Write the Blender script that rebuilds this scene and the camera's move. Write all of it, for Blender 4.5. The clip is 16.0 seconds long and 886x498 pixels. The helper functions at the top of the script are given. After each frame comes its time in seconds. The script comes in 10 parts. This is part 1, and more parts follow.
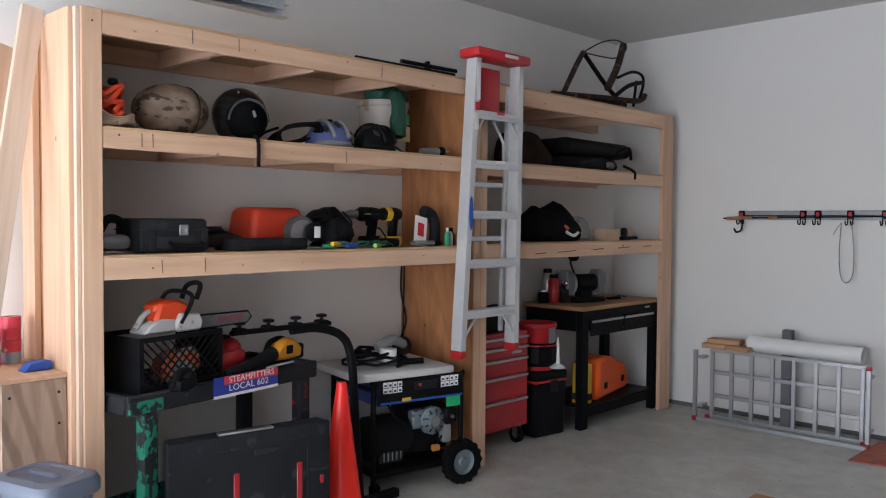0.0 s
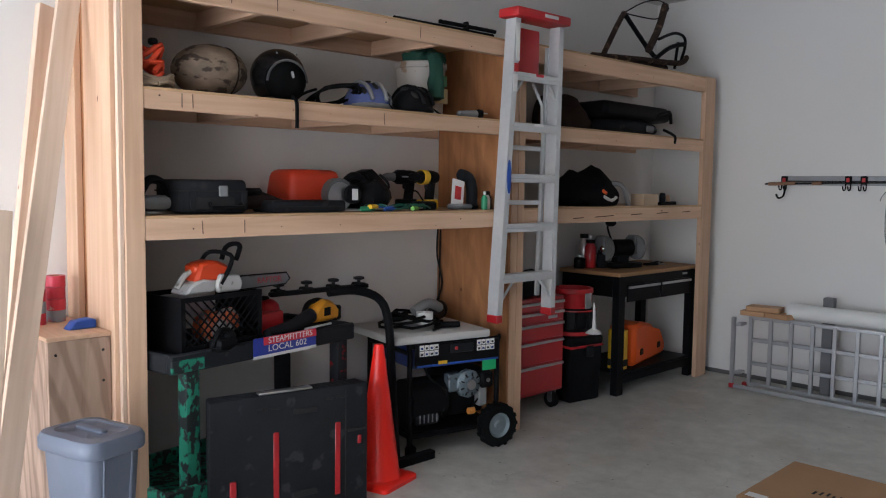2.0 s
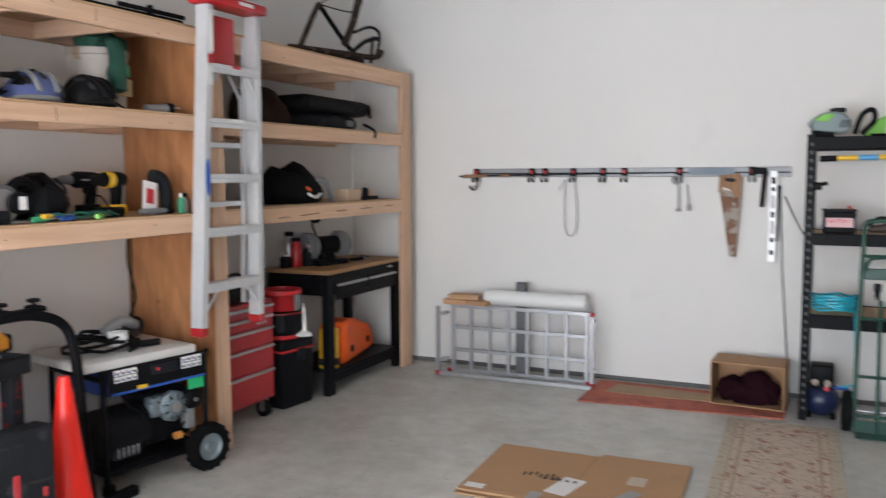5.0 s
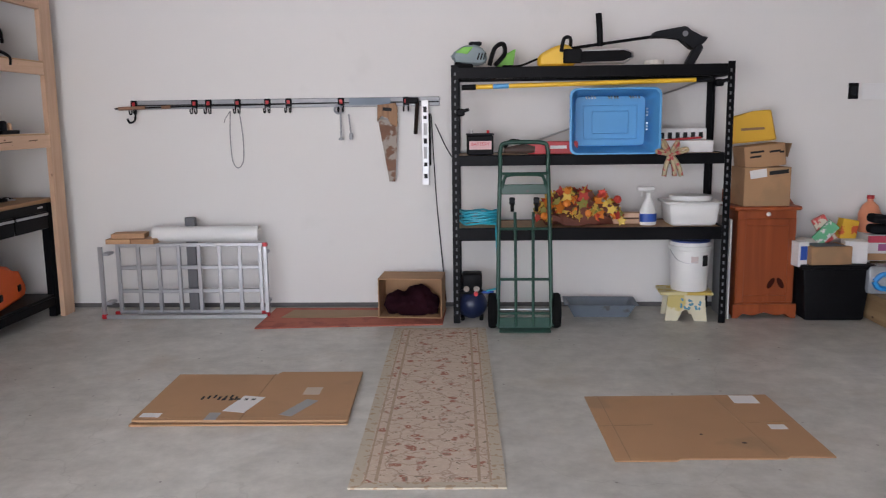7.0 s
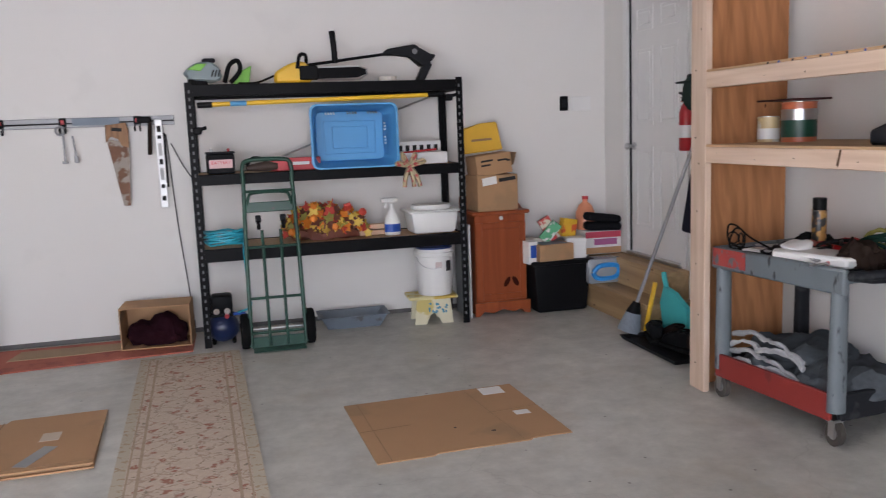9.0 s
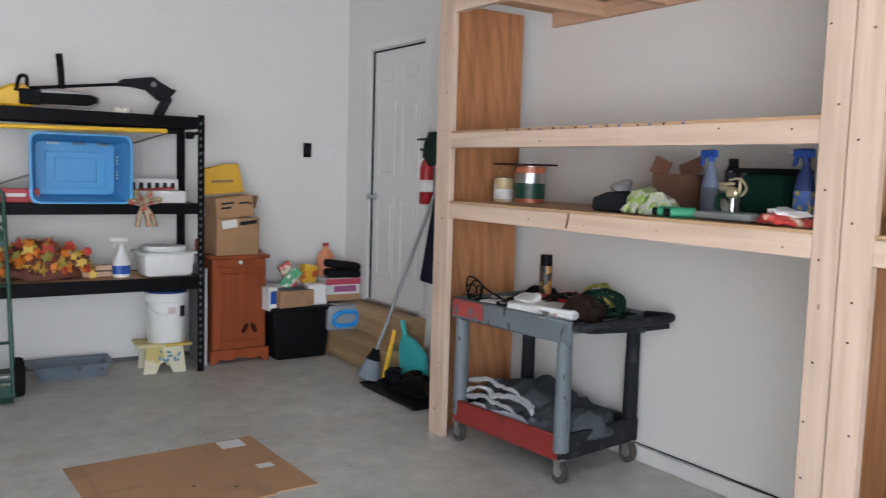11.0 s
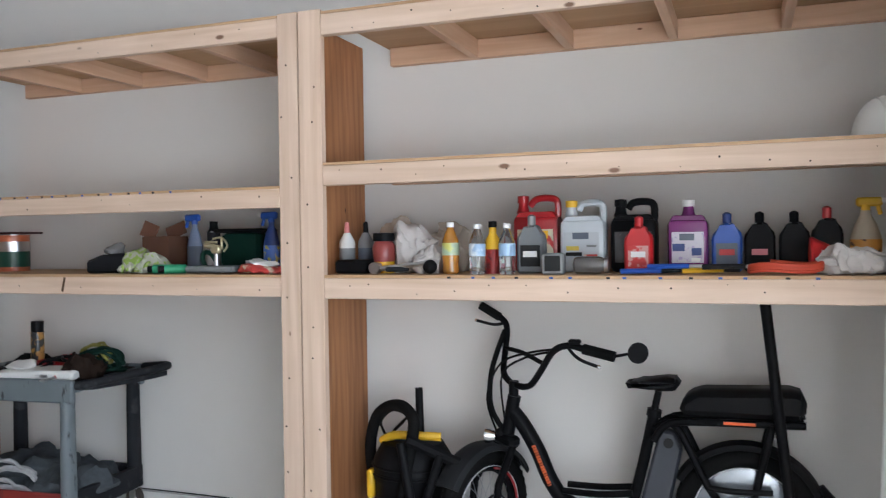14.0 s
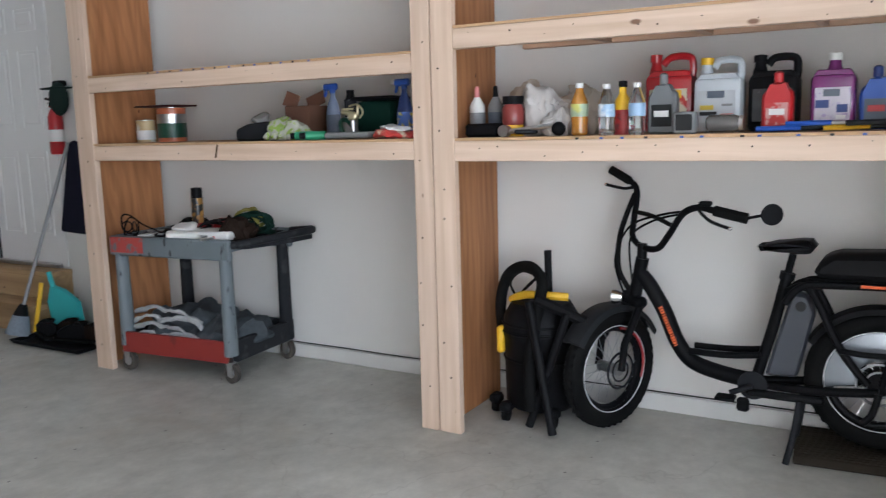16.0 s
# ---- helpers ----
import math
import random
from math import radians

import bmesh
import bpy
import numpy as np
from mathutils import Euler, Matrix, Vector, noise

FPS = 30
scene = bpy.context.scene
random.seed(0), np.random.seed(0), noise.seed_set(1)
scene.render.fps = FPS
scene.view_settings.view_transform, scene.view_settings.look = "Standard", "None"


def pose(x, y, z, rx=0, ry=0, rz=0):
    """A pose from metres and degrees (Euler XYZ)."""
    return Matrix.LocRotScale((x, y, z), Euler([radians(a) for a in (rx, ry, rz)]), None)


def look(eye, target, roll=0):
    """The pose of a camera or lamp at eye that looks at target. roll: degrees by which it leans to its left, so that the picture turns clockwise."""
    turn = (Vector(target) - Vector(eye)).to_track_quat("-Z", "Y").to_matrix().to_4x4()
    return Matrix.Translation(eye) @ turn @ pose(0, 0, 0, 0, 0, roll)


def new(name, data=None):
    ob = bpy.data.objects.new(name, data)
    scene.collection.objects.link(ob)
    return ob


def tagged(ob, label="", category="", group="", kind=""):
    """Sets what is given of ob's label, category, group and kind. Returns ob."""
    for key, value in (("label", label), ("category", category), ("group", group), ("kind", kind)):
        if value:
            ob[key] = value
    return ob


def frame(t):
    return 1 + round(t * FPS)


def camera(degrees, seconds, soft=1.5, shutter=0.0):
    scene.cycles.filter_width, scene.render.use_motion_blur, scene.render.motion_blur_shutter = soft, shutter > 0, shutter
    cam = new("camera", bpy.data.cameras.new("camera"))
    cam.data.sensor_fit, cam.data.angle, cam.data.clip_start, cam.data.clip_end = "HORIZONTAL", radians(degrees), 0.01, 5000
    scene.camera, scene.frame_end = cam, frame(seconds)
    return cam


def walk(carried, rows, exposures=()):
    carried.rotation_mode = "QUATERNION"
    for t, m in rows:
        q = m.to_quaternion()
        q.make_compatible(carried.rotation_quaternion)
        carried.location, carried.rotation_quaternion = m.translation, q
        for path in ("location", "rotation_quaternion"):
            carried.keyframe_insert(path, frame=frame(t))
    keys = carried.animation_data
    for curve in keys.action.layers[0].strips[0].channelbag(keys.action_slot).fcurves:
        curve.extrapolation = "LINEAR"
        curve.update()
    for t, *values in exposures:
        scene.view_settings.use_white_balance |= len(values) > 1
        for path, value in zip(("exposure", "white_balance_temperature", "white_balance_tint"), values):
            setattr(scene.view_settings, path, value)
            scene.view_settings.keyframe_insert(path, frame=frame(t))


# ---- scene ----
cam = camera(56.7, 16.0, 1.1, 0.3)
PATH = [
    (0, (-0.092, -0.429, 1.572), (-1.482, 1.007, 1.5), 0.4),
    (0.5, (-0.107, -0.435, 1.571), (-1.515, 0.982, 1.482), 0.6),
    (1, (-0.108, -0.433, 1.572), (-1.528, 0.971, 1.457), 0.8),
    (1.5, (-0.121, -0.432, 1.566), (-1.549, 0.962, 1.428), 0.8),
    (2, (-0.133, -0.437, 1.555), (-1.573, 0.943, 1.4), 0.7),
    (2.5, (-0.134, -0.448, 1.572), (-1.594, 0.91, 1.413), 0.6),
    (3, (-0.122, -0.453, 1.591), (-1.588, 0.902, 1.465), 0.6),
    (3.5, (-0.153, -0.417, 1.587), (-1.552, 1.008, 1.479), 0.7),
    (4, (-0.237, -0.342, 1.603), (-1.572, 1.143, 1.486), 0.6),
    (4.5, (-0.323, -0.334, 1.585), (-1.549, 1.24, 1.44), 0.8),
    (5, (-0.333, -0.31, 1.625), (-1.175, 1.494, 1.441), -0.3),
    (5.2, (-0.371, -0.316, 1.62), (-1.077, 1.541, 1.386), -0.2),
    (7.3, (-0.198, -0.433, 1.465), (-0.257, 1.541, 1.15), -0.8),
    (7.5, (-0.164, -0.42, 1.453), (-0.204, 1.556, 1.151), -0.7),
    (8, (-0.137, -0.442, 1.47), (-0.089, 1.534, 1.166), -0.5),
    (8.5, (-0.184, -0.47, 1.488), (0.109, 1.486, 1.193), -1.1),
    (8.7, (-0.217, -0.48, 1.478), (0.171, 1.46, 1.187), -1.7),
    (10.8, (-0.298, -0.436, 1.502), (0.725, 1.27, 1.294), 1.7),
    (11, (-0.356, -0.421, 1.507), (0.755, 1.231, 1.32), 1.7),
    (11.5, (-0.488, -0.432, 1.49), (0.869, 1.023, 1.293), -0.2),
    (12, (-0.49, -0.519, 1.487), (1.009, 0.79, 1.287), 1.1),
    (12.5, (-0.525, -0.651, 1.51), (1.081, 0.529, 1.342), 0.9),
    (13, (-0.589, -0.73, 1.52), (1.039, 0.42, 1.359), 0.3),
    (13.5, (-0.725, -0.723, 1.517), (1.019, 0.252, 1.446), 0.4),
    (14, (-0.871, -0.709, 1.487), (1.006, -0.017, 1.466), -0.8),
    (14.5, (-0.955, -0.719, 1.466), (0.938, -0.078, 1.387), 1.4),
    (15, (-0.926, -0.778, 1.467), (0.916, -0.018, 1.296), 1.1),
    (15.5, (-0.927, -0.779, 1.421), (0.867, 0.07, 1.175), -0.9),
    (16, (-0.929, -0.783, 1.404), (0.783, 0.209, 1.106), -1.5),
]
walk(cam, [(t, look(eye, target, roll)) for t, eye, target, roll in PATH],
     [(0.0, 2.58, 5650, 12), (2.2, 2.33, 5650, 11), (3.4, 2.33, 5700, 11), (4.2, 2.75, 5800, 11), (5.2, 3.25, 5850, 12), (7.3, 2.99, 5900, 18), (8.7, 2.99, 5900, 18), (11.0, 3.02, 5700, 11), (12.5, 2.82, 5600, 11), (14.0, 2.80, 5550, 9), (16.0, 2.85, 5550, 9)])

# ---- light ----
world = bpy.data.worlds.new("sky")
scene.world = world
world.use_nodes = True
wn = world.node_tree
sky = wn.nodes.new("ShaderNodeTexSky")
sky.sky_type, sky.sun_disc = "NISHITA", False
sky.sun_elevation, sky.sun_rotation = radians(29), radians(132)
wn.nodes["Background"].inputs["Strength"].default_value = 0.05
wn.links.new(sky.outputs[0], wn.nodes["Background"].inputs["Color"])

sun_data = bpy.data.lights.new("sun", "SUN")
sun_data.energy, sun_data.angle, sun_data.color = 5.0, radians(0.5), (1.0, 0.95, 0.89)
sun = new("sun", sun_data)
sun.matrix_world = look((5.9, -10.7, 5.54), (-1.5, -4.0, 0))

# daylight that comes in by the open garage door
door_light_data = bpy.data.lights.new("daylight_in_garage_door", "AREA")
door_light_data.shape, door_light_data.size, door_light_data.size_y = "RECTANGLE", 4.9, 2.4
door_light_data.energy, door_light_data.color = 26, (1.0, 0.99, 0.98)
door_light = new("daylight_in_garage_door", door_light_data)
door_light.matrix_world = look((-1.5, -3.2, 1.24), (-1.5, 4.0, 1.24))

# ---- materials ----
def mat(name, color, rough=0.5, metal=0.0, var=0.12, scale=6.0, bump=0.0, bscale=60.0, spot=None, spot_amount=0.5, spot_scale=9.0,
        coat=0.0, glass=0.0, stretch=(1, 1, 1), alpha=1.0):
    """A surface with soft colour drift, fine relief and, where given, worn spots of another colour."""
    m = bpy.data.materials.new(name)
    m.use_nodes = True
    n, l = m.node_tree.nodes, m.node_tree.links
    b = n["Principled BSDF"]
    tc, mp = n.new("ShaderNodeTexCoord"), n.new("ShaderNodeMapping")
    l.new(tc.outputs["Object"], mp.inputs[0])
    mp.inputs["Scale"].default_value = stretch
    oi = n.new("ShaderNodeObjectInfo")
    sh = n.new("ShaderNodeMath")
    sh.operation = "MULTIPLY"
    sh.inputs[1].default_value = 37.0
    l.new(oi.outputs["Random"], sh.inputs[0])
    l.new(sh.outputs[0], mp.inputs["Location"])
    nz = n.new("ShaderNodeTexNoise")
    nz.inputs["Scale"].default_value, nz.inputs["Detail"].default_value = scale, 5
    l.new(mp.outputs[0], nz.inputs["Vector"])
    mix = n.new("ShaderNodeMixRGB")
    c = Vector(color)
    mix.inputs[1].default_value = (*(c * (1 - var)), 1)
    mix.inputs[2].default_value = (*[min(1, q) for q in c * (1 + var)], 1)
    l.new(nz.outputs["Fac"], mix.inputs[0])
    out = mix.outputs[0]
    if spot:
        n2, rp, mx = n.new("ShaderNodeTexNoise"), n.new("ShaderNodeValToRGB"), n.new("ShaderNodeMixRGB")
        n2.inputs["Scale"].default_value, n2.inputs["Detail"].default_value = spot_scale, 6
        l.new(mp.outputs[0], n2.inputs["Vector"])
        rp.color_ramp.elements[0].position, rp.color_ramp.elements[1].position = 1 - spot_amount, min(1, 1.06 - spot_amount)
        l.new(n2.outputs["Fac"], rp.inputs[0])
        l.new(rp.outputs[0], mx.inputs[0])
        l.new(out, mx.inputs[1])
        mx.inputs[2].default_value = (*spot, 1)
        out = mx.outputs[0]
    l.new(out, b.inputs["Base Color"])
    b.inputs["Roughness"].default_value, b.inputs["Metallic"].default_value = rough, metal
    b.inputs["Coat Weight"].default_value = coat
    if max(color) < 0.06:
        b.inputs["Specular IOR Level"].default_value = 0.07
    if glass:
        b.inputs["Transmission Weight"].default_value = glass
    b.inputs["Alpha"].default_value = alpha
    if bump:
        n3, bp = n.new("ShaderNodeTexNoise"), n.new("ShaderNodeBump")
        n3.inputs["Scale"].default_value, n3.inputs["Detail"].default_value = bscale, 4
        l.new(mp.outputs[0], n3.inputs["Vector"])
        bp.inputs["Strength"].default_value, bp.inputs["Distance"].default_value = bump, 0.004
        l.new(n3.outputs["Fac"], bp.inputs["Height"])
        l.new(bp.outputs[0], b.inputs["Normal"])
    return m


def wood(name, light, dark, axis, ring=26.0, rough=0.6, knots=0.0, wave=0.45, along=0.055, arcs=0.0):
    """Sawn timber with its grain along one axis, each board a little different, with knots and pencil-thin dark lines."""
    m = bpy.data.materials.new(name)
    m.use_nodes = True
    n, l = m.node_tree.nodes, m.node_tree.links
    b = n["Principled BSDF"]
    tc, mp, oi, sh = n.new("ShaderNodeTexCoord"), n.new("ShaderNodeMapping"), n.new("ShaderNodeObjectInfo"), n.new("ShaderNodeMath")
    sh.operation, sh.inputs[1].default_value = "MULTIPLY", 23.0
    l.new(oi.outputs["Random"], sh.inputs[0])
    l.new(sh.outputs[0], mp.inputs["Location"])
    l.new(tc.outputs["Object"], mp.inputs[0])
    s = [1.0, 1.0, 1.0]
    s["xyz".index(axis)] = along
    mp.inputs["Scale"].default_value = s
    n1 = n.new("ShaderNodeTexNoise")
    n1.inputs["Scale"].default_value, n1.inputs["Detail"].default_value, n1.inputs["Distortion"].default_value = ring, 6, wave
    l.new(mp.outputs[0], n1.inputs["Vector"])
    rp = n.new("ShaderNodeValToRGB")
    rp.color_ramp.elements[0].position, rp.color_ramp.elements[1].position = 0.28, 0.72
    rp.color_ramp.elements[0].color, rp.color_ramp.elements[1].color = (*dark, 1), (*light, 1)
    l.new(n1.outputs["Fac"], rp.inputs[0])
    big = n.new("ShaderNodeTexNoise")
    big.inputs["Scale"].default_value, big.inputs["Detail"].default_value = 2.2, 3
    l.new(tc.outputs["Object"], big.inputs["Vector"])
    hs = n.new("ShaderNodeHueSaturation")
    mr = n.new("ShaderNodeMapRange")
    mr.inputs["To Min"].default_value, mr.inputs["To Max"].default_value = 0.86, 1.12
    ad = n.new("ShaderNodeMath")
    ad.operation = "MULTIPLY_ADD"
    ad.inputs[1].default_value, ad.inputs[2].default_value = 0.5, 0.25
    l.new(oi.outputs["Random"], ad.inputs[0])
    av = n.new("ShaderNodeMath")
    av.operation = "MULTIPLY_ADD"
    av.inputs[1].default_value = 0.5
    l.new(big.outputs["Fac"], av.inputs[0])
    l.new(ad.outputs[0], av.inputs[2])
    l.new(av.outputs[0], mr.inputs["Value"])
    l.new(mr.outputs[0], hs.inputs["Value"])
    l.new(rp.outputs[0], hs.inputs["Color"])
    out = hs.outputs[0]
    if arcs:
        # flat-sawn veneer: long arched growth rings over the fine grain
        ma, wv, ar, am = n.new("ShaderNodeMapping"), n.new("ShaderNodeTexWave"), n.new("ShaderNodeValToRGB"), n.new("ShaderNodeMixRGB")
        q = [2.4, 2.4, 2.4]
        q["xyz".index(axis)] = 0.62
        ma.inputs["Scale"].default_value = q
        l.new(tc.outputs["Object"], ma.inputs[0])
        l.new(sh.outputs[0], ma.inputs["Location"])
        wv.wave_type, wv.rings_direction = "RINGS", "SPHERICAL"
        wv.inputs["Scale"].default_value, wv.inputs["Distortion"].default_value = 2.6, 5.0
        wv.inputs["Detail"].default_value, wv.inputs["Detail Scale"].default_value = 2.0, 1.1
        l.new(ma.outputs[0], wv.inputs["Vector"])
        ar.color_ramp.elements[0].position, ar.color_ramp.elements[1].position = 0.12, 0.5
        ar.color_ramp.elements[0].color = (1 - arcs, 1 - arcs * 1.15, 1 - arcs * 1.25, 1)
        ar.color_ramp.elements[1].color = (1.06, 1.06, 1.06, 1)
        l.new(wv.outputs["Fac"], ar.inputs[0])
        am.blend_type, am.inputs[0].default_value = "MULTIPLY", 1.0
        l.new(out, am.inputs[1])
        l.new(ar.outputs[0], am.inputs[2])
        out = am.outputs[0]
    if knots:
        mk = n.new("ShaderNodeMapping")
        ks = [7.0, 7.0, 7.0]
        ks["xyz".index(axis)] = 3.2
        mk.inputs["Scale"].default_value = ks
        l.new(tc.outputs["Object"], mk.inputs[0])
        l.new(sh.outputs[0], mk.inputs["Location"])
        vo = n.new("ShaderNodeTexVoronoi")
        vo.inputs["Scale"].default_value = 1.0
        l.new(mk.outputs[0], vo.inputs["Vector"])
        kr = n.new("ShaderNodeValToRGB")
        kr.color_ramp.elements[0].position, kr.color_ramp.elements[1].position = knots * 0.55, knots
        kr.color_ramp.elements[0].color, kr.color_ramp.elements[1].color = (1, 1, 1, 1), (0, 0, 0, 1)
        l.new(vo.outputs["Distance"], kr.inputs[0])
        mx = n.new("ShaderNodeMixRGB")
        l.new(kr.outputs[0], mx.inputs[0])
        l.new(out, mx.inputs[1])
        mx.inputs[2].default_value = (dark[0] * 0.35, dark[1] * 0.25, dark[2] * 0.2, 1)
        out = mx.outputs[0]
    l.new(out, b.inputs["Base Color"])
    b.inputs["Roughness"].default_value = rough
    bp = n.new("ShaderNodeBump")
    bp.inputs["Strength"].default_value, bp.inputs["Distance"].default_value = 0.25, 0.002
    l.new(n1.outputs["Fac"], bp.inputs["Height"])
    l.new(bp.outputs[0], b.inputs["Normal"])
    return m


def concrete_mat():
    """Trowelled garage slab: soft clouds, brown stains, dark specks and hairline cracks."""
    m = bpy.data.materials.new("smooth_concrete")
    m.use_nodes = True
    n, l = m.node_tree.nodes, m.node_tree.links
    b = n["Principled BSDF"]
    tc = n.new("ShaderNodeTexCoord")

    def cloud(scale, detail, lo, hi, a, c, rough=0.6):
        nz, rp = n.new("ShaderNodeTexNoise"), n.new("ShaderNodeValToRGB")
        nz.inputs["Scale"].default_value, nz.inputs["Detail"].default_value, nz.inputs["Roughness"].default_value = scale, detail, rough
        l.new(tc.outputs["Object"], nz.inputs["Vector"])
        e = rp.color_ramp.elements
        e[0].position, e[1].position, e[0].color, e[1].color = lo, hi, (*a, 1), (*c, 1)
        l.new(nz.outputs["Fac"], rp.inputs[0])
        return rp.outputs[0]

    def blend(kind, fac, a, c):
        mx = n.new("ShaderNodeMixRGB")
        mx.blend_type = kind
        for sock, v in zip(mx.inputs, (fac, a, c)):
            if isinstance(v, bpy.types.NodeSocket):
                l.new(v, sock)
            else:
                sock.default_value = v
        return mx.outputs[0]

    col = cloud(0.75, 6, 0.30, 0.70, (0.43, 0.42, 0.38), (0.65, 0.635, 0.585))
    col = blend("MULTIPLY", 1.0, col, cloud(6.0, 9, 0.30, 0.70, (0.80, 0.80, 0.80), (1.09, 1.09, 1.09), 0.75))
    col = blend("MIX", cloud(1.9, 5, 0.55, 0.78, (0, 0, 0), (0.6, 0.6, 0.6)), col, (0.43, 0.37, 0.29, 1))
    for scale, size in ((7.0, 0.030), (3.1, 0.014)):
        vo, rp = n.new("ShaderNodeTexVoronoi"), n.new("ShaderNodeValToRGB")
        vo.inputs["Scale"].default_value = scale
        l.new(tc.outputs["Object"], vo.inputs["Vector"])
        e = rp.color_ramp.elements
        e[0].position, e[1].position, e[0].color, e[1].color = size, size * 2.2, (0.8, 0.8, 0.8, 1), (0, 0, 0, 1)
        l.new(vo.outputs["Distance"], rp.inputs[0])
        col = blend("MIX", rp.outputs[0], col, (0.10, 0.09, 0.08, 1))
    wob, ad = n.new("ShaderNodeTexNoise"), n.new("ShaderNodeVectorMath")
    wob.inputs["Scale"].default_value, wob.inputs["Detail"].default_value = 1.6, 5
    l.new(tc.outputs["Object"], wob.inputs["Vector"])
    l.new(tc.outputs["Object"], ad.inputs[0])
    l.new(wob.outputs["Color"], ad.inputs[1])
    cr, rp = n.new("ShaderNodeTexVoronoi"), n.new("ShaderNodeValToRGB")
    cr.feature = "DISTANCE_TO_EDGE"
    cr.inputs["Scale"].default_value = 0.55
    l.new(ad.outputs[0], cr.inputs["Vector"])
    e = rp.color_ramp.elements
    e[0].position, e[1].position, e[0].color, e[1].color = 0.0, 0.003, (0.22, 0.22, 0.22, 1), (0, 0, 0, 1)
    l.new(cr.outputs["Distance"], rp.inputs[0])
    col = blend("MIX", rp.outputs[0], col, (0.22, 0.20, 0.18, 1))
    l.new(col, b.inputs["Base Color"])
    b.inputs["Roughness"].default_value = 0.42
    fine, bp = n.new("ShaderNodeTexNoise"), n.new("ShaderNodeBump")
    fine.inputs["Scale"].default_value, fine.inputs["Detail"].default_value = 120, 4
    l.new(tc.outputs["Object"], fine.inputs["Vector"])
    bp.inputs["Strength"].default_value, bp.inputs["Distance"].default_value = 0.10, 0.002
    l.new(fine.outputs["Fac"], bp.inputs["Height"])
    l.new(bp.outputs[0], b.inputs["Normal"])
    return m


WALL = mat("white_drywall_paint", (0.76, 0.745, 0.72), 0.75, var=0.03, scale=1.2, bump=0.12, bscale=90, spot=(0.735, 0.72, 0.695), spot_amount=0.36, spot_scale=2.2)
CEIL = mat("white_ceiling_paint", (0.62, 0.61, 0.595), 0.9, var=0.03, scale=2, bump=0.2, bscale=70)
TRIMW = mat("white_gloss_trim", (0.78, 0.775, 0.765), 0.4, var=0.02, bump=0.03)
CONC = concrete_mat()
PL, PD = (0.69, 0.475, 0.325), (0.56, 0.35, 0.22)
PINE_X, PINE_Y, PINE_Z = [wood("pine_" + a, PL, PD, a, knots=0.05 if a != "x" else 0.0) for a in "xyz"]
CL, CD = (0.70, 0.545, 0.43), (0.56, 0.405, 0.29)
PALE_X, PALE_Y, PALE_Z = [wood("pale_pine_" + a, CL, CD, a, knots=0.085 if a == "y" else 0.05) for a in "xyz"]
PLY = wood("plywood_z", (0.46, 0.215, 0.088), (0.29, 0.12, 0.044), "z", ring=7, wave=2.2, knots=0.05, along=0.12, arcs=0.09)
PLYH = wood("plywood_y", (0.55, 0.36, 0.2), (0.44, 0.27, 0.14), "y", ring=9, wave=1.4)
OSB = wood("weathered_plywood", (0.46, 0.33, 0.25), (0.27, 0.18, 0.13), "z", ring=16, wave=1.2, along=0.10, arcs=0.26)
BLACK = mat("black_plastic", (0.009, 0.009, 0.010), 0.45, var=0.2, bump=0.1, bscale=120)
BLACKM = mat("black_powder_coat", (0.007, 0.007, 0.008), 0.4, var=0.2, bump=0.08, bscale=150)
RUBBER = mat("black_rubber", (0.008, 0.008, 0.008), 0.75, var=0.2, bump=0.2, bscale=90)
DARKG = mat("dark_grey_plastic", (0.02, 0.021, 0.024), 0.5, var=0.15, bump=0.1, bscale=100, spot=(0.034, 0.034, 0.036), spot_amount=0.4)
GREYP = mat("grey_plastic", (0.22, 0.225, 0.23), 0.5, var=0.1, bump=0.06)
STEEL = mat("bare_steel", (0.55, 0.55, 0.56), 0.32, 1.0, var=0.15, bump=0.05)
GALV = mat("galvanised_steel", (0.62, 0.66, 0.70), 0.38, 1.0, var=0.2, scale=25)
ALU = mat("dull_aluminium", (0.46, 0.46, 0.475), 0.4, 0.8, var=0.08, scale=30, bump=0.05, bscale=200)
GREYM = mat("weathered_grey_metal", (0.30, 0.305, 0.315), 0.5, 0.4, var=0.15, scale=20, bump=0.05)
CHROME = mat("chrome", (0.8, 0.8, 0.8), 0.12, 1.0, var=0.02)
RED = mat("red_enamel", (0.40, 0.013, 0.018), 0.3, var=0.1, coat=0.3)
REDP = mat("red_plastic", (0.50, 0.018, 0.022), 0.4, var=0.1)
ORANGE = mat("orange_plastic", (0.80, 0.11, 0.008), 0.45, var=0.08, bump=0.05)
CONE = mat("red_orange_cone_vinyl", (0.90, 0.022, 0.010), 0.35, var=0.06)
YELLOW = mat("yellow_plastic", (0.82, 0.50, 0.02), 0.42, var=0.06)
GREEN = mat("green_plastic", (0.05, 0.32, 0.16), 0.45)
LIME = mat("lime_green_plastic", (0.22, 0.55, 0.08), 0.45)
DGREEN = mat("dark_green_paint", (0.012, 0.06, 0.038), 0.4, var=0.2, spot=(0.05, 0.05, 0.04), spot_amount=0.34, spot_scale=20)
BLUE = mat("blue_plastic", (0.025, 0.09, 0.42), 0.4)
LBLUE = mat("light_blue_plastic", (0.10, 0.35, 0.66), 0.45, var=0.06)
NAVY = mat("navy_plastic", (0.025, 0.05, 0.2), 0.4)
TEAL = mat("turquoise_plastic", (0.07, 0.50, 0.52), 0.45)
WHITEP = mat("white_plastic", (0.78, 0.78, 0.76), 0.4, var=0.04)
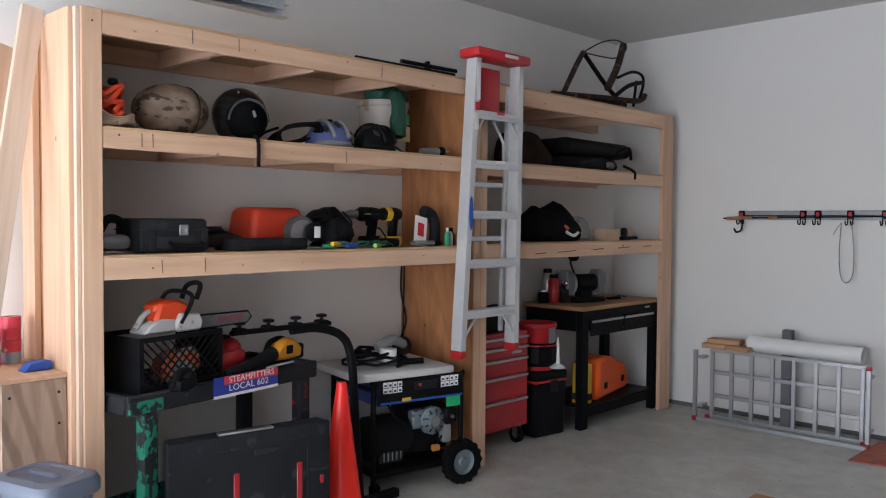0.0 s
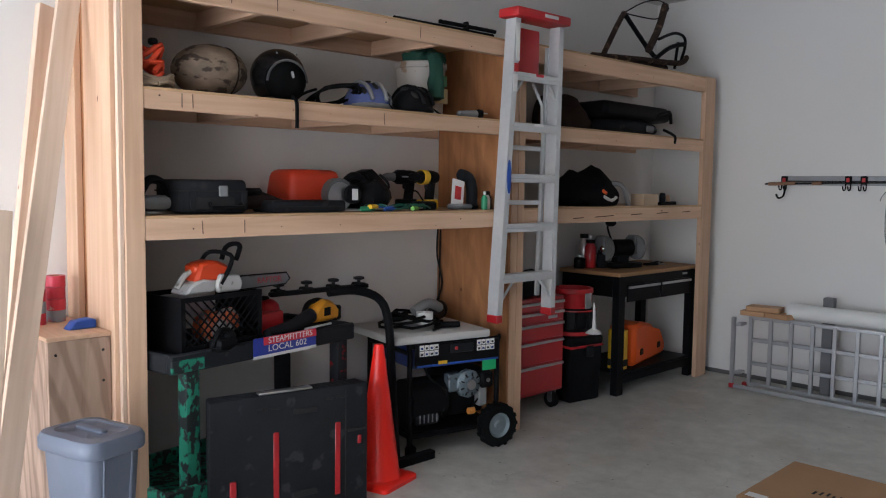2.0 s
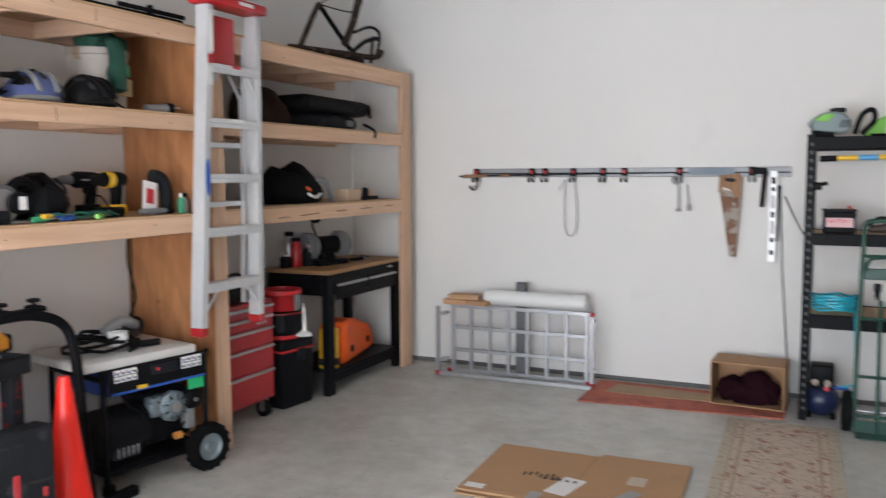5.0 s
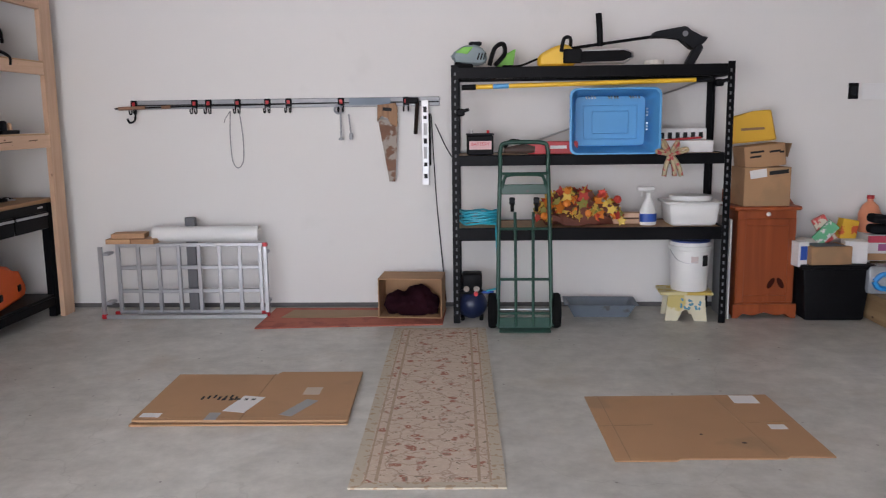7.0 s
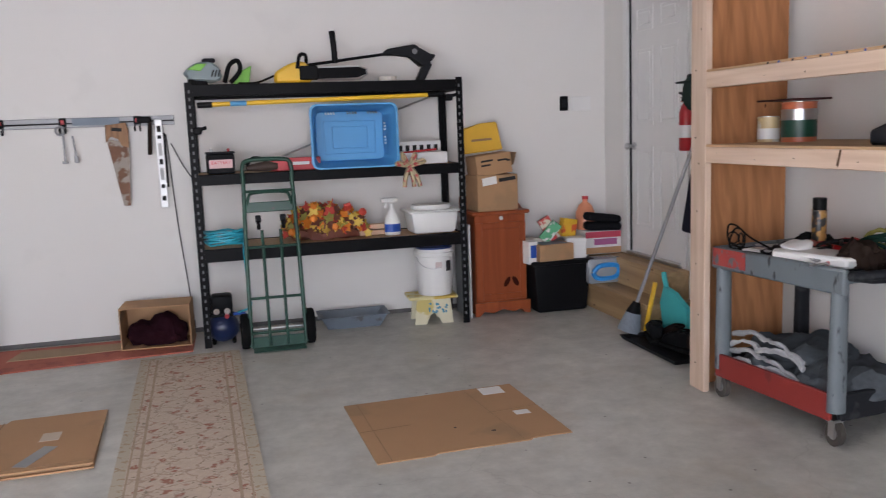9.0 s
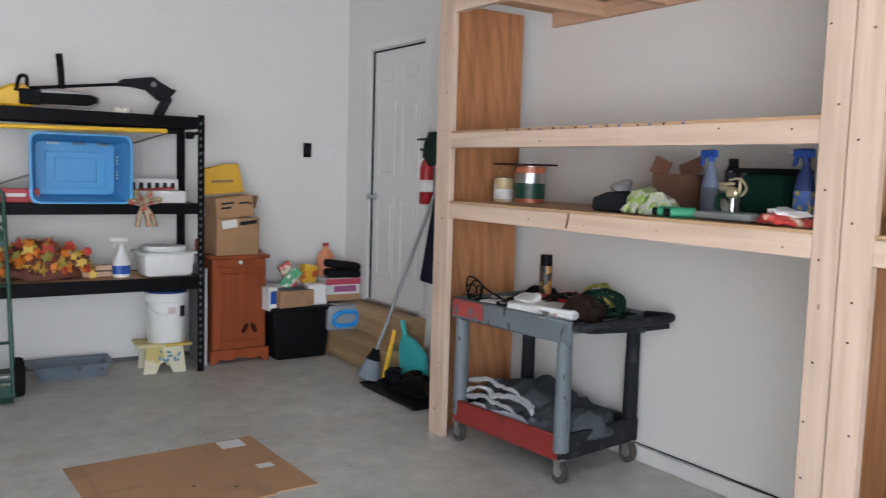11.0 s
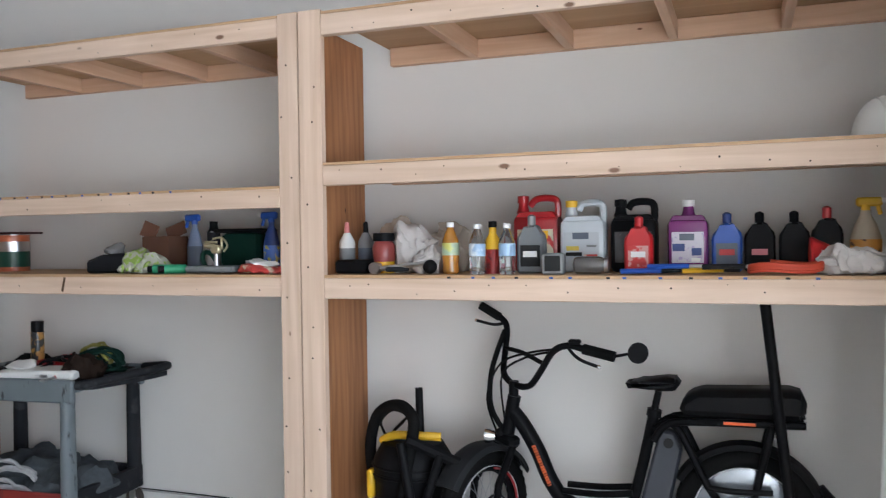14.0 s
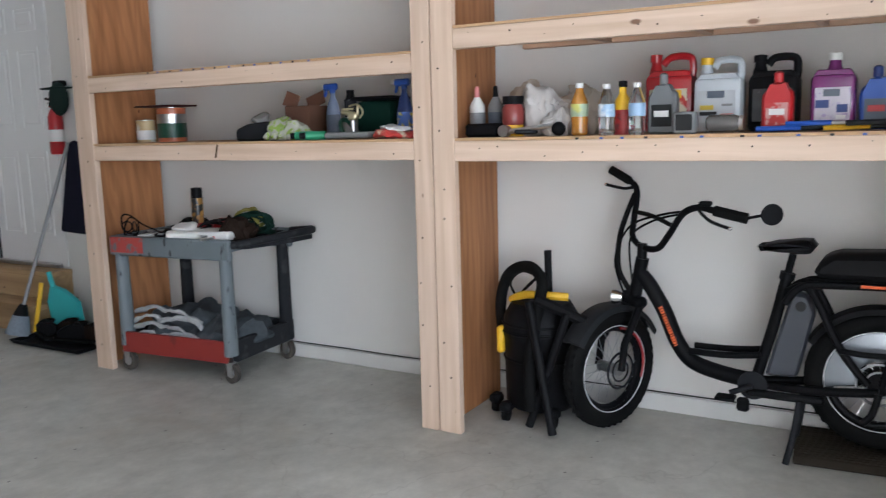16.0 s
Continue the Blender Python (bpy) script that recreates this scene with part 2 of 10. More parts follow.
CREAM = mat("off_white_cloth", (0.66, 0.62, 0.56), 0.9, var=0.15, bump=0.4, bscale=50)
CARD = mat("brown_cardboard", (0.43, 0.25, 0.125), 0.8, var=0.1, scale=3, bump=0.15, bscale=30, spot=(0.36, 0.22, 0.115), spot_amount=0.4, spot_scale=2.5)
CARDD = mat("cut_cardboard_edge", (0.30, 0.185, 0.10), 0.9)
PAPER = mat("white_paper_label", (0.78, 0.77, 0.76), 0.6, var=0.03)
INK = mat("black_ink", (0.03, 0.03, 0.03), 0.6)
GREYINK = mat("grey_ink", (0.3, 0.3, 0.3), 0.6)


# ---- shape kit ----
class Geo:
    """Collects solids into one bmesh, in the thing's own metres."""

    def __init__(self):
        self.bm = bmesh.new()

    def _place(self, verts, m):
        bmesh.ops.transform(self.bm, matrix=m, verts=verts)

    def box(self, c, s, bev=0.0, rot=(0, 0, 0), seg=1, taper=None):
        r = bmesh.ops.create_cube(self.bm, size=1.0)
        vs = r["verts"]
        for v in vs:
            k = taper if (taper and v.co.z > 0) else (1, 1)
            v.co = Vector((v.co.x * s[0] * k[0], v.co.y * s[1] * k[1], v.co.z * s[2]))
        if bev:
            es = list({e for v in vs for e in v.link_edges})
            o = bmesh.ops.bevel(self.bm, geom=es, offset=min(bev, 0.45 * min(s)), segments=seg, affect="EDGES", profile=0.5)
            vs = list({v for f in o["faces"] for v in f.verts} | {v for v in vs if v.is_valid})
        self._place(vs, pose(c[0], c[1], c[2], *rot))
        return self

    def span(self, a, b, bev=0.0):
        return self.box([(p + q) / 2 for p, q in zip(a, b)], [abs(q - p) for p, q in zip(a, b)], bev)

    def ring(self, rows, closed=False, caps=True):
        """Skins rows of points, each row a closed loop."""
        bm = self.bm
        vr = [[bm.verts.new(p) for p in row] for row in rows]
        n = len(rows[0])
        pairs = list(zip(vr, vr[1:])) + ([(vr[-1], vr[0])] if closed else [])
        for a, b in pairs:
            for i in range(n):
                j = (i + 1) % n
                try:
                    bm.faces.new((a[i], a[j], b[j], b[i]))
                except ValueError:
                    pass
        if caps and not closed:
            for row, flip in ((vr[0], True), (vr[-1], False)):
                try:
                    bm.faces.new(row[::-1] if flip else row)
                except ValueError:
                    pass
        return self

    def tube(self, pts, r, seg=8, closed=False, rads=None):
        pts = [Vector(p) for p in pts]
        n = len(pts)
        rows, side = [], None
        for i, p in enumerate(pts):
            if closed:
                d = pts[(i + 1) % n] - pts[i - 1]
            else:
                d = pts[min(i + 1, n - 1)] - pts[max(i - 1, 0)]
            d.normalize()
            if side is None:
                side = d.orthogonal().normalized()
            side = (side - d * side.dot(d))
            if side.length < 1e-5:
                side = d.orthogonal()
            side.normalize()
            up = d.cross(side)
            q = rads[i] if rads else r
            rows.append([p + (side * math.cos(a) + up * math.sin(a)) * q for a in [2 * math.pi * k / seg for k in range(seg)]])
        return self.ring(rows, closed)

    def cyl(self, a, b, r, r2=None, seg=16):
        return self.tube([a, b], r, seg, rads=[r, r if r2 is None else r2])

    def lathe(self, prof, c=(0, 0, 0), seg=20, rot=(0, 0, 0), sx=1.0, sy=1.0):
        m = pose(*c, *rot)
        rows = [[m @ Vector((r * sx * math.cos(a), r * sy * math.sin(a), z)) for a in [2 * math.pi * k / seg for k in range(seg)]] for r, z in prof]
        return self.ring(rows)

    def ball(self, c, r, seg=16, rot=(0, 0, 0), lo=-1.0, hi=1.0):
        k = max(6, seg // 2)
        prof = []
        for i in range(k + 1):
            z = lo + (hi - lo) * (0.5 - 0.5 * math.cos(math.pi * i / k))
            prof.append((max(0.002, math.sqrt(max(0.0, 1 - z * z))), z))
        m = pose(*c, *rot) @ Matrix.Diagonal((*r, 1))
        rows = [[m @ Vector((q * math.cos(a), q * math.sin(a), z)) for a in [2 * math.pi * j / seg for j in range(seg)]] for q, z in prof]
        return self.ring(rows)

    def prism(self, poly, lo, hi, axis="x", bev=0.0):
        """A flat outline given in the two other axes (in order), from lo to hi along the axis."""
        def put(p, h):
            return {"x": (h, p[0], p[1]), "y": (p[0], h, p[1]), "z": (p[0], p[1], h)}[axis]
        a = [self.bm.verts.new(put(p, lo)) for p in poly]
        b = [self.bm.verts.new(put(p, hi)) for p in poly]
        fs = [self.bm.faces.new(a[::-1]), self.bm.faces.new(b)]
        n = len(poly)
        for i in range(n):
            j = (i + 1) % n
            fs.append(self.bm.faces.new((a[i], a[j], b[j], b[i])))
        if bev:
            es = list({e for v in a + b for e in v.link_edges})
            bmesh.ops.bevel(self.bm, geom=es, offset=bev, segments=1, affect="EDGES")
        return self

    def torus(self, c, R, r, rot=(0, 0, 0), seg=28, sub=8, sx=1.0):
        m = pose(*c, *rot)
        return self.tube([m @ Vector((R * sx * math.cos(a), R * math.sin(a), 0)) for a in [2 * math.pi * k / seg for k in range(seg)]], r, sub, True)

    def lumps(self, amount, scale, seed=0.0):
        """Pushes the points about, for soft and crumpled things."""
        for v in self.bm.verts:
            v.co += noise.noise_vector(v.co * scale + Vector((seed, seed * 1.7, seed * 0.3))) * amount
        return self

    def turned(self, m):
        """Moves the whole shape by a matrix."""
        bmesh.ops.transform(self.bm, matrix=m, verts=self.bm.verts)
        return self

    def cloth(self, c, s, h, n=14, amount=0.02, scale=9.0, seed=0.0, rz=0.0):
        """A crumpled heap of cloth, thick in the middle."""
        m = pose(*c, 0, 0, rz)
        rows = []
        for j in range(n):
            t = j / (n - 1)
            x = (t - 0.5) * s[0]
            prof = math.sqrt(max(0.02, 1 - (2 * t - 1) ** 2))
            row = []
            for k in range(n):
                a = 2 * math.pi * k / n
                y, z = math.cos(a) * s[1] / 2 * prof, max(0.0, 0.35 * h + math.sin(a) * 0.65 * h * prof)
                p = Vector((x, y, z))
                d = noise.noise_vector(p * scale + Vector((seed, 0, seed))) * amount * 1.3
                d += noise.noise_vector(p * scale * 2.6 + Vector((0, seed, seed))) * amount * 0.7
                p.z *= 1 + 0.35 * noise.noise(Vector((x * 7 + seed, y * 7, seed)))
                p += d
                p.z = max(p.z, 0.0)
                row.append(m @ p)
            rows.append(row)
        return self.ring(rows)


def part(name, geo, material, parent, label="", smooth=38):
    me = bpy.data.meshes.new(name)
    bmesh.ops.recalc_face_normals(geo.bm, faces=geo.bm.faces)
    geo.bm.to_mesh(me)
    geo.bm.free()
    me.materials.append(material)
    me.polygons.foreach_set("use_smooth", [True] * len(me.polygons))
    me.set_sharp_from_angle(angle=radians(smooth))
    ob = new(name, me)
    if parent is not None:
        ob.parent = parent
    if label:
        tagged(ob, label)
    return ob


def thing(name, label, category, at=(0, 0, 0), rz=0.0, group="", kind="", rx=0.0, ry=0.0):
    ob = new(name)
    ob.empty_display_size = 0.1
    ob.matrix_basis = pose(*at, rx, ry, rz)
    return tagged(ob, label, category, group, kind)


def words(text, size, m, material, parent, name="lettering", wide=1.0):
    """Raised lettering in the built-in font, as a mesh; m puts its middle and its facing (text reads along x, faces +z)."""
    cu = bpy.data.curves.new(name, "FONT")
    cu.body, cu.size, cu.align_x, cu.align_y, cu.extrude = text, size, "CENTER", "CENTER", 0.0006
    tmp = bpy.data.objects.new("text_source", cu)
    scene.collection.objects.link(tmp)
    me = bpy.data.meshes.new_from_object(tmp.evaluated_get(bpy.context.evaluated_depsgraph_get()))
    bpy.data.objects.remove(tmp)
    bpy.data.curves.remove(cu)
    me.materials.clear()
    me.materials.append(material)
    me.transform(m @ Matrix.Diagonal((wide, 1, 1, 1)))
    ob = new(name, me)
    ob.parent = parent
    return ob


def facing(x, y, z, to):
    """Pose of flat lettering that faces -x, +x, -y or +z and reads level."""
    return {"-y": pose(x, y, z, 90, 0, 0), "-x": pose(x, y, z, 90, 0, -90), "+x": pose(x, y, z, 90, 0, 90), "+z": pose(x, y, z)}[to]


def smooth_path(pts, n=6):
    """A rounded way through the given points."""
    pts = [Vector(p) for p in pts]
    out = []
    for i in range(len(pts) - 1):
        p0, p1, p2, p3 = pts[max(i - 1, 0)], pts[i], pts[i + 1], pts[min(i + 2, len(pts) - 1)]
        for k in range(n):
            t = k / n
            out.append(0.5 * ((2 * p1) + (p2 - p0) * t + (2 * p0 - 5 * p1 + 4 * p2 - p3) * t * t + (3 * p1 - p0 - 3 * p2 + p3) * t ** 3))
    out.append(pts[-1])
    return out


# ---- the room ----
XW, XE, YN, YS, ZC = -4.16, 2.93, 6.0, -3.3, 3.15


def structure(name, geo, material, label, category):
    return tagged(part(name, geo, material, None), label, category, kind="structure")


structure("floor", Geo().span((XW, YS, -0.12), (XE, YN, 0)), CONC, "smooth grey concrete garage floor with faint stains", "floor")
structure("ground", Geo().span((-60, -90, -0.16), (60, YS, -0.02)), mat("driveway_concrete", (0.36, 0.35, 0.33), 0.8, var=0.12, scale=2, bump=0.2), "pale concrete driveway outside the garage door", "ground")
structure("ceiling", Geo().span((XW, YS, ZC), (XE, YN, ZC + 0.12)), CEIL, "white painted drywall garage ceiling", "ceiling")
structure("wall_north", Geo().span((XW - 0.14, YN, 0.035), (XE + 0.14, YN + 0.14, ZC)), WALL, "white painted drywall back wall of the garage", "wall")
structure("wall_west", Geo().span((XW - 0.14, YS, 0), (XW, YN, ZC)), WALL, "white painted drywall side wall behind the shelving", "wall")
DY0, DY1, DZ0, DZ1 = 4.745, 5.585, 0.43, 2.475
structure("wall_east", Geo().span((XE, YS, 0), (XE + 0.14, DY0, ZC)).span((XE, DY1, 0), (XE + 0.14, YN, ZC)).span((XE, DY0, DZ1), (XE + 0.14, DY1, ZC)).span((XE, DY0, 0), (XE + 0.14, DY1, DZ0)),
          WALL, "white painted drywall wall with a house door", "wall")
# last two spans: unseen return, added to keep door light off the east shelves
structure("wall_south", Geo().span((XW - 0.14, YS - 0.16, 0), (-4.02, YS, ZC)).span((0.95, YS - 0.16, 0), (XE + 0.14, YS, ZC)).span((-4.02, YS - 0.16, 2.45), (0.95, YS, ZC)).span((1.03, YS, 0), (1.15, -1.42, ZC)).span((1.15, -1.54, 0), (XE, -1.42, ZC)),
          WALL, "white front wall with the open vehicle door and an added unseen return that blocks light", "wall")
structure("stem_wall", Geo().span((XW, YN, 0), (XE, YN + 0.12, 0.035)).span((XW, YN - 0.004, 0.024), (XE, YN, 0.034)), mat("dark_sill_gap", (0.13, 0.125, 0.12), 0.9), "grey concrete sill under the back wall", "sill")
structure("baseboard", Geo().span((XE - 0.018, -1.42, 0), (XE, 4.0, 0.085), 0.004), mat("painted_concrete_curb", (0.7, 0.69, 0.67), 0.7, spot=(0.45, 0.43, 0.4), spot_amount=0.3, bump=0.2), "scuffed white curb along the wall foot", "baseboard")
structure("trim", Geo().tube(smooth_path([(XE - 0.006, 3.3, 0.092), (XE - 0.005, 2.2, 0.092), (XE - 0.008, 1.7, 0.09), (XE - 0.005, 0.9, 0.092), (XE - 0.006, -1.41, 0.092)]), 0.0035, 6), BLACK, "dark gap line above the wall curb", "trim")

# house door with six sunk panels, on a threshold
door = thing("door_1", "closed white six-panel house door with a satin knob", "door", (XE, (DY0 + DY1) / 2, DZ0), kind="structure")
g = Geo().span((0.02, -0.40, 0.005), (0.05, 0.40, 2.03))
for y0, y1 in ((-0.31, -0.05), (0.05, 0.31)):
    for z0, z1 in ((0.22, 0.86), (1.02, 1.62), (1.74, 1.92)):
        g.span((0.012, y0, z0), (0.021, y1, z0 + 0.02)).span((0.012, y0, z1 - 0.02), (0.021, y1, z1)).span((0.012, y0, z0 + 0.02), (0.021, y0 + 0.02, z1 - 0.02)).span((0.012, y1 - 0.02, z0 + 0.02), (0.021, y1, z1 - 0.02))
        g.box((0.016, (y0 + y1) / 2, (z0 + z1) / 2), (0.012, y1 - y0 - 0.09, z1 - z0 - 0.09), 0.004)
part("leaf", g, TRIMW, door)
part("casing", Geo().span((-0.016, 0.41, 0), (0.0, 0.475, 2.105), 0.004).span((-0.016, -0.475, 0), (0.0, -0.41, 2.105), 0.004).span((-0.016, -0.41, 2.04), (0.0, 0.41, 2.105), 0.004), TRIMW, door)
part("jamb", Geo().span((0.0, 0.403, 0), (0.12, 0.418, 2.045)).span((0.0, -0.418, 0), (0.12, -0.403, 2.045)).span((0.0, -0.403, 2.032), (0.12, 0.403, 2.045)).span((0.052, -0.403, 0), (0.12, 0.403, 2.03)), TRIMW, door)
part("knob", Geo().cyl((0.012, 0.345, 0.86), (-0.03, 0.345, 0.86), 0.014).ball((-0.045, 0.345, 0.86), (0.022, 0.028, 0.028)).cyl((0.021, 0.345, 0.86), (0.012, 0.345, 0.86), 0.032), STEEL, door, "satin nickel door knob")
part("weatherstrip", Geo().span((0.006, 0.392, 0.012), (0.0195, 0.4025, 2.031)).span((0.006, -0.4025, 0.012), (0.0195, -0.392, 2.031)).span((0.006, -0.392, 2.02), (0.0195, 0.392, 2.031)), DARKG, door, "dark rubber weatherstrip")
part("threshold", Geo().span((-0.03, -0.40, -0.015), (0.06, 0.40, 0.012), 0.003), STEEL, door)

# ---- timber shelving ----
def shelving(name, label, posts, bays, xf, xb, pine, panels, joists):
    """A built-in wall of shelves. xf: front face, xb: wall. The front faces +x where xb < xf."""
    px, py, pz = pine
    d = 1 if xb < xf else -1
    unit = thing(name, label, "shelving")
    for y0, y1, h in posts:
        part("post", Geo().span((xf - 0.038 * d, y0, 0.001), (xf, y1, h), 0.003), pz, unit)
    for y0, y1, x0, x1, h in panels:
        part("side_panel", Geo().span((x0, y0, 0.002), (x1, y1, h), 0.001), PLY, unit, "stained plywood divider panel")
    for y0, y1, levels in bays:
        for z0, z1, deck in levels:
            part("front_beam", Geo().span((xf - 0.037 * d, y0 + 0.001, z0), (xf - 0.001 * d, y1 - 0.001, z1 - 0.012), 0.003), py, unit)
            part("rear_ledger", Geo().span((xb + 0.002 * d, y0 + 0.02, z1 - 0.012 - (z1 - 0.012 - z0) * deck), (xb + 0.04 * d, y1 - 0.02, z1 - 0.012), 0.003), PINE_Y, unit)
            part("deck", Geo().span((xb + 0.003 * d, y0 + 0.002, z1 - 0.0115), (xf - 0.003 * d, y1 - 0.002, z1)), PLYH, unit, "plywood shelf deck")
            n = joists
            for k in range(n):
                y = y0 + (y1 - y0) * (k + 1) / (n + 1)
                part("joist", Geo().span((xb + 0.041 * d, y - 0.019, z1 - 0.0125 - (z1 - 0.0145 - z0) * deck), (xf - 0.038 * d, y + 0.019, z1 - 0.0125), 0.002), PINE_X, unit)
    return unit


west = shelving("timber_shelving", "built-in shelves of yellow pine studs and plywood along the wall",
                [(0.964, 1.05, 2.435), (3.37, 3.43, 2.44), (3.431, 3.492, 2.44), (5.69, 5.85, 2.45)],
                [(1.05, 3.35, [(1.306, 1.410, 1), (1.862, 1.953, 1), (2.333, 2.434, 1)]), (3.43, 5.69, [(1.312, 1.418, 1), (1.85, 1.948, 1), (2.325, 2.445, 1)])],
                -3.5, XW, (PINE_X, PINE_Y, PINE_Z),
                [(3.352, 3.369, -4.14, -3.502, 2.43), (0.966, 0.984, -4.15, -3.541, 2.43)], 3)
# boards that face the end of the shelving
part("end_board", Geo().span((-3.79, 0.926, 0.002), (-3.542, 0.964, 2.432), 0.003), PINE_Z, west)
part("end_board", Geo().span((-3.87, 0.94, 0.002), (-3.792, 0.965, 2.425), 0.003), PINE_Z, west)
part("end_board", Geo().span((-4.10, 0.935, 0.002), (-3.96, 0.965, 2.42), 0.003), PINE_Z, west)
part("front_batten", Geo().span((-3.538, 0.945, 0.002), (-3.51, 0.963, 2.43), 0.002), PALE_Z, west)
part("post_back", Geo().span((-3.7, 3.431, 0.002), (-3.539, 3.469, 2.43), 0.003), PINE_Z, west)

east = shelving("timber_shelving", "built-in shelves of pale new pine studs with plywood dividers",
                [(3.352, 3.49, 2.47), (1.079, 1.174, 2.47), (0.965, 1.073, 2.47), (-1.415, -1.341, 2.47)],
                [(1.174, 3.352, [(1.253, 1.348, 1), (1.638, 1.732, 0.42), (2.37, 2.465, 1)]), (-1.34, 0.965, [(1.247, 1.347, 1), (1.724, 1.822, 0.5), (2.358, 2.46, 1)])],
                2.208, XE, (PALE_X, PALE_Y, PALE_Z),
                [(3.492, 3.51, 2.247, 2.81, 2.45), (1.075, 1.093, 2.247, 2.85, 2.45)], 4)

# nail heads and pencil marks on the front beams
NAIL = mat("dark_nail_head", (0.04, 0.03, 0.025), 0.5)
rn = random.Random(11)
NAIL_ME = part("nail", Geo().lathe([(0.0045, 0.0), (0.0045, 0.0012), (0.001, 0.0015)], seg=7), NAIL, west)
NAIL_ME.matrix_basis = pose(-3.5, 1.01, 2.38, 0, 90, 0)
def nails(unit, x, face, y0, y1, z0, z1, n):
    for k in range(n):
        o = new("nail", NAIL_ME.data)
        o.parent = unit
        o.matrix_basis = pose(x, y0 + (y1 - y0) * (k + rn.uniform(0.1, 0.9)) / n, rn.uniform(z0 + 0.015, z1 - 0.03), 0, 90 * face, 0) @ Matrix.Scale(rn.uniform(0.4, 0.95), 4)
for y0, y1 in ((1.06, 3.3), (3.55, 5.65)):
    for z0, z1 in ((1.31, 1.40), (1.865, 1.95), (2.335, 2.43)):
        nails(west, -3.501, 1, y0, y1, z0, z1, 5)
for y0, y1, n, zz in ((1.2, 3.3, 7, ((1.255, 1.345), (1.64, 1.73), (2.37, 2.46))), (-1.2, 0.94, 13, ((1.25, 1.345), (1.726, 1.82), (2.36, 2.46)))):
    for z0, z1 in zz:
        nails(east, 2.209, -1, y0, y1, z0, z1, n)
for y in (3.42, 1.13, 1.02):
    for k in range(9):
        o = new("nail", NAIL_ME.data)
        o.parent = east
        o.matrix_basis = pose(2.2082, y + rn.uniform(-0.03, 0.03), 0.2 + 0.25 * k + rn.uniform(-0.08, 0.08), 0, -90, 0)
PENCIL = mat("pencil_mark", (0.16, 0.11, 0.08), 0.8)
for y, z in ((1.22, 1.905), (1.27, 1.905), (1.46, 2.385), (1.70, 2.385), (1.31, 1.355), (1.52, 1.355), (2.35, 1.90), (2.6, 2.38)):
    part("pencil_line", Geo().box((-3.4985, y, z), (0.0012, 0.004, 0.06), rot=(rn.uniform(-4, 4), 0, 0)), PENCIL, west)
BLUEM = mat("blue_pen_mark", (0.05, 0.1, 0.35), 0.7)
for k in range(14):
    part("pen_mark", Geo().box((2.2085, 0.42 - 0.105 * k + rn.uniform(-0.03, 0.03), 1.338), (0.0012, 0.014, 0.008)), BLUEM if k % 3 else INK, east)
    part("pen_mark", Geo().box((2.2085, 2.85 - 0.085 * k + rn.uniform(-0.02, 0.02), 1.724), (0.0012, 0.012, 0.009)), BLUEM if k % 2 else INK, east)
SPLIT = mat("dark_bark_split", (0.09, 0.045, 0.02), 0.9)
for y, z, l in ((4.35, 1.352, 0.22), (4.75, 1.36, 0.14), (5.1, 1.365, 0.16), (5.45, 1.37, 0.12), (4.05, 1.345, 0.12)):
    part("bark_split", Geo().box((-3.4985, y, z), (0.0014, l, 0.006), rot=(2, 0, 0)), SPLIT, west)
part("bark_split", Geo().box((2.2085, 2.38, 1.30), (0.0012, 0.012, 0.07), rot=(14, 0, 0)), SPLIT, east)


# ---- things along the west wall ----
def board(name, a, b, w, th, material, label, turn=0.0):
    """A loose board from foot a to top b, broad side w, thickness th."""
    a, b = Vector(a), Vector(b)
    ob = part(name, Geo().box((0, 0, (b - a).length / 2), (th, w, (b - a).length), 0.002), material, None)
    ob.matrix_basis = Matrix.Translation(a) @ (b - a).to_track_quat("Z", "Y").to_matrix().to_4x4() @ pose(0, 0, 0, 0, 0, turn)
    return tagged(ob, label, "board", "leaning boards")


board("leaning_board", (-3.285, 0.356, 0.0), (-3.815, 0.888, 2.46), 0.089, 0.038, PALE_Z, "pale planed stud leaning on the end of the shelving", -47)
board("leaning_board", (-3.56, 0.44, 0.0), (-4.02, 0.85, 2.318), 0.089, 0.038, PALE_Z, "pale pine stud leaning in the corner by the shelving", -35)
board("leaning_board", (-3.10, 0.205, 0.0), (-3.49, 0.455, 1.46), 0.07, 0.02, mat("white_primed_board", (0.7, 0.68, 0.66), 0.6), "short white primed board standing against the others", -60)
board("leaning_board", (-3.17, 0.30, 0.0), (-3.47, 0.50, 1.44), 0.05, 0.02, PALE_Z, "short pale strip of wood beside the primed board", -50)

# galvanised track of the vehicle door, hung over the shelving
tr = thing("door_track", "galvanised overhead track end of the vehicle door", "door track", (-3.3, 1.83, 2.50))
part("channel", Geo().span((-0.04, -3.4, 0.0), (-0.036, 0, 0.06)).span((-0.04, -3.4, 0.056), (0.02, 0, 0.06)).span((-0.04, -3.4, 0.0), (0.02, 0, 0.004)), GALV, tr)
part("angle_bar", Geo().span((0.022, -3.4, 0.03), (0.026, -0.03, 0.085)).span((-0.03, -3.4, 0.082), (0.026, -0.03, 0.086)), GALV, tr)
part("hanger", Geo().span((-0.02, -0.35, 0.086), (0.01, -0.31, 0.65)), GALV, tr)
part("bolt", Geo().cyl((0.026, -0.1, 0.05), (0.034, -0.1, 0.05), 0.008, seg=6), STEEL, tr)
part("bolt", Geo().cyl((0.026, -0.2, 0.05), (0.034, -0.2, 0.05), 0.008, seg=6), STEEL, tr)

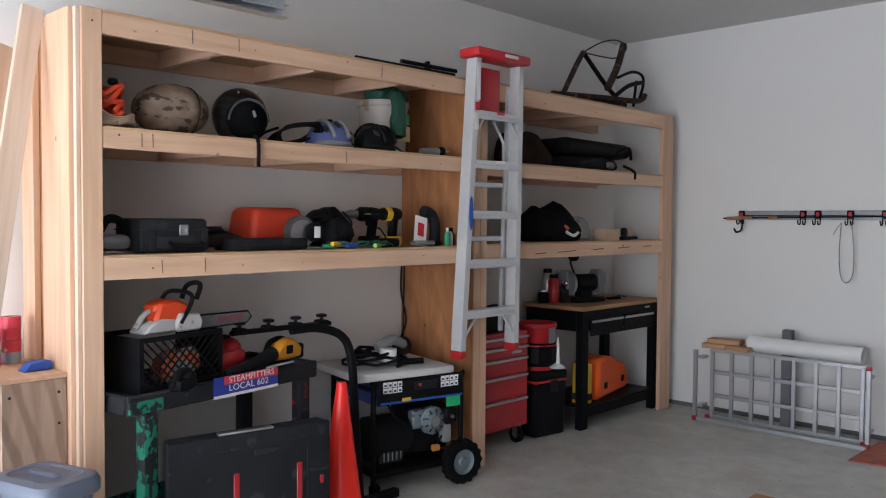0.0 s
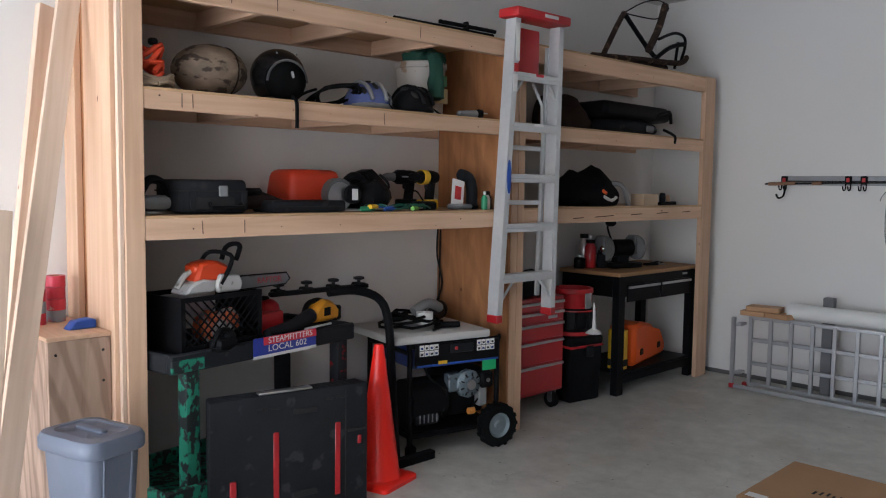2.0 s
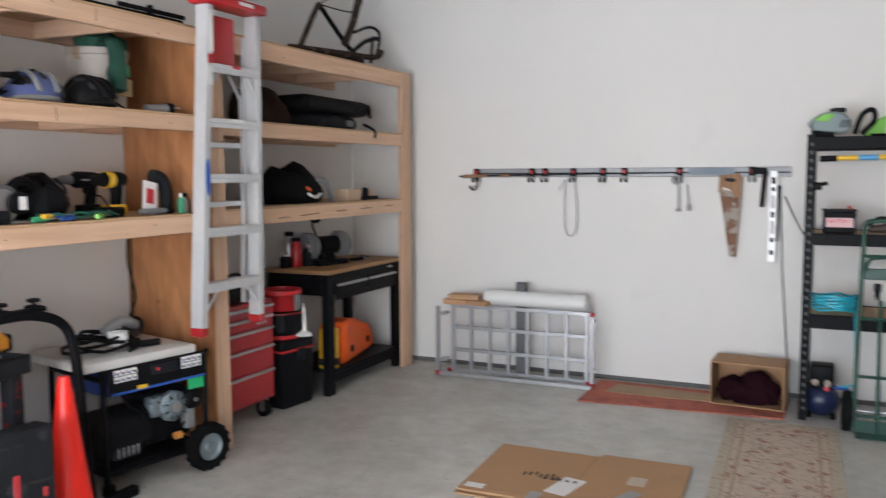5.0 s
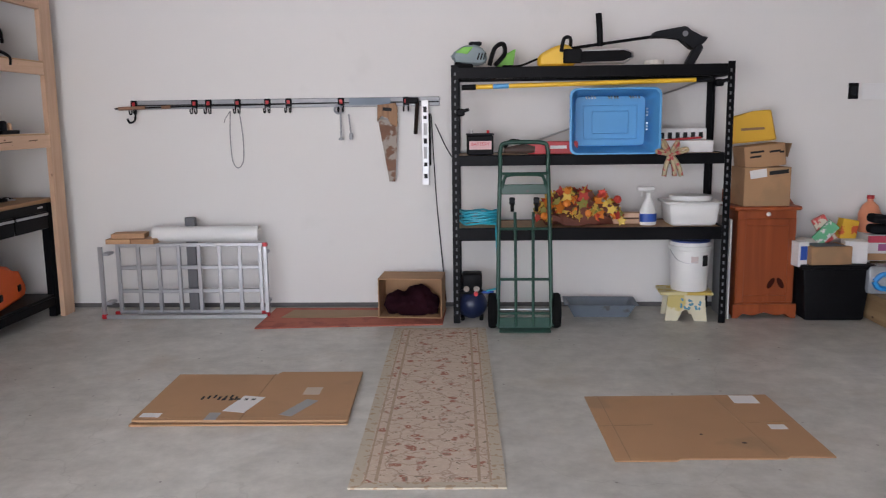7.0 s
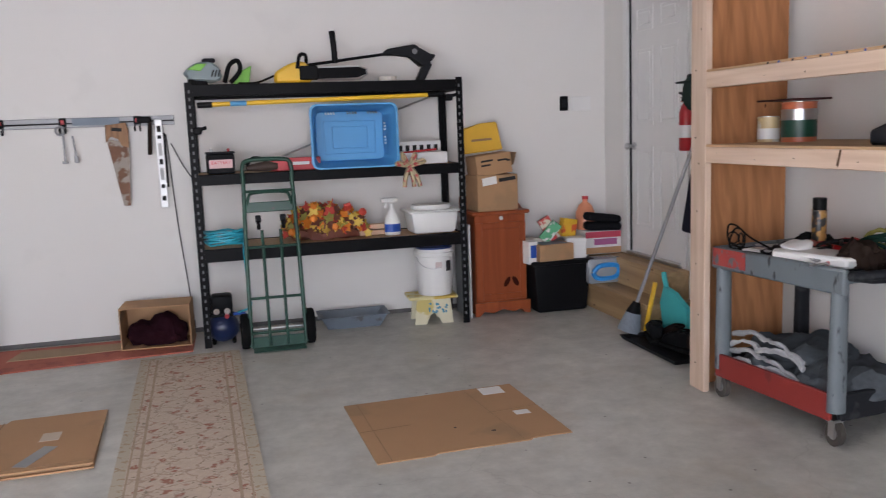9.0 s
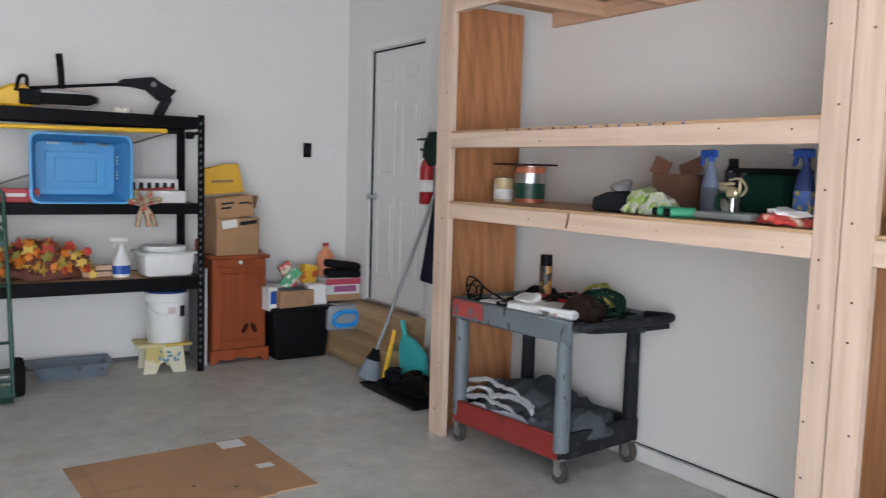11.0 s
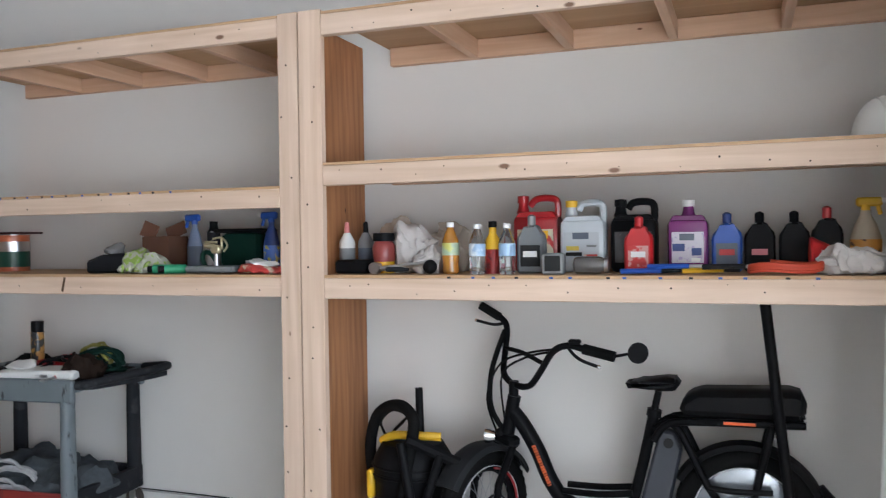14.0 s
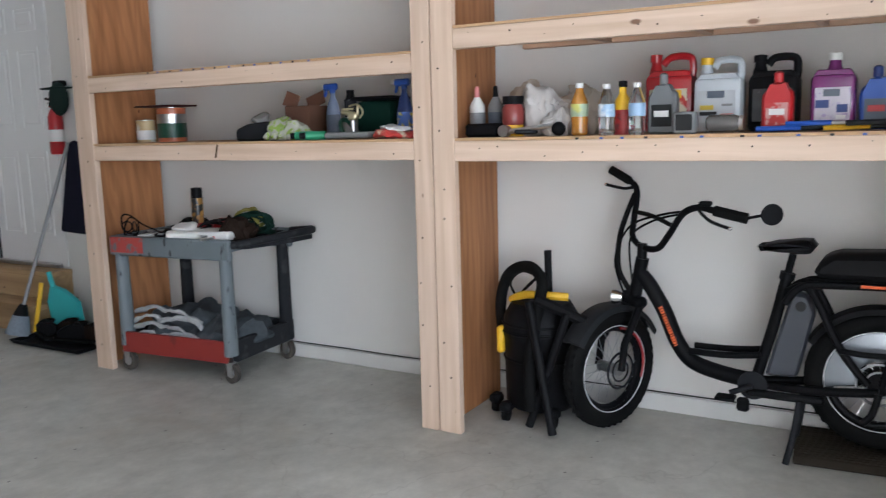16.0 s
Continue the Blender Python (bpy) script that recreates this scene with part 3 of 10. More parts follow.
# plywood box with tape rolls on it, lidded bin in front
pb = thing("plywood_box", "upright box of weathered plywood beside the shelving", "wooden box", (-3.59, 0.70, 0), 0)
part("side_panel", Geo().span((-0.56, -0.03, 0), (-0.54, 0.222, 0.905)).span((-0.54, 0.207, 0), (0.0, 0.222, 0.905)).span((-0.54, -0.03, 0), (0.0, -0.015, 0.905)), OSB, pb)
part("front_panel", Geo().span((0.0, -0.03, 0), (0.018, 0.222, 0.905), 0.002), OSB, pb, "dark-grained plywood front")
part("top_panel", Geo().span((-0.565, -0.035, 0.906), (0.022, 0.224, 0.924), 0.003), PINE_X, pb, "pale pine top board")
for y, z in ((0.0, 0.85), (0.19, 0.85), (0.19, 0.72)):
    part("screw", Geo().cyl((0.018, y, z), (0.020, y, z), 0.006, seg=8), INK, pb)
PINKT = mat("red_pink_tape", (0.62, 0.05, 0.09), 0.4, spot=(0.7, 0.6, 0.55), spot_amount=0.36, spot_scale=30)
for (x, y, n) in ((-3.98, 0.84, 4), (-3.93, 0.74, 3)):
    for k in range(n):
        r = thing("tape_roll", "roll of red flagging tape stacked on the plywood box", "tape roll", (x + 0.004 * (k % 2), y, 0.925 + 0.052 * k), 40 * k, "stacked tape rolls")
        part("band", Geo().lathe([(0.022, 0), (0.042, 0), (0.042, 0.05), (0.022, 0.05), (0.022, 0)], seg=18), PINKT if (k + n) % 4 else mat("blue_grey_tape", (0.3, 0.4, 0.5), 0.4, spot=(0.6, 0.1, 0.08), spot_amount=0.5), r)
        part("core", Geo().lathe([(0.019, 0.001), (0.0215, 0.001), (0.0215, 0.049), (0.019, 0.049), (0.019, 0.001)], seg=14), CARD, r)
bl = thing("plastic_clamp", "small blue plastic scraper lying on the box", "scraper", (-3.72, 0.85, 0.925), 5)
part("body", Geo().prism([(-0.06, 0), (0.06, 0), (0.06, 0.035), (0.04, 0.042), (-0.03, 0.035)], -0.03, 0.03, "x", 0.004), BLUE, bl)
CANM = mat("slate_blue_plastic", (0.12, 0.14, 0.19), 0.4, var=0.1, bump=0.05)


def round_rect(w, d, r, z, n=6):
    """A level rounded rectangle, as a row of points."""
    return [(cx * (w / 2 - r) + r * math.cos(radians(a0 + 90 * k / n)), cy * (d / 2 - r) + r * math.sin(radians(a0 + 90 * k / n)), z)
            for cx, cy, a0 in ((1, 1, 0), (-1, 1, 90), (-1, -1, 180), (1, -1, 270)) for k in range(n + 1)]


tc = thing("waste_bin", "slate-blue lidded plastic waste bin on the floor", "waste bin", (-3.165, 0.685, 0), 16)
part("body", Geo().ring([round_rect(w, d, r, z) for w, d, r, z in ((0.22, 0.18, 0.04, 0.0), (0.30, 0.225, 0.05, 0.58), (0.30, 0.225, 0.05, 0.60), (0.28, 0.205, 0.04, 0.60))]), CANM, tc)
lid = part("lid", Geo().ring([round_rect(w, d, r, z) for w, d, r, z in ((0.335, 0.255, 0.06, 0.578), (0.345, 0.265, 0.065, 0.586), (0.345, 0.265, 0.065, 0.622), (0.325, 0.245, 0.06, 0.640), (0.25, 0.18, 0.05, 0.646), (0.235, 0.165, 0.045, 0.640), (0.05, 0.04, 0.015, 0.641))]), CANM, tc)
part("grip", Geo().ring([round_rect(w, d, 0.012, z) for w, d, z in ((0.15, 0.034, 0.641), (0.15, 0.034, 0.648), (0.135, 0.024, 0.652))]), CANM, lid)
for y in (-0.06, 0.06):
    part("rib", Geo().cyl((0.148, y, 0.57), (0.116, y * 0.85, 0.06), 0.006, seg=8), CANM, tc)

# green-daubed service cart with the tools heaped on it
GRNP = mat("black_plastic_with_green_paint", (0.03, 0.032, 0.033), 0.5, spot=(0.035, 0.22, 0.145), spot_amount=0.52, spot_scale=26, stretch=(1, 1, 0.75), bump=0.3)
CARTB = mat("worn_black_plastic", (0.022, 0.023, 0.026), 0.5, var=0.3, spot=(0.045, 0.047, 0.05), spot_amount=0.4, bump=0.2)
REDW = mat("black_plastic_with_red_paint", (0.022, 0.023, 0.026), 0.5, spot=(0.30, 0.02, 0.02), spot_amount=0.42, spot_scale=24, bump=0.2)
sc = thing("service_cart", "black two-shelf plastic service cart daubed with green paint", "cart", (-3.384, 1.19, 0), 9.6)
part("top_tray", Geo().box((-0.26, 0.47, 0.79), (0.5, 1.12, 0.018), 0.004).span((-0.03, -0.10, 0.74), (0.0, 1.03, 0.825), 0.008).span((-0.52, -0.10, 0.74), (-0.49, 1.03, 0.825), 0.008).span((-0.49, -0.10, 0.74), (-0.03, -0.07, 0.825), 0.008).span((-0.49, 1.0, 0.74), (-0.03, 1.03, 0.825), 0.008), CARTB, sc)
part("paint_daub", Geo().span((-0.02, -0.098, 0.745), (0.004, 0.07, 0.80), 0.004), GRNP, sc, "bright green paint on the rim")
part("bottom_tray", Geo().box((-0.26, 0.42, 0.17), (0.5, 1.1, 0.02), 0.004).span((-0.03, -0.13, 0.12), (0.0, 0.97, 0.24), 0.008).span((-0.52, -0.13, 0.12), (-0.49, 0.97, 0.24), 0.008).span((-0.49, -0.13, 0.12), (-0.03, -0.1, 0.24), 0.008), GRNP, sc)
for x, y, m in ((-0.045, 0.02, GRNP), (-0.475, 0.02, CARTB), (-0.045, 0.95, REDW), (-0.475, 0.95, CARTB)):
    part("leg", Geo().box((x, y, 0.46), (0.07, 0.075, 0.60), 0.015, seg=2), m, sc)
    w = part("caster", Geo().cyl((x - 0.018, y, 0.06), (x + 0.018, y, 0.06), 0.06, seg=18), RUBBER, sc)
    part("fork", Geo().span((x - 0.028, y - 0.02, 0.05), (x - 0.022, y + 0.02, 0.125)).span((x + 0.022, y - 0.02, 0.05), (x + 0.028, y + 0.02, 0.125)), STEEL, w)
STB, STR = mat("blue_sticker", (0.03, 0.05, 0.33), 0.35), mat("red_sticker", (0.6, 0.03, 0.05), 0.35)
st = part("bumper_sticker", Geo().span((0.001, 0.34, 0.745), (0.004, 0.74, 0.835)), STB, sc, "red and blue union bumper sticker")
part("sticker_band", Geo().span((0.002, 0.40, 0.797), (0.0055, 0.74, 0.835)), STR, st)
part("sticker_foot", Geo().span((0.002, 0.34, 0.738), (0.0055, 0.74, 0.752)), PAPER, st)
words("STEAMFITTERS", 0.040, facing(0.0062, 0.57, 0.816, "+x"), PAPER, st, wide=1.1)
words("LOCAL 602", 0.042, facing(0.0062, 0.55, 0.778, "+x"), PAPER, st, wide=1.2)

# milk crate with a chainsaw on it
cr = thing("milk_crate", "black plastic lattice milk crate with odds and ends inside", "crate", (-3.66, 1.375, 0.80), 9.6)
g = Geo().span((-0.17, -0.25, 0.0), (0.17, 0.27, 0.012))
for x in (-0.17, 0.16):
    g.span((x, -0.25, 0.255), (x + 0.01, 0.27, 0.28)).span((x, -0.25, 0.012), (x + 0.01, 0.27, 0.035)).span((x, -0.25, 0.035), (x + 0.01, -0.225, 0.255)).span((x, 0.245, 0.035), (x + 0.01, 0.27, 0.255))
for y in (-0.25, 0.26):
    g.span((-0.16, y, 0.012), (0.16, y + 0.01, 0.28))
part("frame", g, BLACK, cr)
for k in range(11):
    y = -0.225 + 0.047 * k
    for s in (1, -1):
        a, b = (y, 0.035), (y + s * 0.22, 0.255)
        if b[0] > 0.245:
            b = (0.245, 0.035 + 0.245 - y)
        if b[0] < -0.225:
            b = (-0.225, 0.035 + y + 0.225)
        if abs(a[0] - b[0]) > 0.01:
            part("lattice_bar", Geo().tube([(0.165, a[0], a[1]), (0.165, b[0], b[1])], 0.0045, 4), BLACK, cr)
part("filling", Geo().cloth((0.02, 0.1, 0.013), (0.24, 0.26), 0.17, seed=3), mat("mixed_orange_grey_parts", (0.25, 0.24, 0.23), 0.6, spot=(0.6, 0.12, 0.03), spot_amount=0.5, spot_scale=12), cr)
SAWGREY = mat("grey_white_saw_casing", (0.46, 0.45, 0.44), 0.45, var=0.12, spot=(0.22, 0.2, 0.18), spot_amount=0.38, spot_scale=16)
SAWBAR = mat("dull_grey_bar", (0.17, 0.17, 0.175), 0.5, 0.3, spot=(0.08, 0.07, 0.06), spot_amount=0.42, spot_scale=14)
SAWRED = mat("chainsaw_orange", (0.62, 0.058, 0.012), 0.4, var=0.08)
cr.scale = (0.95, 0.87, 0.89)
cs = thing("chainsaw", "orange and white petrol chainsaw lying on the crate", "chainsaw", (-3.60, 1.36, 1.052), 7)
cs.scale = (0.8, 0.78, 0.78)
part("engine_cover", Geo().prism([(-0.09, 0.06), (0.16, 0.06), (0.15, 0.15), (0.06, 0.19), (-0.05, 0.175)], -0.09, 0.06, "x", 0.018), SAWRED, cs)
part("crankcase", Geo().prism([(-0.17, 0.0), (0.03, 0.0), (0.06, 0.07), (-0.05, 0.085), (-0.13, 0.05)], -0.09, 0.075, "x", 0.012), SAWGREY, cs)
part("rear_grip", Geo().tube(smooth_path([(-0.02, -0.16, 0.03), (-0.02, -0.11, 0.10), (-0.02, -0.04, 0.13), (-0.02, 0.02, 0.09)]), 0.017), SAWGREY, cs)
part("sprocket_cover", Geo().prism([(0.04, 0.0), (0.2, 0.0), (0.22, 0.05), (0.19, 0.10), (0.06, 0.11), (0.03, 0.05)], 0.06, 0.095, "x", 0.01), SAWGREY, cs)
part("front_handle", Geo().tube(smooth_path([(0.09, 0.06, 0.05), (0.085, 0.13, 0.15), (0.06, 0.15, 0.215), (-0.08, 0.1, 0.225), (-0.10, 0.04, 0.14)]), 0.013), BLACK, cs)
part("hand_guard", Geo().tube(smooth_path([(-0.05, 0.17, 0.18), (-0.05, 0.2, 0.25), (0.0, 0.22, 0.275), (0.06, 0.22, 0.262), (0.06, 0.19, 0.18)]), 0.015), BLACK, cs)
part("air_filter", Geo().box((-0.02, -0.05, 0.14), (0.12, 0.05, 0.06), 0.015), SAWRED, cs)
bar = part("guide_bar", Geo().prism([(0.16, -0.005), (0.60, 0.005), (0.63, 0.035), (0.61, 0.068), (0.16, 0.073)], 0.02, 0.027, "x"), SAWBAR, cs)
words("RAPTOR", 0.05, facing(0.0285, 0.47, 0.037, "+x"), RED, bar)
part("chain", Geo().tube([(0.0235, 0.16, -0.008), (0.0235, 0.60, 0.001), (0.0235, 0.638, 0.035), (0.0235, 0.61, 0.073), (0.0235, 0.16, 0.078)], 0.006, 5), BLACKM, cs)

AMBER = mat("amber_yellow_plastic", (0.80, 0.33, 0.015), 0.42, var=0.06)
yb = thing("leaf_blower", "amber yellow and black cordless blower lying on the cart", "power tool", (-3.74, 2.10, 0.80), 16)
yb.scale = (0.9, 0.9, 0.9)
part("housing", Geo().prism([(-0.11, 0.03), (0.13, 0.02), (0.14, 0.09), (0.06, 0.15), (-0.02, 0.155), (-0.09, 0.10)], -0.06, 0.06, "x", 0.02), AMBER, yb)
part("battery", Geo().box((0.0, 0.12, 0.06), (0.10, 0.09, 0.09), 0.01), BLACK, yb)
part("nozzle", Geo().tube([(0.02, -0.1, 0.07), (0.05, -0.3, 0.04), (0.07, -0.52, 0.03)], 0.04, 12, rads=[0.045, 0.035, 0.028]), DARKG, yb)
part("handle", Geo().tube(smooth_path([(0, -0.14, 0.07), (0, -0.10, 0.135), (0, -0.02, 0.15), (0, 0.03, 0.14)]), 0.016), BLACK, yb)
part("side_vent", Geo().box((0.061, 0.01, 0.085), (0.004, 0.06, 0.05), 0.002), BLACK, yb)
part("strip", Geo().box((0.062, -0.03, 0.010), (0.012, 0.34, 0.012), 0.002), WHITEP, yb)
for (x, y, s, m, nm, lb) in ((-3.75, 1.75, (0.16, 0.2, 0.11), REDP, "grinder", "red corded power tool on the cart"), (-3.72, 1.6, (0.12, 0.14, 0.08), DARKG, "sander", "dark grey sander on the cart"), (-3.56, 1.55, (0.07, 0.2, 0.045), BLACK, "hand_tool", "black hand tool on the cart"), (-3.45, 1.38, (0.08, 0.12, 0.06), BLACK, "clamp", "black clamp lying on the cart")):
    o = thing(nm, lb, "tool", (x, y, 0.80), 20)
    part("body", Geo().box((0, 0, s[2] / 2), s, 0.02, seg=2).ball((0, s[1] * 0.3, s[2]), (s[0] * 0.4, s[1] * 0.3, s[2] * 0.5)), m, o)
    part("handle", Geo().tube(smooth_path([(0, -s[1] * 0.6, s[2] * 0.4), (0, -s[1] * 0.2, s[2] * 1.5), (0, s[1] * 0.3, s[2] * 1.5)]), 0.012), BLACK, o)
    part("cord", Geo().tube(smooth_path([(0, -s[1] * 0.6, 0.02), (0.05, -s[1] * 1.0, 0.02), (0.10, -s[1] * 0.6, 0.02)]), 0.004, 6), RUBBER, o)

# hitch bicycle carrier: tall bent tube with a cradle arm
bc = thing("bike_carrier", "black hitch bicycle carrier standing upright behind the cone", "bicycle carrier", (-3.53, 2.46, 0))
part("mast", Geo().tube(smooth_path([(0.02, 0, 0.03), (0.0, -0.02, 0.5), (-0.02, -0.03, 0.8), (-0.05, -0.07, 0.93), (-0.09, -0.2, 0.985), (-0.12, -0.36, 0.985)], 8), 0.024, 12), BLACKM, bc)
part("hitch_foot", Geo().box((0.05, 0.06, 0.025), (0.05, 0.38, 0.05), 0.006), BLACKM, bc)
part("cradle_arm", Geo().box((-0.13, -0.4, 1.0), (0.035, 0.62, 0.025), 0.006), BLACKM, bc)
for k in range(4):
    part("clamp_knob", Geo().cyl((-0.13, -0.66 + 0.17 * k, 1.012), (-0.13, -0.66 + 0.17 * k, 1.04), 0.009).lathe([(0.012, 1.035), (0.03, 1.04), (0.03, 1.052), (0.012, 1.056)], (-0.13, -0.66 + 0.17 * k, 0), 8), BLACK, bc)
    part("cradle", Geo().box((-0.13, -0.66 + 0.17 * k, 1.012), (0.08, 0.05, 0.02), 0.006), RUBBER, bc)

# folded work table
ft = thing("folding_work_table", "folded black plastic work table with red legs, standing on edge", "work table", (-3.33, 1.245, 0), -9.6)
for k in range(4):
    part("panel_layer", Geo().box((-0.012 - 0.026 * k, 0.388, 0.305), (0.022, 0.78 - 0.01 * k, 0.60), 0.01, seg=2), DARKG if k else CARTB, ft)
for y in (0.29, 0.60):
    part("red_leg", Geo().span((0.0, y, 0.08), (0.006, y + 0.028, 0.43), 0.003), RED, ft, "red folding leg")
part("red_latch", Geo().box((0.004, 0.1, 0.18), (0.012, 0.03, 0.12), 0.004), RED, ft)
part("red_latch", Geo().box((0.004, 0.73, 0.33), (0.008, 0.02, 0.04), 0.003), RED, ft)
for y, z, w in ((0.45, 0.51, 0.12), (0.24, 0.54, 0.05), (0.30, 0.54, 0.05), (0.57, 0.55, 0.04), (0.63, 0.55, 0.04), (0.45, 0.12, 0.12), (0.72, 0.38, 0.1)):
    part("grip_slot", Geo().box((0.0, y, z), (0.006, w, 0.028 if w > 0.1 else 0.014), 0.003), INK, ft)
part("centre_groove", Geo().span((-0.001, 0.655, 0.02), (0.003, 0.66, 0.58)), INK, ft)
part("top_rail", Geo().box((-0.03, 0.36, 0.609), (0.04, 0.26, 0.012), 0.003), STEEL, ft)

cn = thing("traffic_cone", "tall glossy red-orange traffic cone on the floor", "traffic cone", (-3.405, 2.245, 0), 16)
part("cone", Geo().lathe([(0.122, 0.028), (0.117, 0.045), (0.112, 0.06), (0.027, 0.715), (0.023, 0.727), (0.014, 0.729)], seg=28), CONE, cn)
part("base", Geo().ring([round_rect(w, w, r, z, 3) for w, r, z in ((0.31, 0.03, 0.0), (0.31, 0.03, 0.02), (0.295, 0.03, 0.028), (0.24, 0.06, 0.032))]), CONE, cn)

# petrol generator
gn = thing("generator", "black and blue portable petrol generator on wheels", "generator", (-3.56, 2.60, 0), -12)
for x in (0.0, -0.50):
    part("tube_frame", Geo().tube(smooth_path([(x, 0.0, 0.06), (x, 0.0, 0.6), (x, 0.03, 0.64), (x, 0.57, 0.64), (x, 0.60, 0.6), (x, 0.60, 0.1)], 4), 0.016, 10), BLACKM, gn)
for y in (0.0, 0.60):
    for z in (0.12, 0.6):
        part("cross_tube", Geo().tube([(0, y, z), (-0.5, y, z)], 0.014, 8), BLACKM, gn)
for x in (0.0, -0.5):
    part("base_tube", Geo().tube([(x, 0, 0.12), (x, 0.6, 0.12)], 0.016, 8), BLACKM, gn)
part("fuel_tank", Geo().box((-0.25, 0.3, 0.56), (0.44, 0.54, 0.13), 0.03, seg=2), NAVY, gn, "dark blue fuel tank")
pn = part("control_panel", Geo().box((0.018, 0.31, 0.585), (0.02, 0.58, 0.13), 0.006), BLACK, gn)
for y0 in (0.06, 0.45):
    for i in range(4):
        for j in range(2):
            part("warning_label", Geo().box((0.0285, y0 + 0.032 * i, 0.60 + 0.034 * j), (0.002, 0.028, 0.03)), PAPER, pn)
            part("pictogram", Geo().box((0.0297, y0 + 0.032 * i, 0.597 + 0.034 * j), (0.002, 0.015, 0.012)), NAVY if (i + j) % 2 else INK, pn)
part("meter_block", Geo().box((0.029, 0.33, 0.612), (0.006, 0.16, 0.05), 0.003), DARKG, pn)
part("breaker", Geo().box((0.033, 0.29, 0.615), (0.006, 0.02, 0.018), 0.002), REDP, pn)
part("badge", Geo().box((0.030, 0.20, 0.54), (0.004, 0.06, 0.02), 0.003), YELLOW, pn)
part("engine_block", Geo().box((-0.16, 0.40, 0.33), (0.24, 0.28, 0.28), 0.03, seg=2), BLACKM, gn)
rs = part("recoil_starter", Geo().lathe([(0.085, 0), (0.085, 0.03), (0.06, 0.05), (0.03, 0.055), (0.01, 0.055)], (-0.03, 0.40, 0.385), 10, (0, 90, 0)), mat("blue_grey_cast_metal", (0.20, 0.25, 0.28), 0.5, 0.5, var=0.3, spot=(0.06, 0.07, 0.08), spot_amount=0.42, spot_scale=40), gn, "pale blue-grey recoil starter housing")
part("hub", Geo().lathe([(0.03, 0.055), (0.03, 0.065), (0.008, 0.067)], (-0.03, 0.40, 0.385), 12, (0, 90, 0)), STEEL, rs)
part("cylinder_fins", Geo().box((-0.04, 0.31, 0.40), (0.07, 0.09, 0.11), 0.01), bpy.data.materials["blue_grey_cast_metal"], gn)
for k in range(9):
    a = 2 * math.pi * k / 9
    part("starter_slot", Geo().box((0.022, 0.40 + 0.06 * math.cos(a), 0.385 + 0.06 * math.sin(a)), (0.012, 0.022, 0.007), 0.002, rot=(math.degrees(a), 0, 0)), INK, gn)
part("fuel_hose", Geo().tube(smooth_path([(-0.02, 0.52, 0.5), (0.0, 0.55, 0.42), (0.0, 0.52, 0.34), (-0.01, 0.46, 0.27), (0.0, 0.42, 0.22)]), 0.006, 6), RUBBER, gn)
part("wiring", Geo().tube(smooth_path([(-0.01, 0.10, 0.51), (0.0, 0.14, 0.44), (-0.01, 0.20, 0.40), (0.0, 0.24, 0.32), (-0.01, 0.22, 0.22)]), 0.007, 6), RUBBER, gn)
part("muffler_guard", Geo().box((-0.03, 0.13, 0.22), (0.04, 0.16, 0.10), 0.012), DARKG, gn)
for k in range(5):
    part("guard_slot", Geo().box((-0.0095, 0.075 + 0.028 * k, 0.22), (0.003, 0.008, 0.07), 0.001), GREYM, gn)
part("air_cleaner", Geo().box((-0.01, 0.52, 0.40), (0.07, 0.09, 0.10), 0.014), BLACK, gn)
part("bolt", Geo().cyl((0.026, 0.52, 0.40), (0.034, 0.52, 0.40), 0.012, seg=8), STEEL, gn)
part("blue_trim", Geo().box((0.0285, 0.31, 0.528), (0.003, 0.56, 0.012), 0.001), BLUE, gn)
part("alternator", Geo().cyl((-0.12, 0.02, 0.30), (-0.12, 0.26, 0.30), 0.13, seg=20), BLACK, gn)
part("carburettor", Geo().box((-0.02, 0.50, 0.30), (0.06, 0.06, 0.12), 0.01), GREYP, gn)
part("fuel_filter", Geo().cyl((0.0, 0.40, 0.22), (0.0, 0.44, 0.22), 0.02), mat("amber_filter", (0.6, 0.25, 0.05), 0.3), gn)
part("green_tag", Geo().box((0.022, 0.53, 0.50), (0.003, 0.10, 0.08), 0.001), mat("green_card", (0.03, 0.42, 0.14), 0.6), gn)
part("drip_pan", Geo().box((-0.25, 0.3, 0.13), (0.46, 0.56, 0.015)), BLACKM, gn)
for x in (0.055, -0.55):
    ty = part("wheel", Geo().lathe([(0.075, -0.03), (0.10, -0.036), (0.123, -0.032), (0.13, -0.018), (0.13, 0.018), (0.123, 0.032), (0.10, 0.036), (0.075, 0.03), (0.075, -0.03)], (x, 0.57, 0.13), 28, (0, 90, 0)), RUBBER, gn, "black rubber tyre")
    part("rim", Geo().lathe([(0.02, 0.024), (0.03, 0.014), (0.06, 0.014), (0.076, 0.028), (0.076, -0.028), (0.02, -0.024)], (x, 0.57, 0.13), 20, (0, 90, 0)), mat("dull_rim_metal", (0.20, 0.24, 0.26), 0.5, 0.4), ty, "grey steel rim")
    for k in range(16):
        a = 2 * math.pi * k / 16
        part("tread_lug", Geo().box((x, 0.57 + 0.129 * math.cos(a), 0.13 + 0.129 * math.sin(a)), (0.06, 0.02, 0.008), rot=(math.degrees(a) + 90, 0, 0)), RUBBER, ty)
part("foot", Geo().box((-0.02, 0.02, 0.03), (0.05, 0.06, 0.06), 0.01), RUBBER, gn)
part("foot", Geo().box((-0.48, 0.02, 0.03), (0.05, 0.06, 0.06), 0.01), RUBBER, gn)
sl = thing("foam_slab", "white foam board lying on the generator", "foam board", (-3.77, 2.86, 0.657), -12)
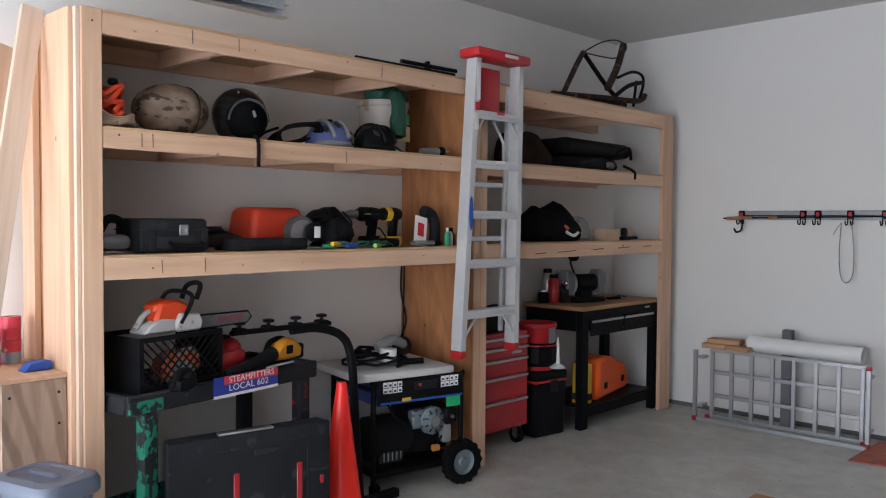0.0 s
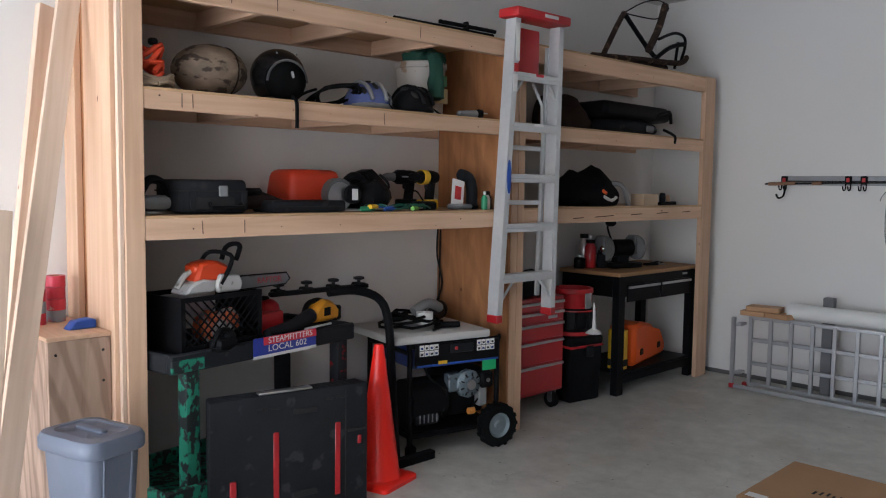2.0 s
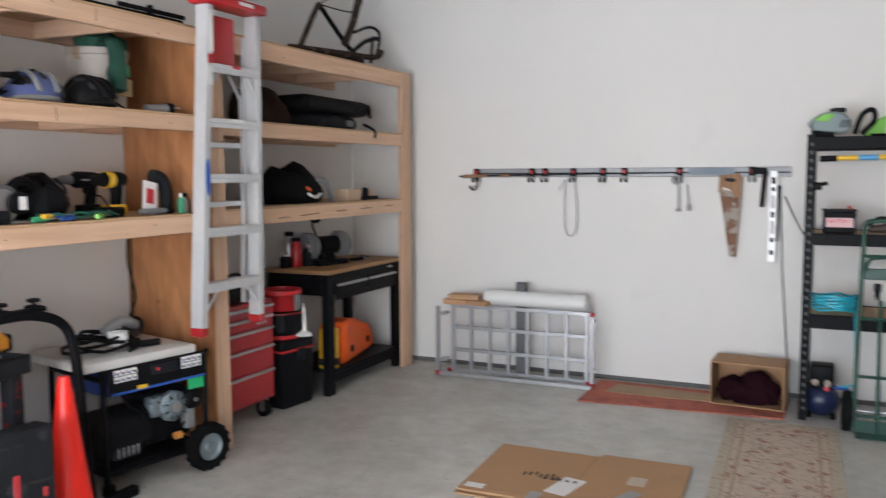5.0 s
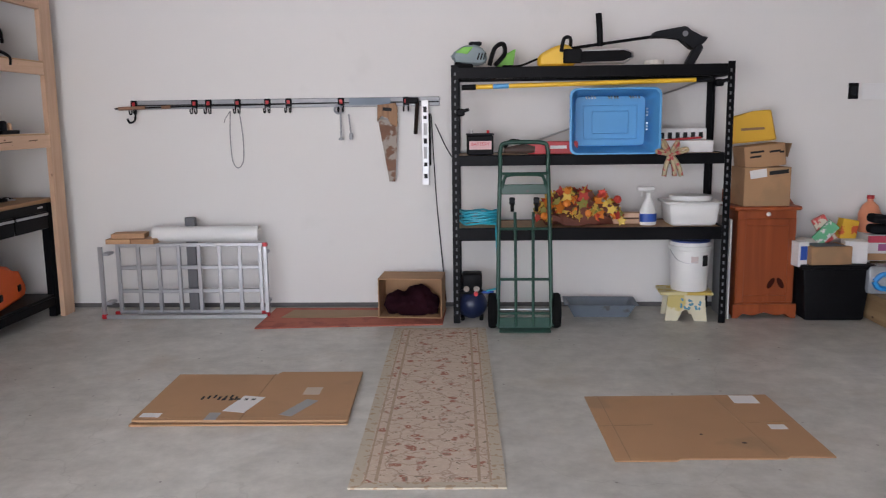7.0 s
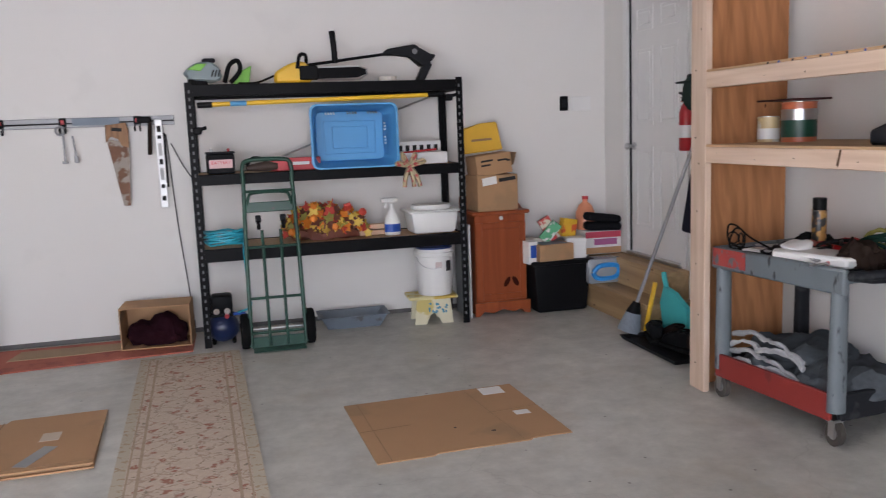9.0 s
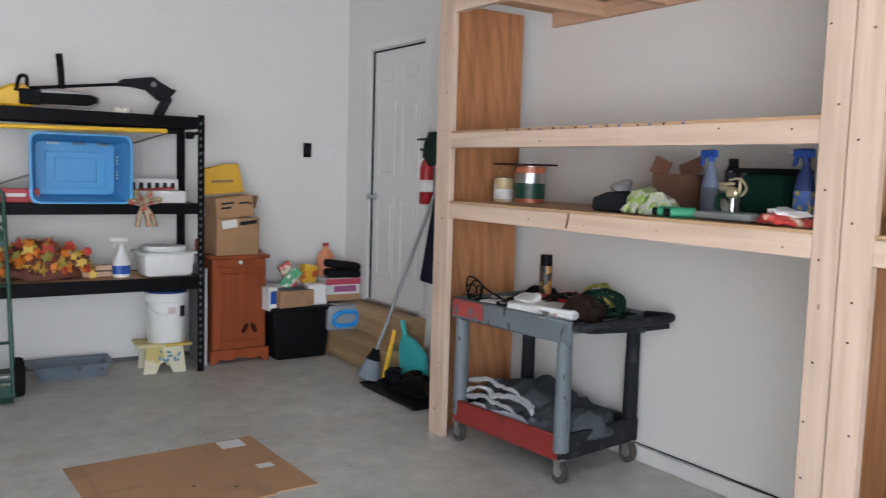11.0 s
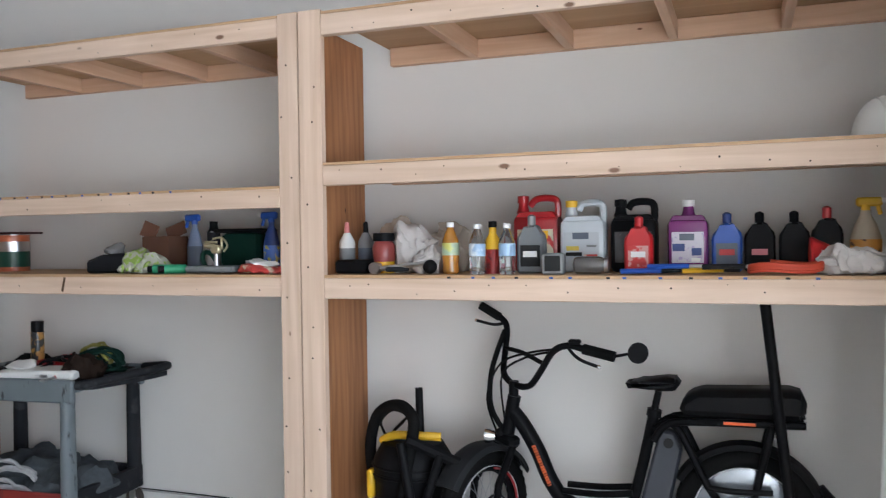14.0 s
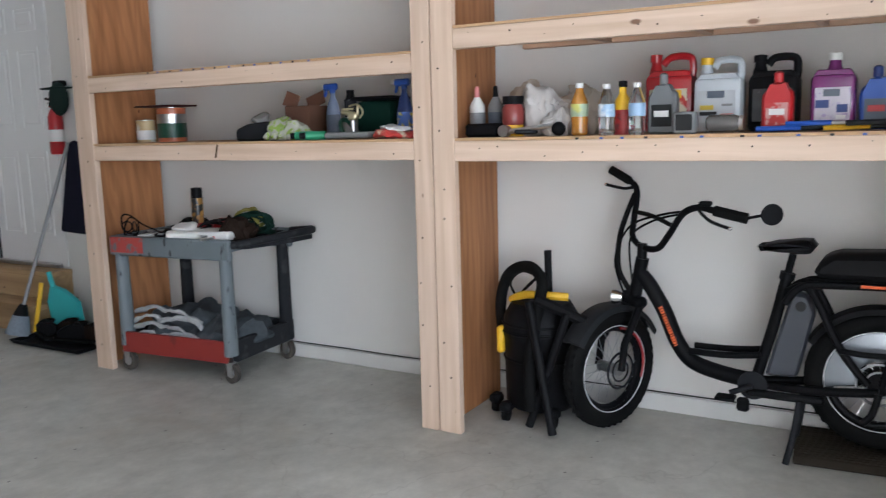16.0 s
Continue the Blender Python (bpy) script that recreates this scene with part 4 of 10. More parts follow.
part("sheet", Geo().box((0, 0, 0.024), (0.56, 0.66, 0.048), 0.014, seg=2), mat("soiled_white_foam", (0.56, 0.55, 0.53), 0.8, var=0.1, bump=0.2), sl)
ec = thing("extension_lead", "coiled black extension cord on the foam board", "cord", (-3.74, 2.76, 0.706), 10)
part("coil", Geo().tube([(0.17 * math.cos(a * 0.35) * (1 - 0.006 * a), 0.24 * math.sin(a * 0.35) * (1 - 0.008 * a), 0.012 + 0.018 * (a % 4) / 4 + 0.0012 * a) for a in range(70)], 0.009, 6), RUBBER, ec)
part("cord_end", Geo().cyl((0.1, 0.1, 0.02), (0.2, 0.22, 0.02), 0.018), BLACK, ec)
tp = thing("tape_roll", "white roll of tape standing on the cord", "tape roll", (-3.66, 2.80, 0.74))
part("band", Geo().lathe([(0.03, 0), (0.05, 0), (0.05, 0.07), (0.03, 0.07), (0.03, 0)], seg=20), WHITEP, tp)
ag = thing("angle_grinder", "dark grey tool lying on the generator", "tool", (-3.78, 2.98, 0.706), 30)
part("body", Geo().cyl((0, -0.12, 0.05), (0, 0.1, 0.06), 0.04, 0.05), DARKG, ag)
part("head", Geo().ball((0, 0.13, 0.07), (0.055, 0.06, 0.06)), BLACK, ag)
part("duct", Geo().tube(smooth_path([(-0.06, -0.2, 0.1), (0.0, -0.1, 0.14), (0.04, 0.0, 0.1)]), 0.03, 10), GREYP, ag)

# red tool chest
ch = thing("tool_chest", "red steel rolling tool chest with silver drawer pulls", "tool chest", (-3.66, 3.52, 0))
part("cabinet", Geo().span((-0.42, 0, 0.13), (-0.012, 0.62, 0.80), 0.006), RED, ch)
for z0, z1 in ((0.15, 0.34), (0.35, 0.505), (0.515, 0.625), (0.635, 0.705), (0.712, 0.775)):
    dw = part("drawer", Geo().span((-0.012, 0.02, z0), (0.0, 0.60, z1), 0.003), RED, ch)
    part("drawer_pull", Geo().span((0.0, 0.02, z1 - 0.022), (0.014, 0.60, z1 - 0.004), 0.003), ALU, dw, "silver drawer pull")
part("badge", Geo().box((0.002, 0.48, 0.66), (0.004, 0.10, 0.02), 0.002), ALU, ch)
for x, y in ((-0.06, 0.06), (-0.06, 0.56), (-0.36, 0.06), (-0.36, 0.56)):
    ca = part("caster", Geo().cyl((x, y - 0.016, 0.055), (x, y + 0.016, 0.055), 0.055, seg=18), RUBBER, ch)
    part("fork", Geo().span((x - 0.02, y - 0.026, 0.05), (x + 0.02, y - 0.02, 0.13)).span((x - 0.02, y + 0.02, 0.05), (x + 0.02, y + 0.026, 0.13)).cyl((x, y - 0.02, 0.055), (x, y + 0.02, 0.055), 0.02), STEEL, ca)
tb = thing("tool_bag", "black tool bag lying on the tool chest", "tool bag", (-3.84, 3.86, 0.801), 5)
part("bag", Geo().box((0, 0, 0.06), (0.24, 0.46, 0.12), 0.03, seg=2).lumps(0.01, 9), BLACK, tb)
part("strap", Geo().tube(smooth_path([(0.05, -0.15, 0.11), (0.06, -0.05, 0.17), (0.06, 0.08, 0.17), (0.05, 0.16, 0.11)]), 0.01), BLACK, tb)

# square tool tote with a tool bucket on it
tt = thing("tool_tote", "square black plastic tool tote with red trim on the floor", "tool box", (-3.78, 4.40, 0), -8)
part("body", Geo().box((0, 0, 0.20), (0.26, 0.30, 0.40), 0.02, seg=2, taper=(1.08, 1.08)), BLACK, tt)
part("rim", Geo().box((0, 0, 0.405), (0.295, 0.335, 0.016), 0.006), REDP, tt)
part("lid", Geo().box((0, 0, 0.445), (0.29, 0.33, 0.07), 0.02, seg=2), BLACK, tt)
part("latch", Geo().box((0.15, 0.02, 0.37), (0.025, 0.07, 0.08), 0.006), DARKG, tt)
bu = thing("tool_bucket", "bucket in a black and red pocket organiser full of tools", "tool bucket", (-3.78, 4.38, 0.482), 0)
part("bucket", Geo().lathe([(0.125, 0), (0.14, 0.30), (0.148, 0.31), (0.148, 0.34), (0.135, 0.34), (0.12, 0.02)], seg=24), REDP, bu)
part("pocket_belt", Geo().lathe([(0.135, 0.03), (0.152, 0.05), (0.155, 0.19), (0.142, 0.20)], seg=24), BLACK, bu)
for k in range(5):
    a = -1.0 + 0.5 * k
    part("pocket", Geo().box((0.155 * math.cos(a), 0.155 * math.sin(a), 0.12), (0.03, 0.075, 0.13), 0.008, rot=(0, 0, math.degrees(a))), BLACK, bu)
    part("piping", Geo().box((0.162 * math.cos(a), 0.162 * math.sin(a), 0.185), (0.02, 0.078, 0.006), rot=(0, 0, math.degrees(a))), REDP, bu)
part("sealant_tube", Geo().lathe([(0.06, 0.0), (0.055, 0.012), (0.022, 0.03), (0.018, 0.06), (0.012, 0.16), (0.006, 0.22)], (0.17, 0.03, 0.02), 14), WHITEP, bu, "white sealant nozzle")
part("tool_card", Geo().box((0.16, -0.03, 0.26), (0.01, 0.07, 0.11), 0.003), GREYP, bu)

# black workbench
wb = thing("workbench", "black steel workbench with a wooden top and two drawers", "workbench", (-3.57, 4.66, 0))
part("top", Geo().span((-0.55, -0.012, 0.895), (0.012, 1.13, 0.925), 0.004), wood("varnished_bench_top", (0.42, 0.24, 0.11), (0.30, 0.15, 0.06), "y", ring=14), wb, "brown wooden top")
for y in (0.0, 1.03):
    for x in (-0.53, -0.06):
        part("leg", Geo().span((x, y, 0.0), (x + 0.06, y + 0.085, 0.893), 0.004), BLACKM, wb)
part("apron", Geo().span((-0.02, 0.085, 0.74), (-0.003, 1.03, 0.892)).span((-0.53, 0.085, 0.74), (-0.51, 1.03, 0.892)).span((-0.47, 0.002, 0.74), (-0.06, 0.02, 0.892)).span((-0.47, 1.098, 0.74), (-0.06, 1.115, 0.892)), BLACKM, wb)
for y0, y1 in ((0.10, 0.55), (0.565, 1.015)):
    dw = part("drawer", Geo().span((-0.003, y0, 0.70), (0.008, y1, 0.83), 0.003), BLACKM, wb)
    part("drawer_pull", Geo().span((0.008, y0 + 0.01, 0.80), (0.02, y1 - 0.01, 0.818), 0.002), ALU, dw, "silver drawer pull")
part("badge", Geo().box((-0.001, 0.93, 0.865), (0.004, 0.07, 0.014)), ALU, wb)
part("lower_shelf", Geo().span((-0.53, 0.06, 0.155), (-0.01, 1.06, 0.175), 0.003).span((-0.02, 0.085, 0.09), (-0.004, 1.03, 0.154)), BLACKM, wb)
oc = thing("orange_case", "orange blow-moulded plastic tool case on the bench shelf", "tool case", (-3.78, 5.25, 0.176), 12)
part("shell", Geo().prism([(-0.34, 0.0), (0.30, 0.0), (0.36, 0.05), (0.34, 0.12), (0.18, 0.20), (0.08, 0.28), (-0.15, 0.33), (-0.34, 0.32)], -0.11, 0.11, "x", 0.03), ORANGE, oc)
part("latch", Geo().box((0.112, 0.18, 0.1), (0.012, 0.06, 0.05), 0.005), BLACK, oc)
part("latch", Geo().box((0.112, -0.2, 0.1), (0.012, 0.06, 0.05), 0.005), BLACK, oc)
yx = thing("yellow_box", "small yellow tool carton on the bench shelf", "box", (-3.67, 4.81, 0.176), 0)
part("carton", Geo().box((0, 0, 0.15), (0.12, 0.09, 0.30), 0.004), YELLOW, yx)
part("label_band", Geo().box((0.0, 0, 0.05), (0.124, 0.094, 0.05)), INK, yx)
bg = thing("bench_grinder", "grey two-wheel bench grinder with guards on the workbench", "grinder", (-3.84, 5.06, 0.926), -15)
part("base", Geo().box((0, 0, 0.02), (0.2, 0.3, 0.04), 0.01), BLACKM, bg)
part("motor", Geo().cyl((0, -0.09, 0.15), (0, 0.09, 0.15), 0.07, seg=20).box((0, 0, 0.07), (0.09, 0.12, 0.08), 0.01), BLACKM, bg)
for y in (-0.16, 0.16):
    part("wheel", Geo().cyl((0.01, y - 0.012, 0.15), (0.01, y + 0.012, 0.15), 0.095, seg=24), GREYP, bg, "grey abrasive wheel")
    part("wheel_guard", Geo().prism([(-0.10, 0.10), (-0.10, 0.2), (-0.05, 0.25), (0.03, 0.25), (0.05, 0.2), (0.05, 0.10)], -0.03, 0.03, "y", 0.008), GREYP, bg)
gl = [o for o in bg.children if o.name.startswith("wheel_guard")]
gl[0].location, gl[1].location = (-0.02, -0.16, 0), (-0.02, 0.16, 0)
part("hub_nut", Geo().ball((0.0, -0.185, 0.15), (0.03, 0.02, 0.03)), CHROME, bg)
part("lamp_arm", Geo().tube(smooth_path([(-0.08, -0.02, 0.2), (-0.1, -0.05, 0.3), (-0.05, -0.08, 0.36)]), 0.008, 6).ball((-0.03, -0.08, 0.35), (0.05, 0.04, 0.03)), BLACK, bg)
for k, (x, y, h, m) in enumerate(((-3.98, 4.72, 0.1, BLACK), (-3.94, 4.80, 0.22, RED), (-4.03, 4.84, 0.26, STEEL), (-3.9, 4.9, 0.14, DARKG), (-4.05, 4.95, 0.24, BLACK))):
    o = thing("jar", "small jar of hardware on the workbench" if k % 2 else "dark tool standing on the workbench", "jar", (x, y, 0.926), 20 * k, "jars on the bench")
    part("body", Geo().lathe([(0.04, 0), (0.045, 0.01), (0.045, h * 0.75), (0.03, h * 0.85), (0.03, h * 0.9)], seg=14), m, o)
    part("lid", Geo().lathe([(0.034, h * 0.88), (0.034, h), (0.01, h)], seg=14), BLACK if m is not BLACK else STEEL, o)
for k in range(3):
    o = thing("pliers", "black-handled pliers lying on the workbench", "hand tool", (-3.72 - 0.06 * k, 5.42 + 0.08 * k, 0.926), 60 + 40 * k, "hand tools on the bench")
    part("handle", Geo().tube(smooth_path([(-0.12, -0.02, 0.01), (-0.05, -0.02, 0.012), (0, 0, 0.012)]), 0.009, 6).tube(smooth_path([(-0.12, 0.02, 0.01), (-0.05, 0.02, 0.012), (0, 0, 0.012)]), 0.009, 6), BLACK, o)
    part("jaw", Geo().box((0.03, 0, 0.012), (0.06, 0.02, 0.012), 0.003), STEEL, o)

# aluminium stepladder hung on the post
LADM = mat("satin_ladder_aluminium", (0.62, 0.63, 0.64), 0.45, 0.35, var=0.08, scale=30, bump=0.05, bscale=200)
ld = thing("stepladder", "folded aluminium stepladder with a red top cap hung on the shelving", "stepladder", (0, 0, 0))
def rail_at(z, side):
    t = (z - 0.76) / (2.56 - 0.76)
    return (3.145 + 0.125 * t) if side == 0 else (3.645 + 0.03 * t)
for s in (0, 1):
    y0, y1 = rail_at(0.76, s), rail_at(2.56, s)
    rows = []
    for z in (0.78, 2.54):
        y = rail_at(z, s)
        rows.append([(-3.46, y - 0.022, z), (-3.38, y - 0.022, z), (-3.38, y + 0.022, z), (-3.388, y + 0.022, z), (-3.388, y - 0.012, z), (-3.452, y - 0.012, z), (-3.452, y + 0.022, z), (-3.46, y + 0.022, z)])
    part("front_rail", Geo().ring(rows), LADM, ld)
    part("rear_rail", Geo().tube([(-3.49, rail_at(0.9, s) + (0.03 if s == 0 else -0.03), 0.86), (-3.47, rail_at(2.4, s) + (0.02 if s == 0 else -0.02), 2.42)], 0.017, 4), LADM, ld)
    part("foot", Geo().box((-3.42, y0, 0.765), (0.09, 0.05, 0.05), 0.006), RED, ld, "red rubber foot")
    part("knee_brace", Geo().tube([(-3.40, rail_at(0.98, s) + (0.14 if s == 0 else -0.14), 1.0), (-3.40, rail_at(0.86, s), 0.84)], 0.008, 6), LADM, ld)
for z in (2.215, 1.917, 1.612, 1.314, 1.01):
    part("step", Geo().box((-3.42, (rail_at(z, 0) + rail_at(z, 1)) / 2, z), (0.085, rail_at(z, 1) - rail_at(z, 0) - 0.026, 0.026), 0.003).box((-3.382, (rail_at(z, 0) + rail_at(z, 1)) / 2, z - 0.01), (0.004, rail_at(z, 1) - rail_at(z, 0) - 0.026, 0.05)), LADM, ld)
for sgn, s in ((1, 0), (-1, 1)):
    part("step_brace", Geo().tube([(-3.40, rail_at(2.05, s) + 0.012 * sgn, 2.08), (-3.40, rail_at(2.2, s) + 0.10 * sgn, 2.195)], 0.008, 6), LADM, ld)
    part("spreader", Geo().tube([(-3.475, rail_at(2.15, s) + 0.15 * sgn, 2.19), (-3.475, rail_at(2.0, s) + 0.055 * sgn, 2.06), (-3.475, rail_at(1.9, s) + 0.05 * sgn, 1.90)], 0.009, 6), LADM, ld)
for z in (1.79, 1.454):
    part("rear_brace", Geo().box((-3.488, (rail_at(z, 0) + rail_at(z, 1)) / 2, z), (0.014, rail_at(z, 1) - rail_at(z, 0) - 0.08, 0.03), 0.003), LADM, ld)
part("top_cap", Geo().box((-3.425, 3.475, 2.575), (0.16, 0.5, 0.055), 0.012, seg=2, rot=(0.0, 0, 0)), REDP, ld, "red plastic top cap")
part("cap_badge", Geo().box((-3.343, 3.53, 2.577), (0.003, 0.13, 0.02), 0.002), PAPER, ld)
part("tool_tray", Geo().box((-3.47, 3.44, 2.36), (0.02, 0.24, 0.30), 0.01, seg=2), REDP, ld, "red plastic tray")
part("side_label", Geo().box((-3.374, rail_at(2.4, 0), 2.40), (0.004, 0.03, 0.22)), PAPER, ld)
part("side_label", Geo().box((-3.374, rail_at(2.15, 0), 2.16), (0.004, 0.035, 0.10)), PAPER, ld)
part("warning_label", Geo().box((-3.373, rail_at(2.25, 0), 2.25), (0.004, 0.035, 0.05)), REDP, ld)
part("blue_badge", Geo().lathe([(0.001, -0.001), (0.1, 0.0), (0.1, 0.003), (0.001, 0.004)], (-3.377, rail_at(1.61, 0), 1.61), 24, (0, 90, 0), sx=1.0, sy=0.17), BLUE, ld, "blue oval badge")
part("step_label", Geo().box((-3.378, 3.47, 1.925), (0.003, 0.09, 0.016)), PAPER, ld)
part("step_label", Geo().box((-3.378, 3.47, 2.222), (0.003, 0.07, 0.016)), STR, ld)


# ---- things along the north wall ----
rk = thing("steel_rack", "black bolt-together steel rack with four loaded shelves", "rack", (-0.455, 5.45, 0))
RW, RD = 1.967, 0.53
HOLE = mat("rack_slot", (0.16, 0.16, 0.16), 0.7)
for x, sx in ((0.0, 1), (RW, -1)):
    for y, sy in ((0.0, 1), (RD, -1)):
        up = part("upright", Geo().span((x, y, 0), (x + sx * 0.05, y + sy * 0.004, 1.858)).span((x, y + sy * 0.004, 0), (x + sx * 0.004, y + sy * 0.05, 1.858)), BLACKM, rk)
        if sy > 0:
            for k in range(34):
                part("slot", Geo().box((x + sx * 0.028, y - 0.0012, 0.08 + 0.052 * k), (0.011, 0.002, 0.022)), HOLE, up)
for z0, z1 in ((1.762, 1.842), (1.152, 1.226), (0.612, 0.702)):
    for y in (0.0, RD):
        part("beam", Geo().box((RW / 2, y + (0.02 if y == 0 else -0.02), (z0 + z1) / 2), (RW - 0.012, 0.03, z1 - z0), 0.004), BLACKM, rk)
    for x in (0.03, RW - 0.03):
        part("side_beam", Geo().box((x, RD / 2, (z0 + z1) / 2), (0.03, RD - 0.08, z1 - z0), 0.004), BLACKM, rk)
    part("deck", Geo().box((RW / 2, RD / 2, z1 - 0.012), (RW - 0.03, RD - 0.062, 0.016)), PLYH, rk, "brown chipboard shelf")

# upper shelf
gs = thing("circular_saw", "grey and lime green cordless tool on the top of the rack", "power tool", (-0.25, 5.66, 1.842), 8)
GGP = mat("light_grey_green_plastic", (0.24, 0.30, 0.31), 0.5, var=0.15)
part("motor", Geo().prism([(-0.215, 0.075), (-0.20, 0.11), (-0.13, 0.16), (-0.03, 0.168), (0.03, 0.13), (0.05, 0.05), (0.0, 0.02), (-0.15, 0.03), (-0.17, 0.06)], -0.06, 0.06, "y", 0.018), GGP, gs)
part("cover", Geo().prism([(-0.19, 0.112), (-0.125, 0.15), (-0.055, 0.152), (-0.10, 0.10)], -0.067, -0.05, "y", 0.005), LIME, gs)
part("rear_housing", Geo().box((-0.035, 0, 0.175), (0.09, 0.08, 0.03), 0.012, seg=2), DARKG, gs)
for k in range(3):
    part("vent_slot", Geo().box((-0.02 + 0.022 * k, -0.061, 0.085), (0.010, 0.004, 0.05), 0.001, rot=(0, 18, 0)), INK, gs)
part("handle", Geo().tube(smooth_path([(0.06, -0.05, 0.02), (0.10, -0.05, 0.14), (0.16, -0.05, 0.17), (0.17, -0.05, 0.1), (0.10, -0.05, 0.02)]), 0.016), BLACK, gs)
part("guard", Geo().prism([(0.12, 0.0), (0.24, 0.02), (0.26, 0.14), (0.16, 0.09)], -0.02, 0.03, "y", 0.006), LIME, gs)
part("base", Geo().box((-0.12, 0, 0.025), (0.13, 0.1, 0.05), 0.01), BLACK, gs)
yc = thing("electric_chainsaw", "yellow and black electric chainsaw on the top of the rack", "chainsaw", (0.36, 5.60, 1.842), 0)
part("housing", Geo().prism([(-0.2, 0.0), (0.06, 0.0), (0.08, 0.09), (0.0, 0.16), (-0.09, 0.14), (-0.2, 0.08)], -0.07, 0.07, "y", 0.02), YELLOW, yc)
part("side_cover", Geo().box((0.04, -0.075, 0.07), (0.13, 0.02, 0.10), 0.008), BLACK, yc)
part("front_handle", Geo().tube(smooth_path([(-0.04, -0.08, 0.1), (-0.02, -0.08, 0.19), (0.03, 0.0, 0.2), (0.04, 0.07, 0.15)]), 0.013), BLACK, yc)
part("guide_bar", Geo().prism([(0.08, 0.03), (0.40, 0.035), (0.46, 0.06), (0.46, 0.09), (0.41, 0.11), (0.08, 0.105)], -0.03, -0.02, "y"), BLACKM, yc)
part("chain", Geo().tube([(0.08, -0.025, 0.026), (0.41, -0.025, 0.02), (0.47, -0.025, 0.06), (0.47, -0.025, 0.092), (0.42, -0.025, 0.114), (0.08, -0.025, 0.11)], 0.006, 5), STEEL, yc)
part("cord", Geo().tube(smooth_path([(-0.2, 0, 0.06), (-0.3, 0, 0.02), (-0.36, 0.02, 0.012), (-0.45, 0, 0.012)]), 0.008, 6), RUBBER, yc)
stt = thing("string_trimmer", "grey and black string trimmer laid across the top of the rack", "trimmer", (0.6, 5.70, 1.85), 0)
part("shaft", Geo().cyl((-0.35, 0, 0.11), (0.42, 0, 0.205), 0.011, seg=10), BLACK, stt)
part("grip", Geo().tube(smooth_path([(0.015, 0, 0.14), (0.01, -0.01, 0.25), (0.0, -0.01, 0.37)]), 0.023, 10), BLACK, stt)
part("motor", Geo().prism([(0.36, 0.19), (0.4, 0.235), (0.62, 0.27), (0.70, 0.20), (0.78, 0.19), (0.74, 0.14), (0.66, 0.10), (0.58, 0.19)], -0.045, 0.045, "y", 0.012), DARKG, stt)
part("head", Geo().box((0.685, 0, 0.065), (0.06, 0.09, 0.17), 0.015, rot=(0, 28, 0)), DARKG, stt)
part("badge", Geo().cyl((0.61, -0.046, 0.215), (0.61, -0.05, 0.215), 0.02), GREYP, stt)
rt = thing("tape_roll", "roll of clear tape lying on the top of the rack", "tape roll", (0.98, 5.58, 1.842))
part("band", Geo().lathe([(0.04, 0), (0.068, 0), (0.068, 0.036), (0.04, 0.036), (0.04, 0)], seg=22), CREAM, rt)

# under the top shelf: poles on brackets
yp = thing("extension_pole", "yellow telescopic pole hung under the top shelf", "pole", (0, 5.435, 0))
part("tube", Geo().cyl((-0.28, 0, 1.705), (1.24, 0, 1.732), 0.016, seg=12), YELLOW, yp)
part("tip", Geo().cyl((1.24, 0, 1.732), (1.36, 0, 1.735), 0.018, seg=12), BLACK, yp)
part("sleeve", Geo().cyl((-0.16, 0, 1.7075), (-0.05, 0, 1.709), 0.0175, seg=12), LBLUE, yp, "blue label sleeve")
part("grip", Geo().cyl((-0.38, 0, 1.702), (-0.28, 0, 1.704), 0.02, seg=12), BLACK, yp)
for x, z in ((1.40, 1.71), (-0.39, 1.53)):
    o = thing("bracket", "small black clip on the rack upright", "clip", (x, 5.432, z))
    part("clip", Geo().box((0, 0, 0), (0.06, 0.03, 0.05), 0.01).cyl((-0.02, 0, 0.0), (0.06, -0.01, 0.02), 0.012), BLACK, o)
sr = thing("steel_rod", "thin bright steel rod leaning across the rack", "rod", (0, 0, 0))
part("rod", Geo().cyl((-0.05, 5.72, 1.245), (1.42, 5.76, 1.76), 0.007, seg=8), STEEL, sr)
tub = thing("laundry_basket", "light blue plastic laundry basket stood on its side on the rack", "basket", (0.69, 5.42, 1.226), 0)
o_, w_, h_ = 0.0, 0.31, 0.225
rows = []
for (y, kx, kz) in ((0.0, 0.985, 0.985), (-0.012, 1.03, 1.03), (-0.012, 0.97, 0.97), (0.03, 0.93, 0.92), (0.24, 0.78, 0.74), (0.25, 0.80, 0.76), (0.02, 0.96, 0.955)):
    row = []
    for cx, cz, a0 in ((1, 1, 0), (-1, 1, 90), (-1, -1, 180), (1, -1, 270)):
        for k in range(4):
            a = radians(a0 + 30 * k)
            row.append(((w_ - 0.05) * kx * cx + 0.05 * math.cos(a), y, 0.23 + (h_ - 0.05) * kz * cz + 0.05 * math.sin(a)))
    rows.append(row)
tb_ = part("basin", Geo().ring(rows, closed=True, caps=False), LBLUE, tub)
part("floor_panel", Geo().box((0, 0.238, 0.23), (0.505, 0.012, 0.36), 0.01), LBLUE, tub)
part("floor_ridge", Geo().tube([(-0.13, 0.229, 0.14), (0.13, 0.229, 0.14), (0.13, 0.229, 0.30), (-0.13, 0.229, 0.30)], 0.004, 6, True).tube([(-0.19, 0.229, 0.10), (0.19, 0.229, 0.10), (0.19, 0.229, 0.34), (-0.19, 0.229, 0.34)], 0.004, 6, True), LBLUE, tub)
